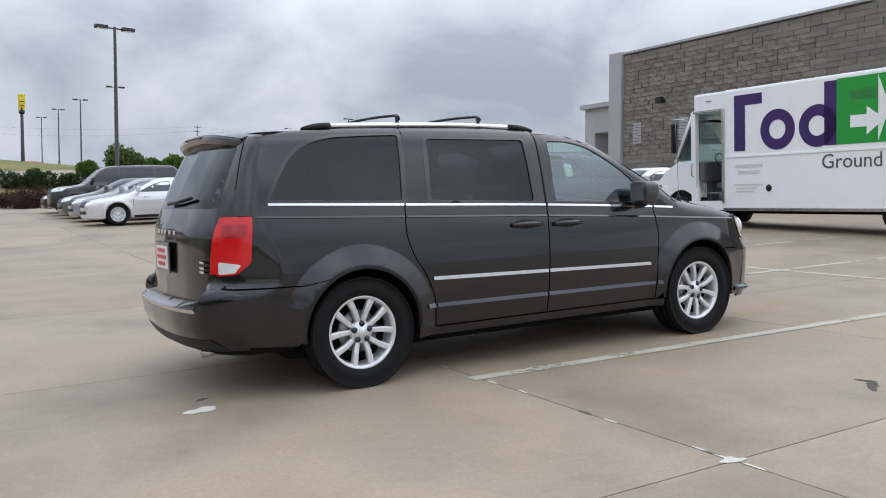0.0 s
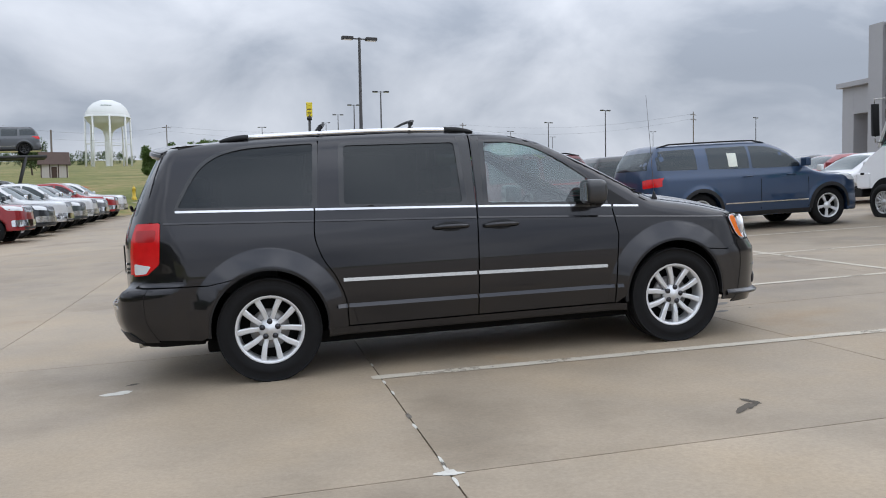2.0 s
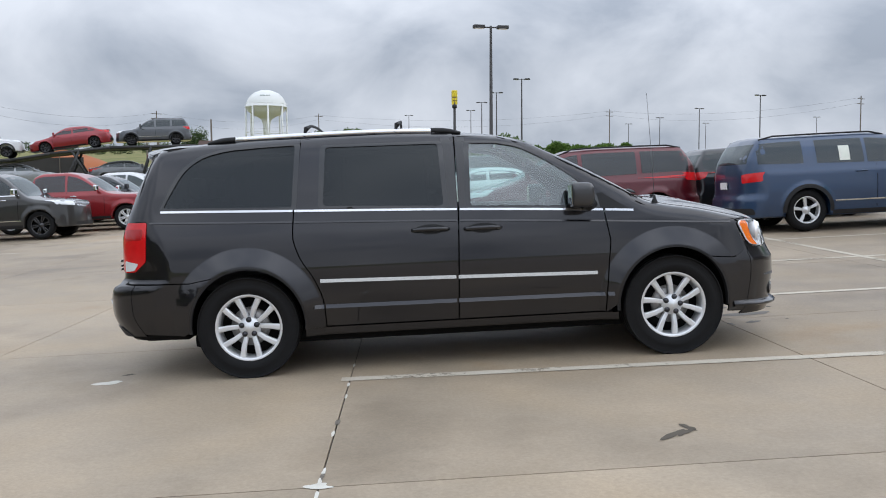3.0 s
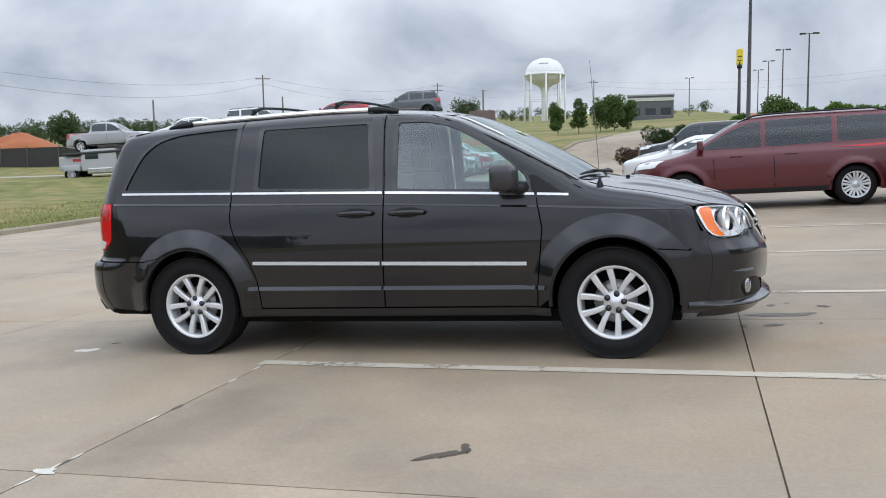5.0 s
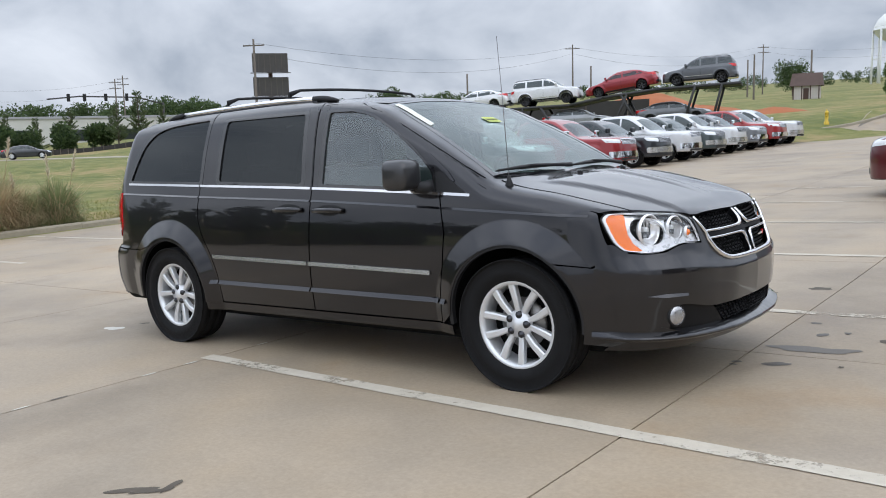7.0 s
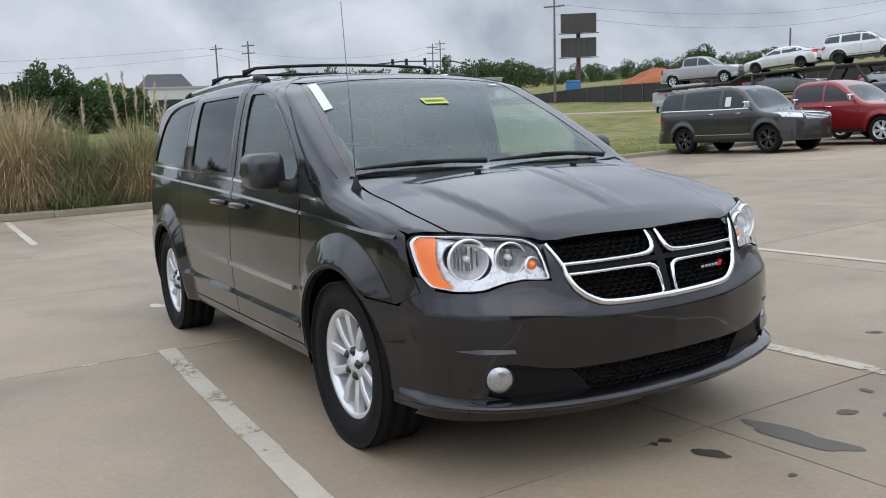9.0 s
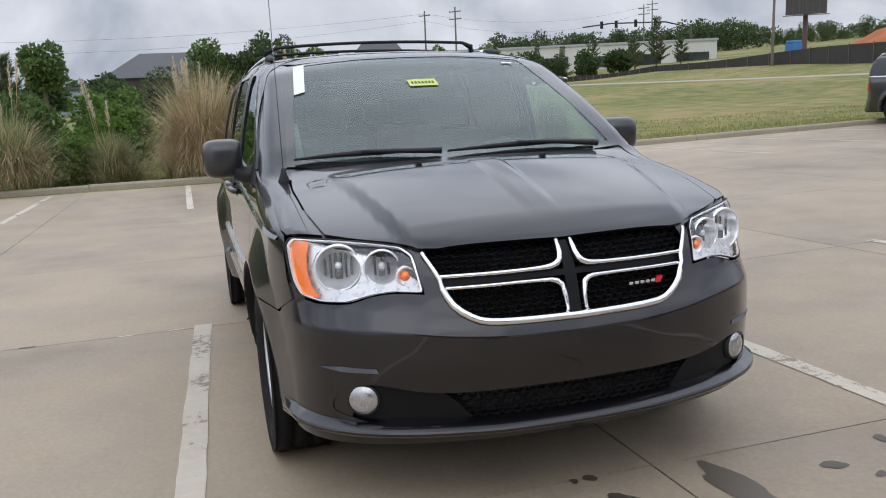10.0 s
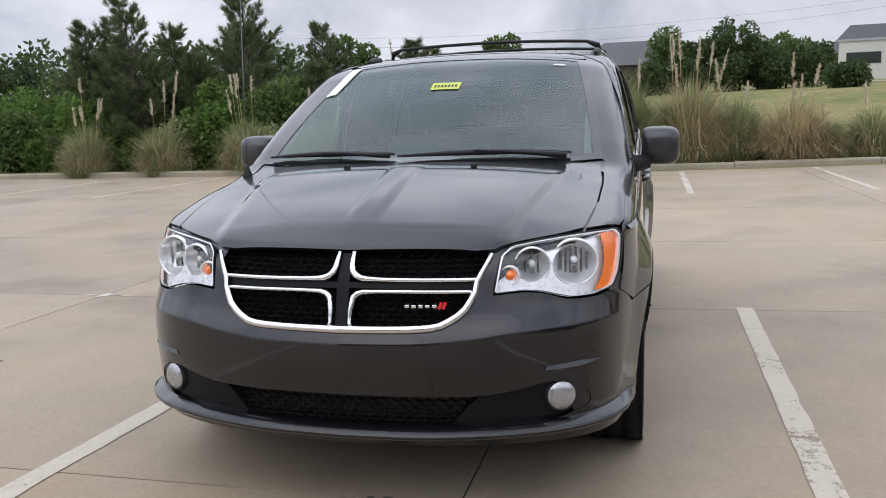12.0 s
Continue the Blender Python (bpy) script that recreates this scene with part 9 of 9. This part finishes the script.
for i, (x, y, s) in enumerate(((-104.5, 42.5, 0.8), (-106.6, 51.0, 0.9), (-106.6, 55.6, 1.05), (-104.0, 60.0, 0.75), (-102.6, 63.6, 1.3), (-101.0, 66.5, 0.9), (-98.6, 57.9, 1.0), (-99.0, 35.0, 0.8))):
    copy_thing(far_pine[0], upright(x, y, i * 63) @ Matrix.Scale(s, 4))


def woods(name, arcs, n, size, seed, label):
    """Far tree line: one uneven mass of crowns."""
    rng = np.random.default_rng(seed)
    V = []
    for a0, a1, d, h, k in arcs:
        for i in range(k):
            a = radians(a0 + (a1 - a0) * (i + rng.random()) / k)
            dd = d * (0.92 + 0.16 * rng.random())
            x, y = 5 + dd * math.cos(a), dd * math.sin(a)
            g = upright(x, y).translation
            hh = h * (0.6 + 0.6 * rng.random())
            bl = [((g.x + rng.normal() * hh * 0.22, g.y + rng.normal() * hh * 0.22, g.z + hh * (0.15 + 0.7 * rng.random())), hh * 0.22) for q in range(7)]
            V.append(leaf_cloud(rng, bl, n, size * hh * 0.075))
    return tagged(part(name, fast_mesh(name, np.concatenate(V), DEEP)), label, "woods", kind="stuff")


woods("far_woods", ((98, 130, 420, 6, 60), (126, 143, 330, 6, 80), (143, 160, 300, 10, 70), (158, 182, 190, 5, 54), (180, 206, 130, 4, 50), (204, 240, 90, 7, 46), (60, 98, 430, 5, 50)), 800, 1.0, 77, "distant dark green woods along the horizon")

# street across the field
STREET = M("street_tan", (0.34, 0.30, 0.24), 0.9, vary=0.12, scale=2, bump=0.2)
sv, sf = [], []
for i, (x, y) in enumerate(curve_pts([(-150, 26), (-112, 34), (-84, 37), (-62, 40), (-44, 44), (-30, 52)], 50)):
    for o in (-1.6, 1.6):
        yy = y + o * 1.0
        sv.append(GRADE @ Vector((x, yy, float(lot_h(x, yy)) + 0.06)))
        sv.append(GRADE @ Vector((x, yy, float(lot_h(x, yy)) - 0.30)))
for i in range(49):
    a = i * 4
    sf += [(a, a + 2, a + 6, a + 4), (a + 2, a + 3, a + 7, a + 6), (a + 1, a, a + 4, a + 5)]
tagged(part("road_far", plain(sv, sf, "road_far", STREET, smooth=False)), "narrow pale road across the field", "road", kind="structure")
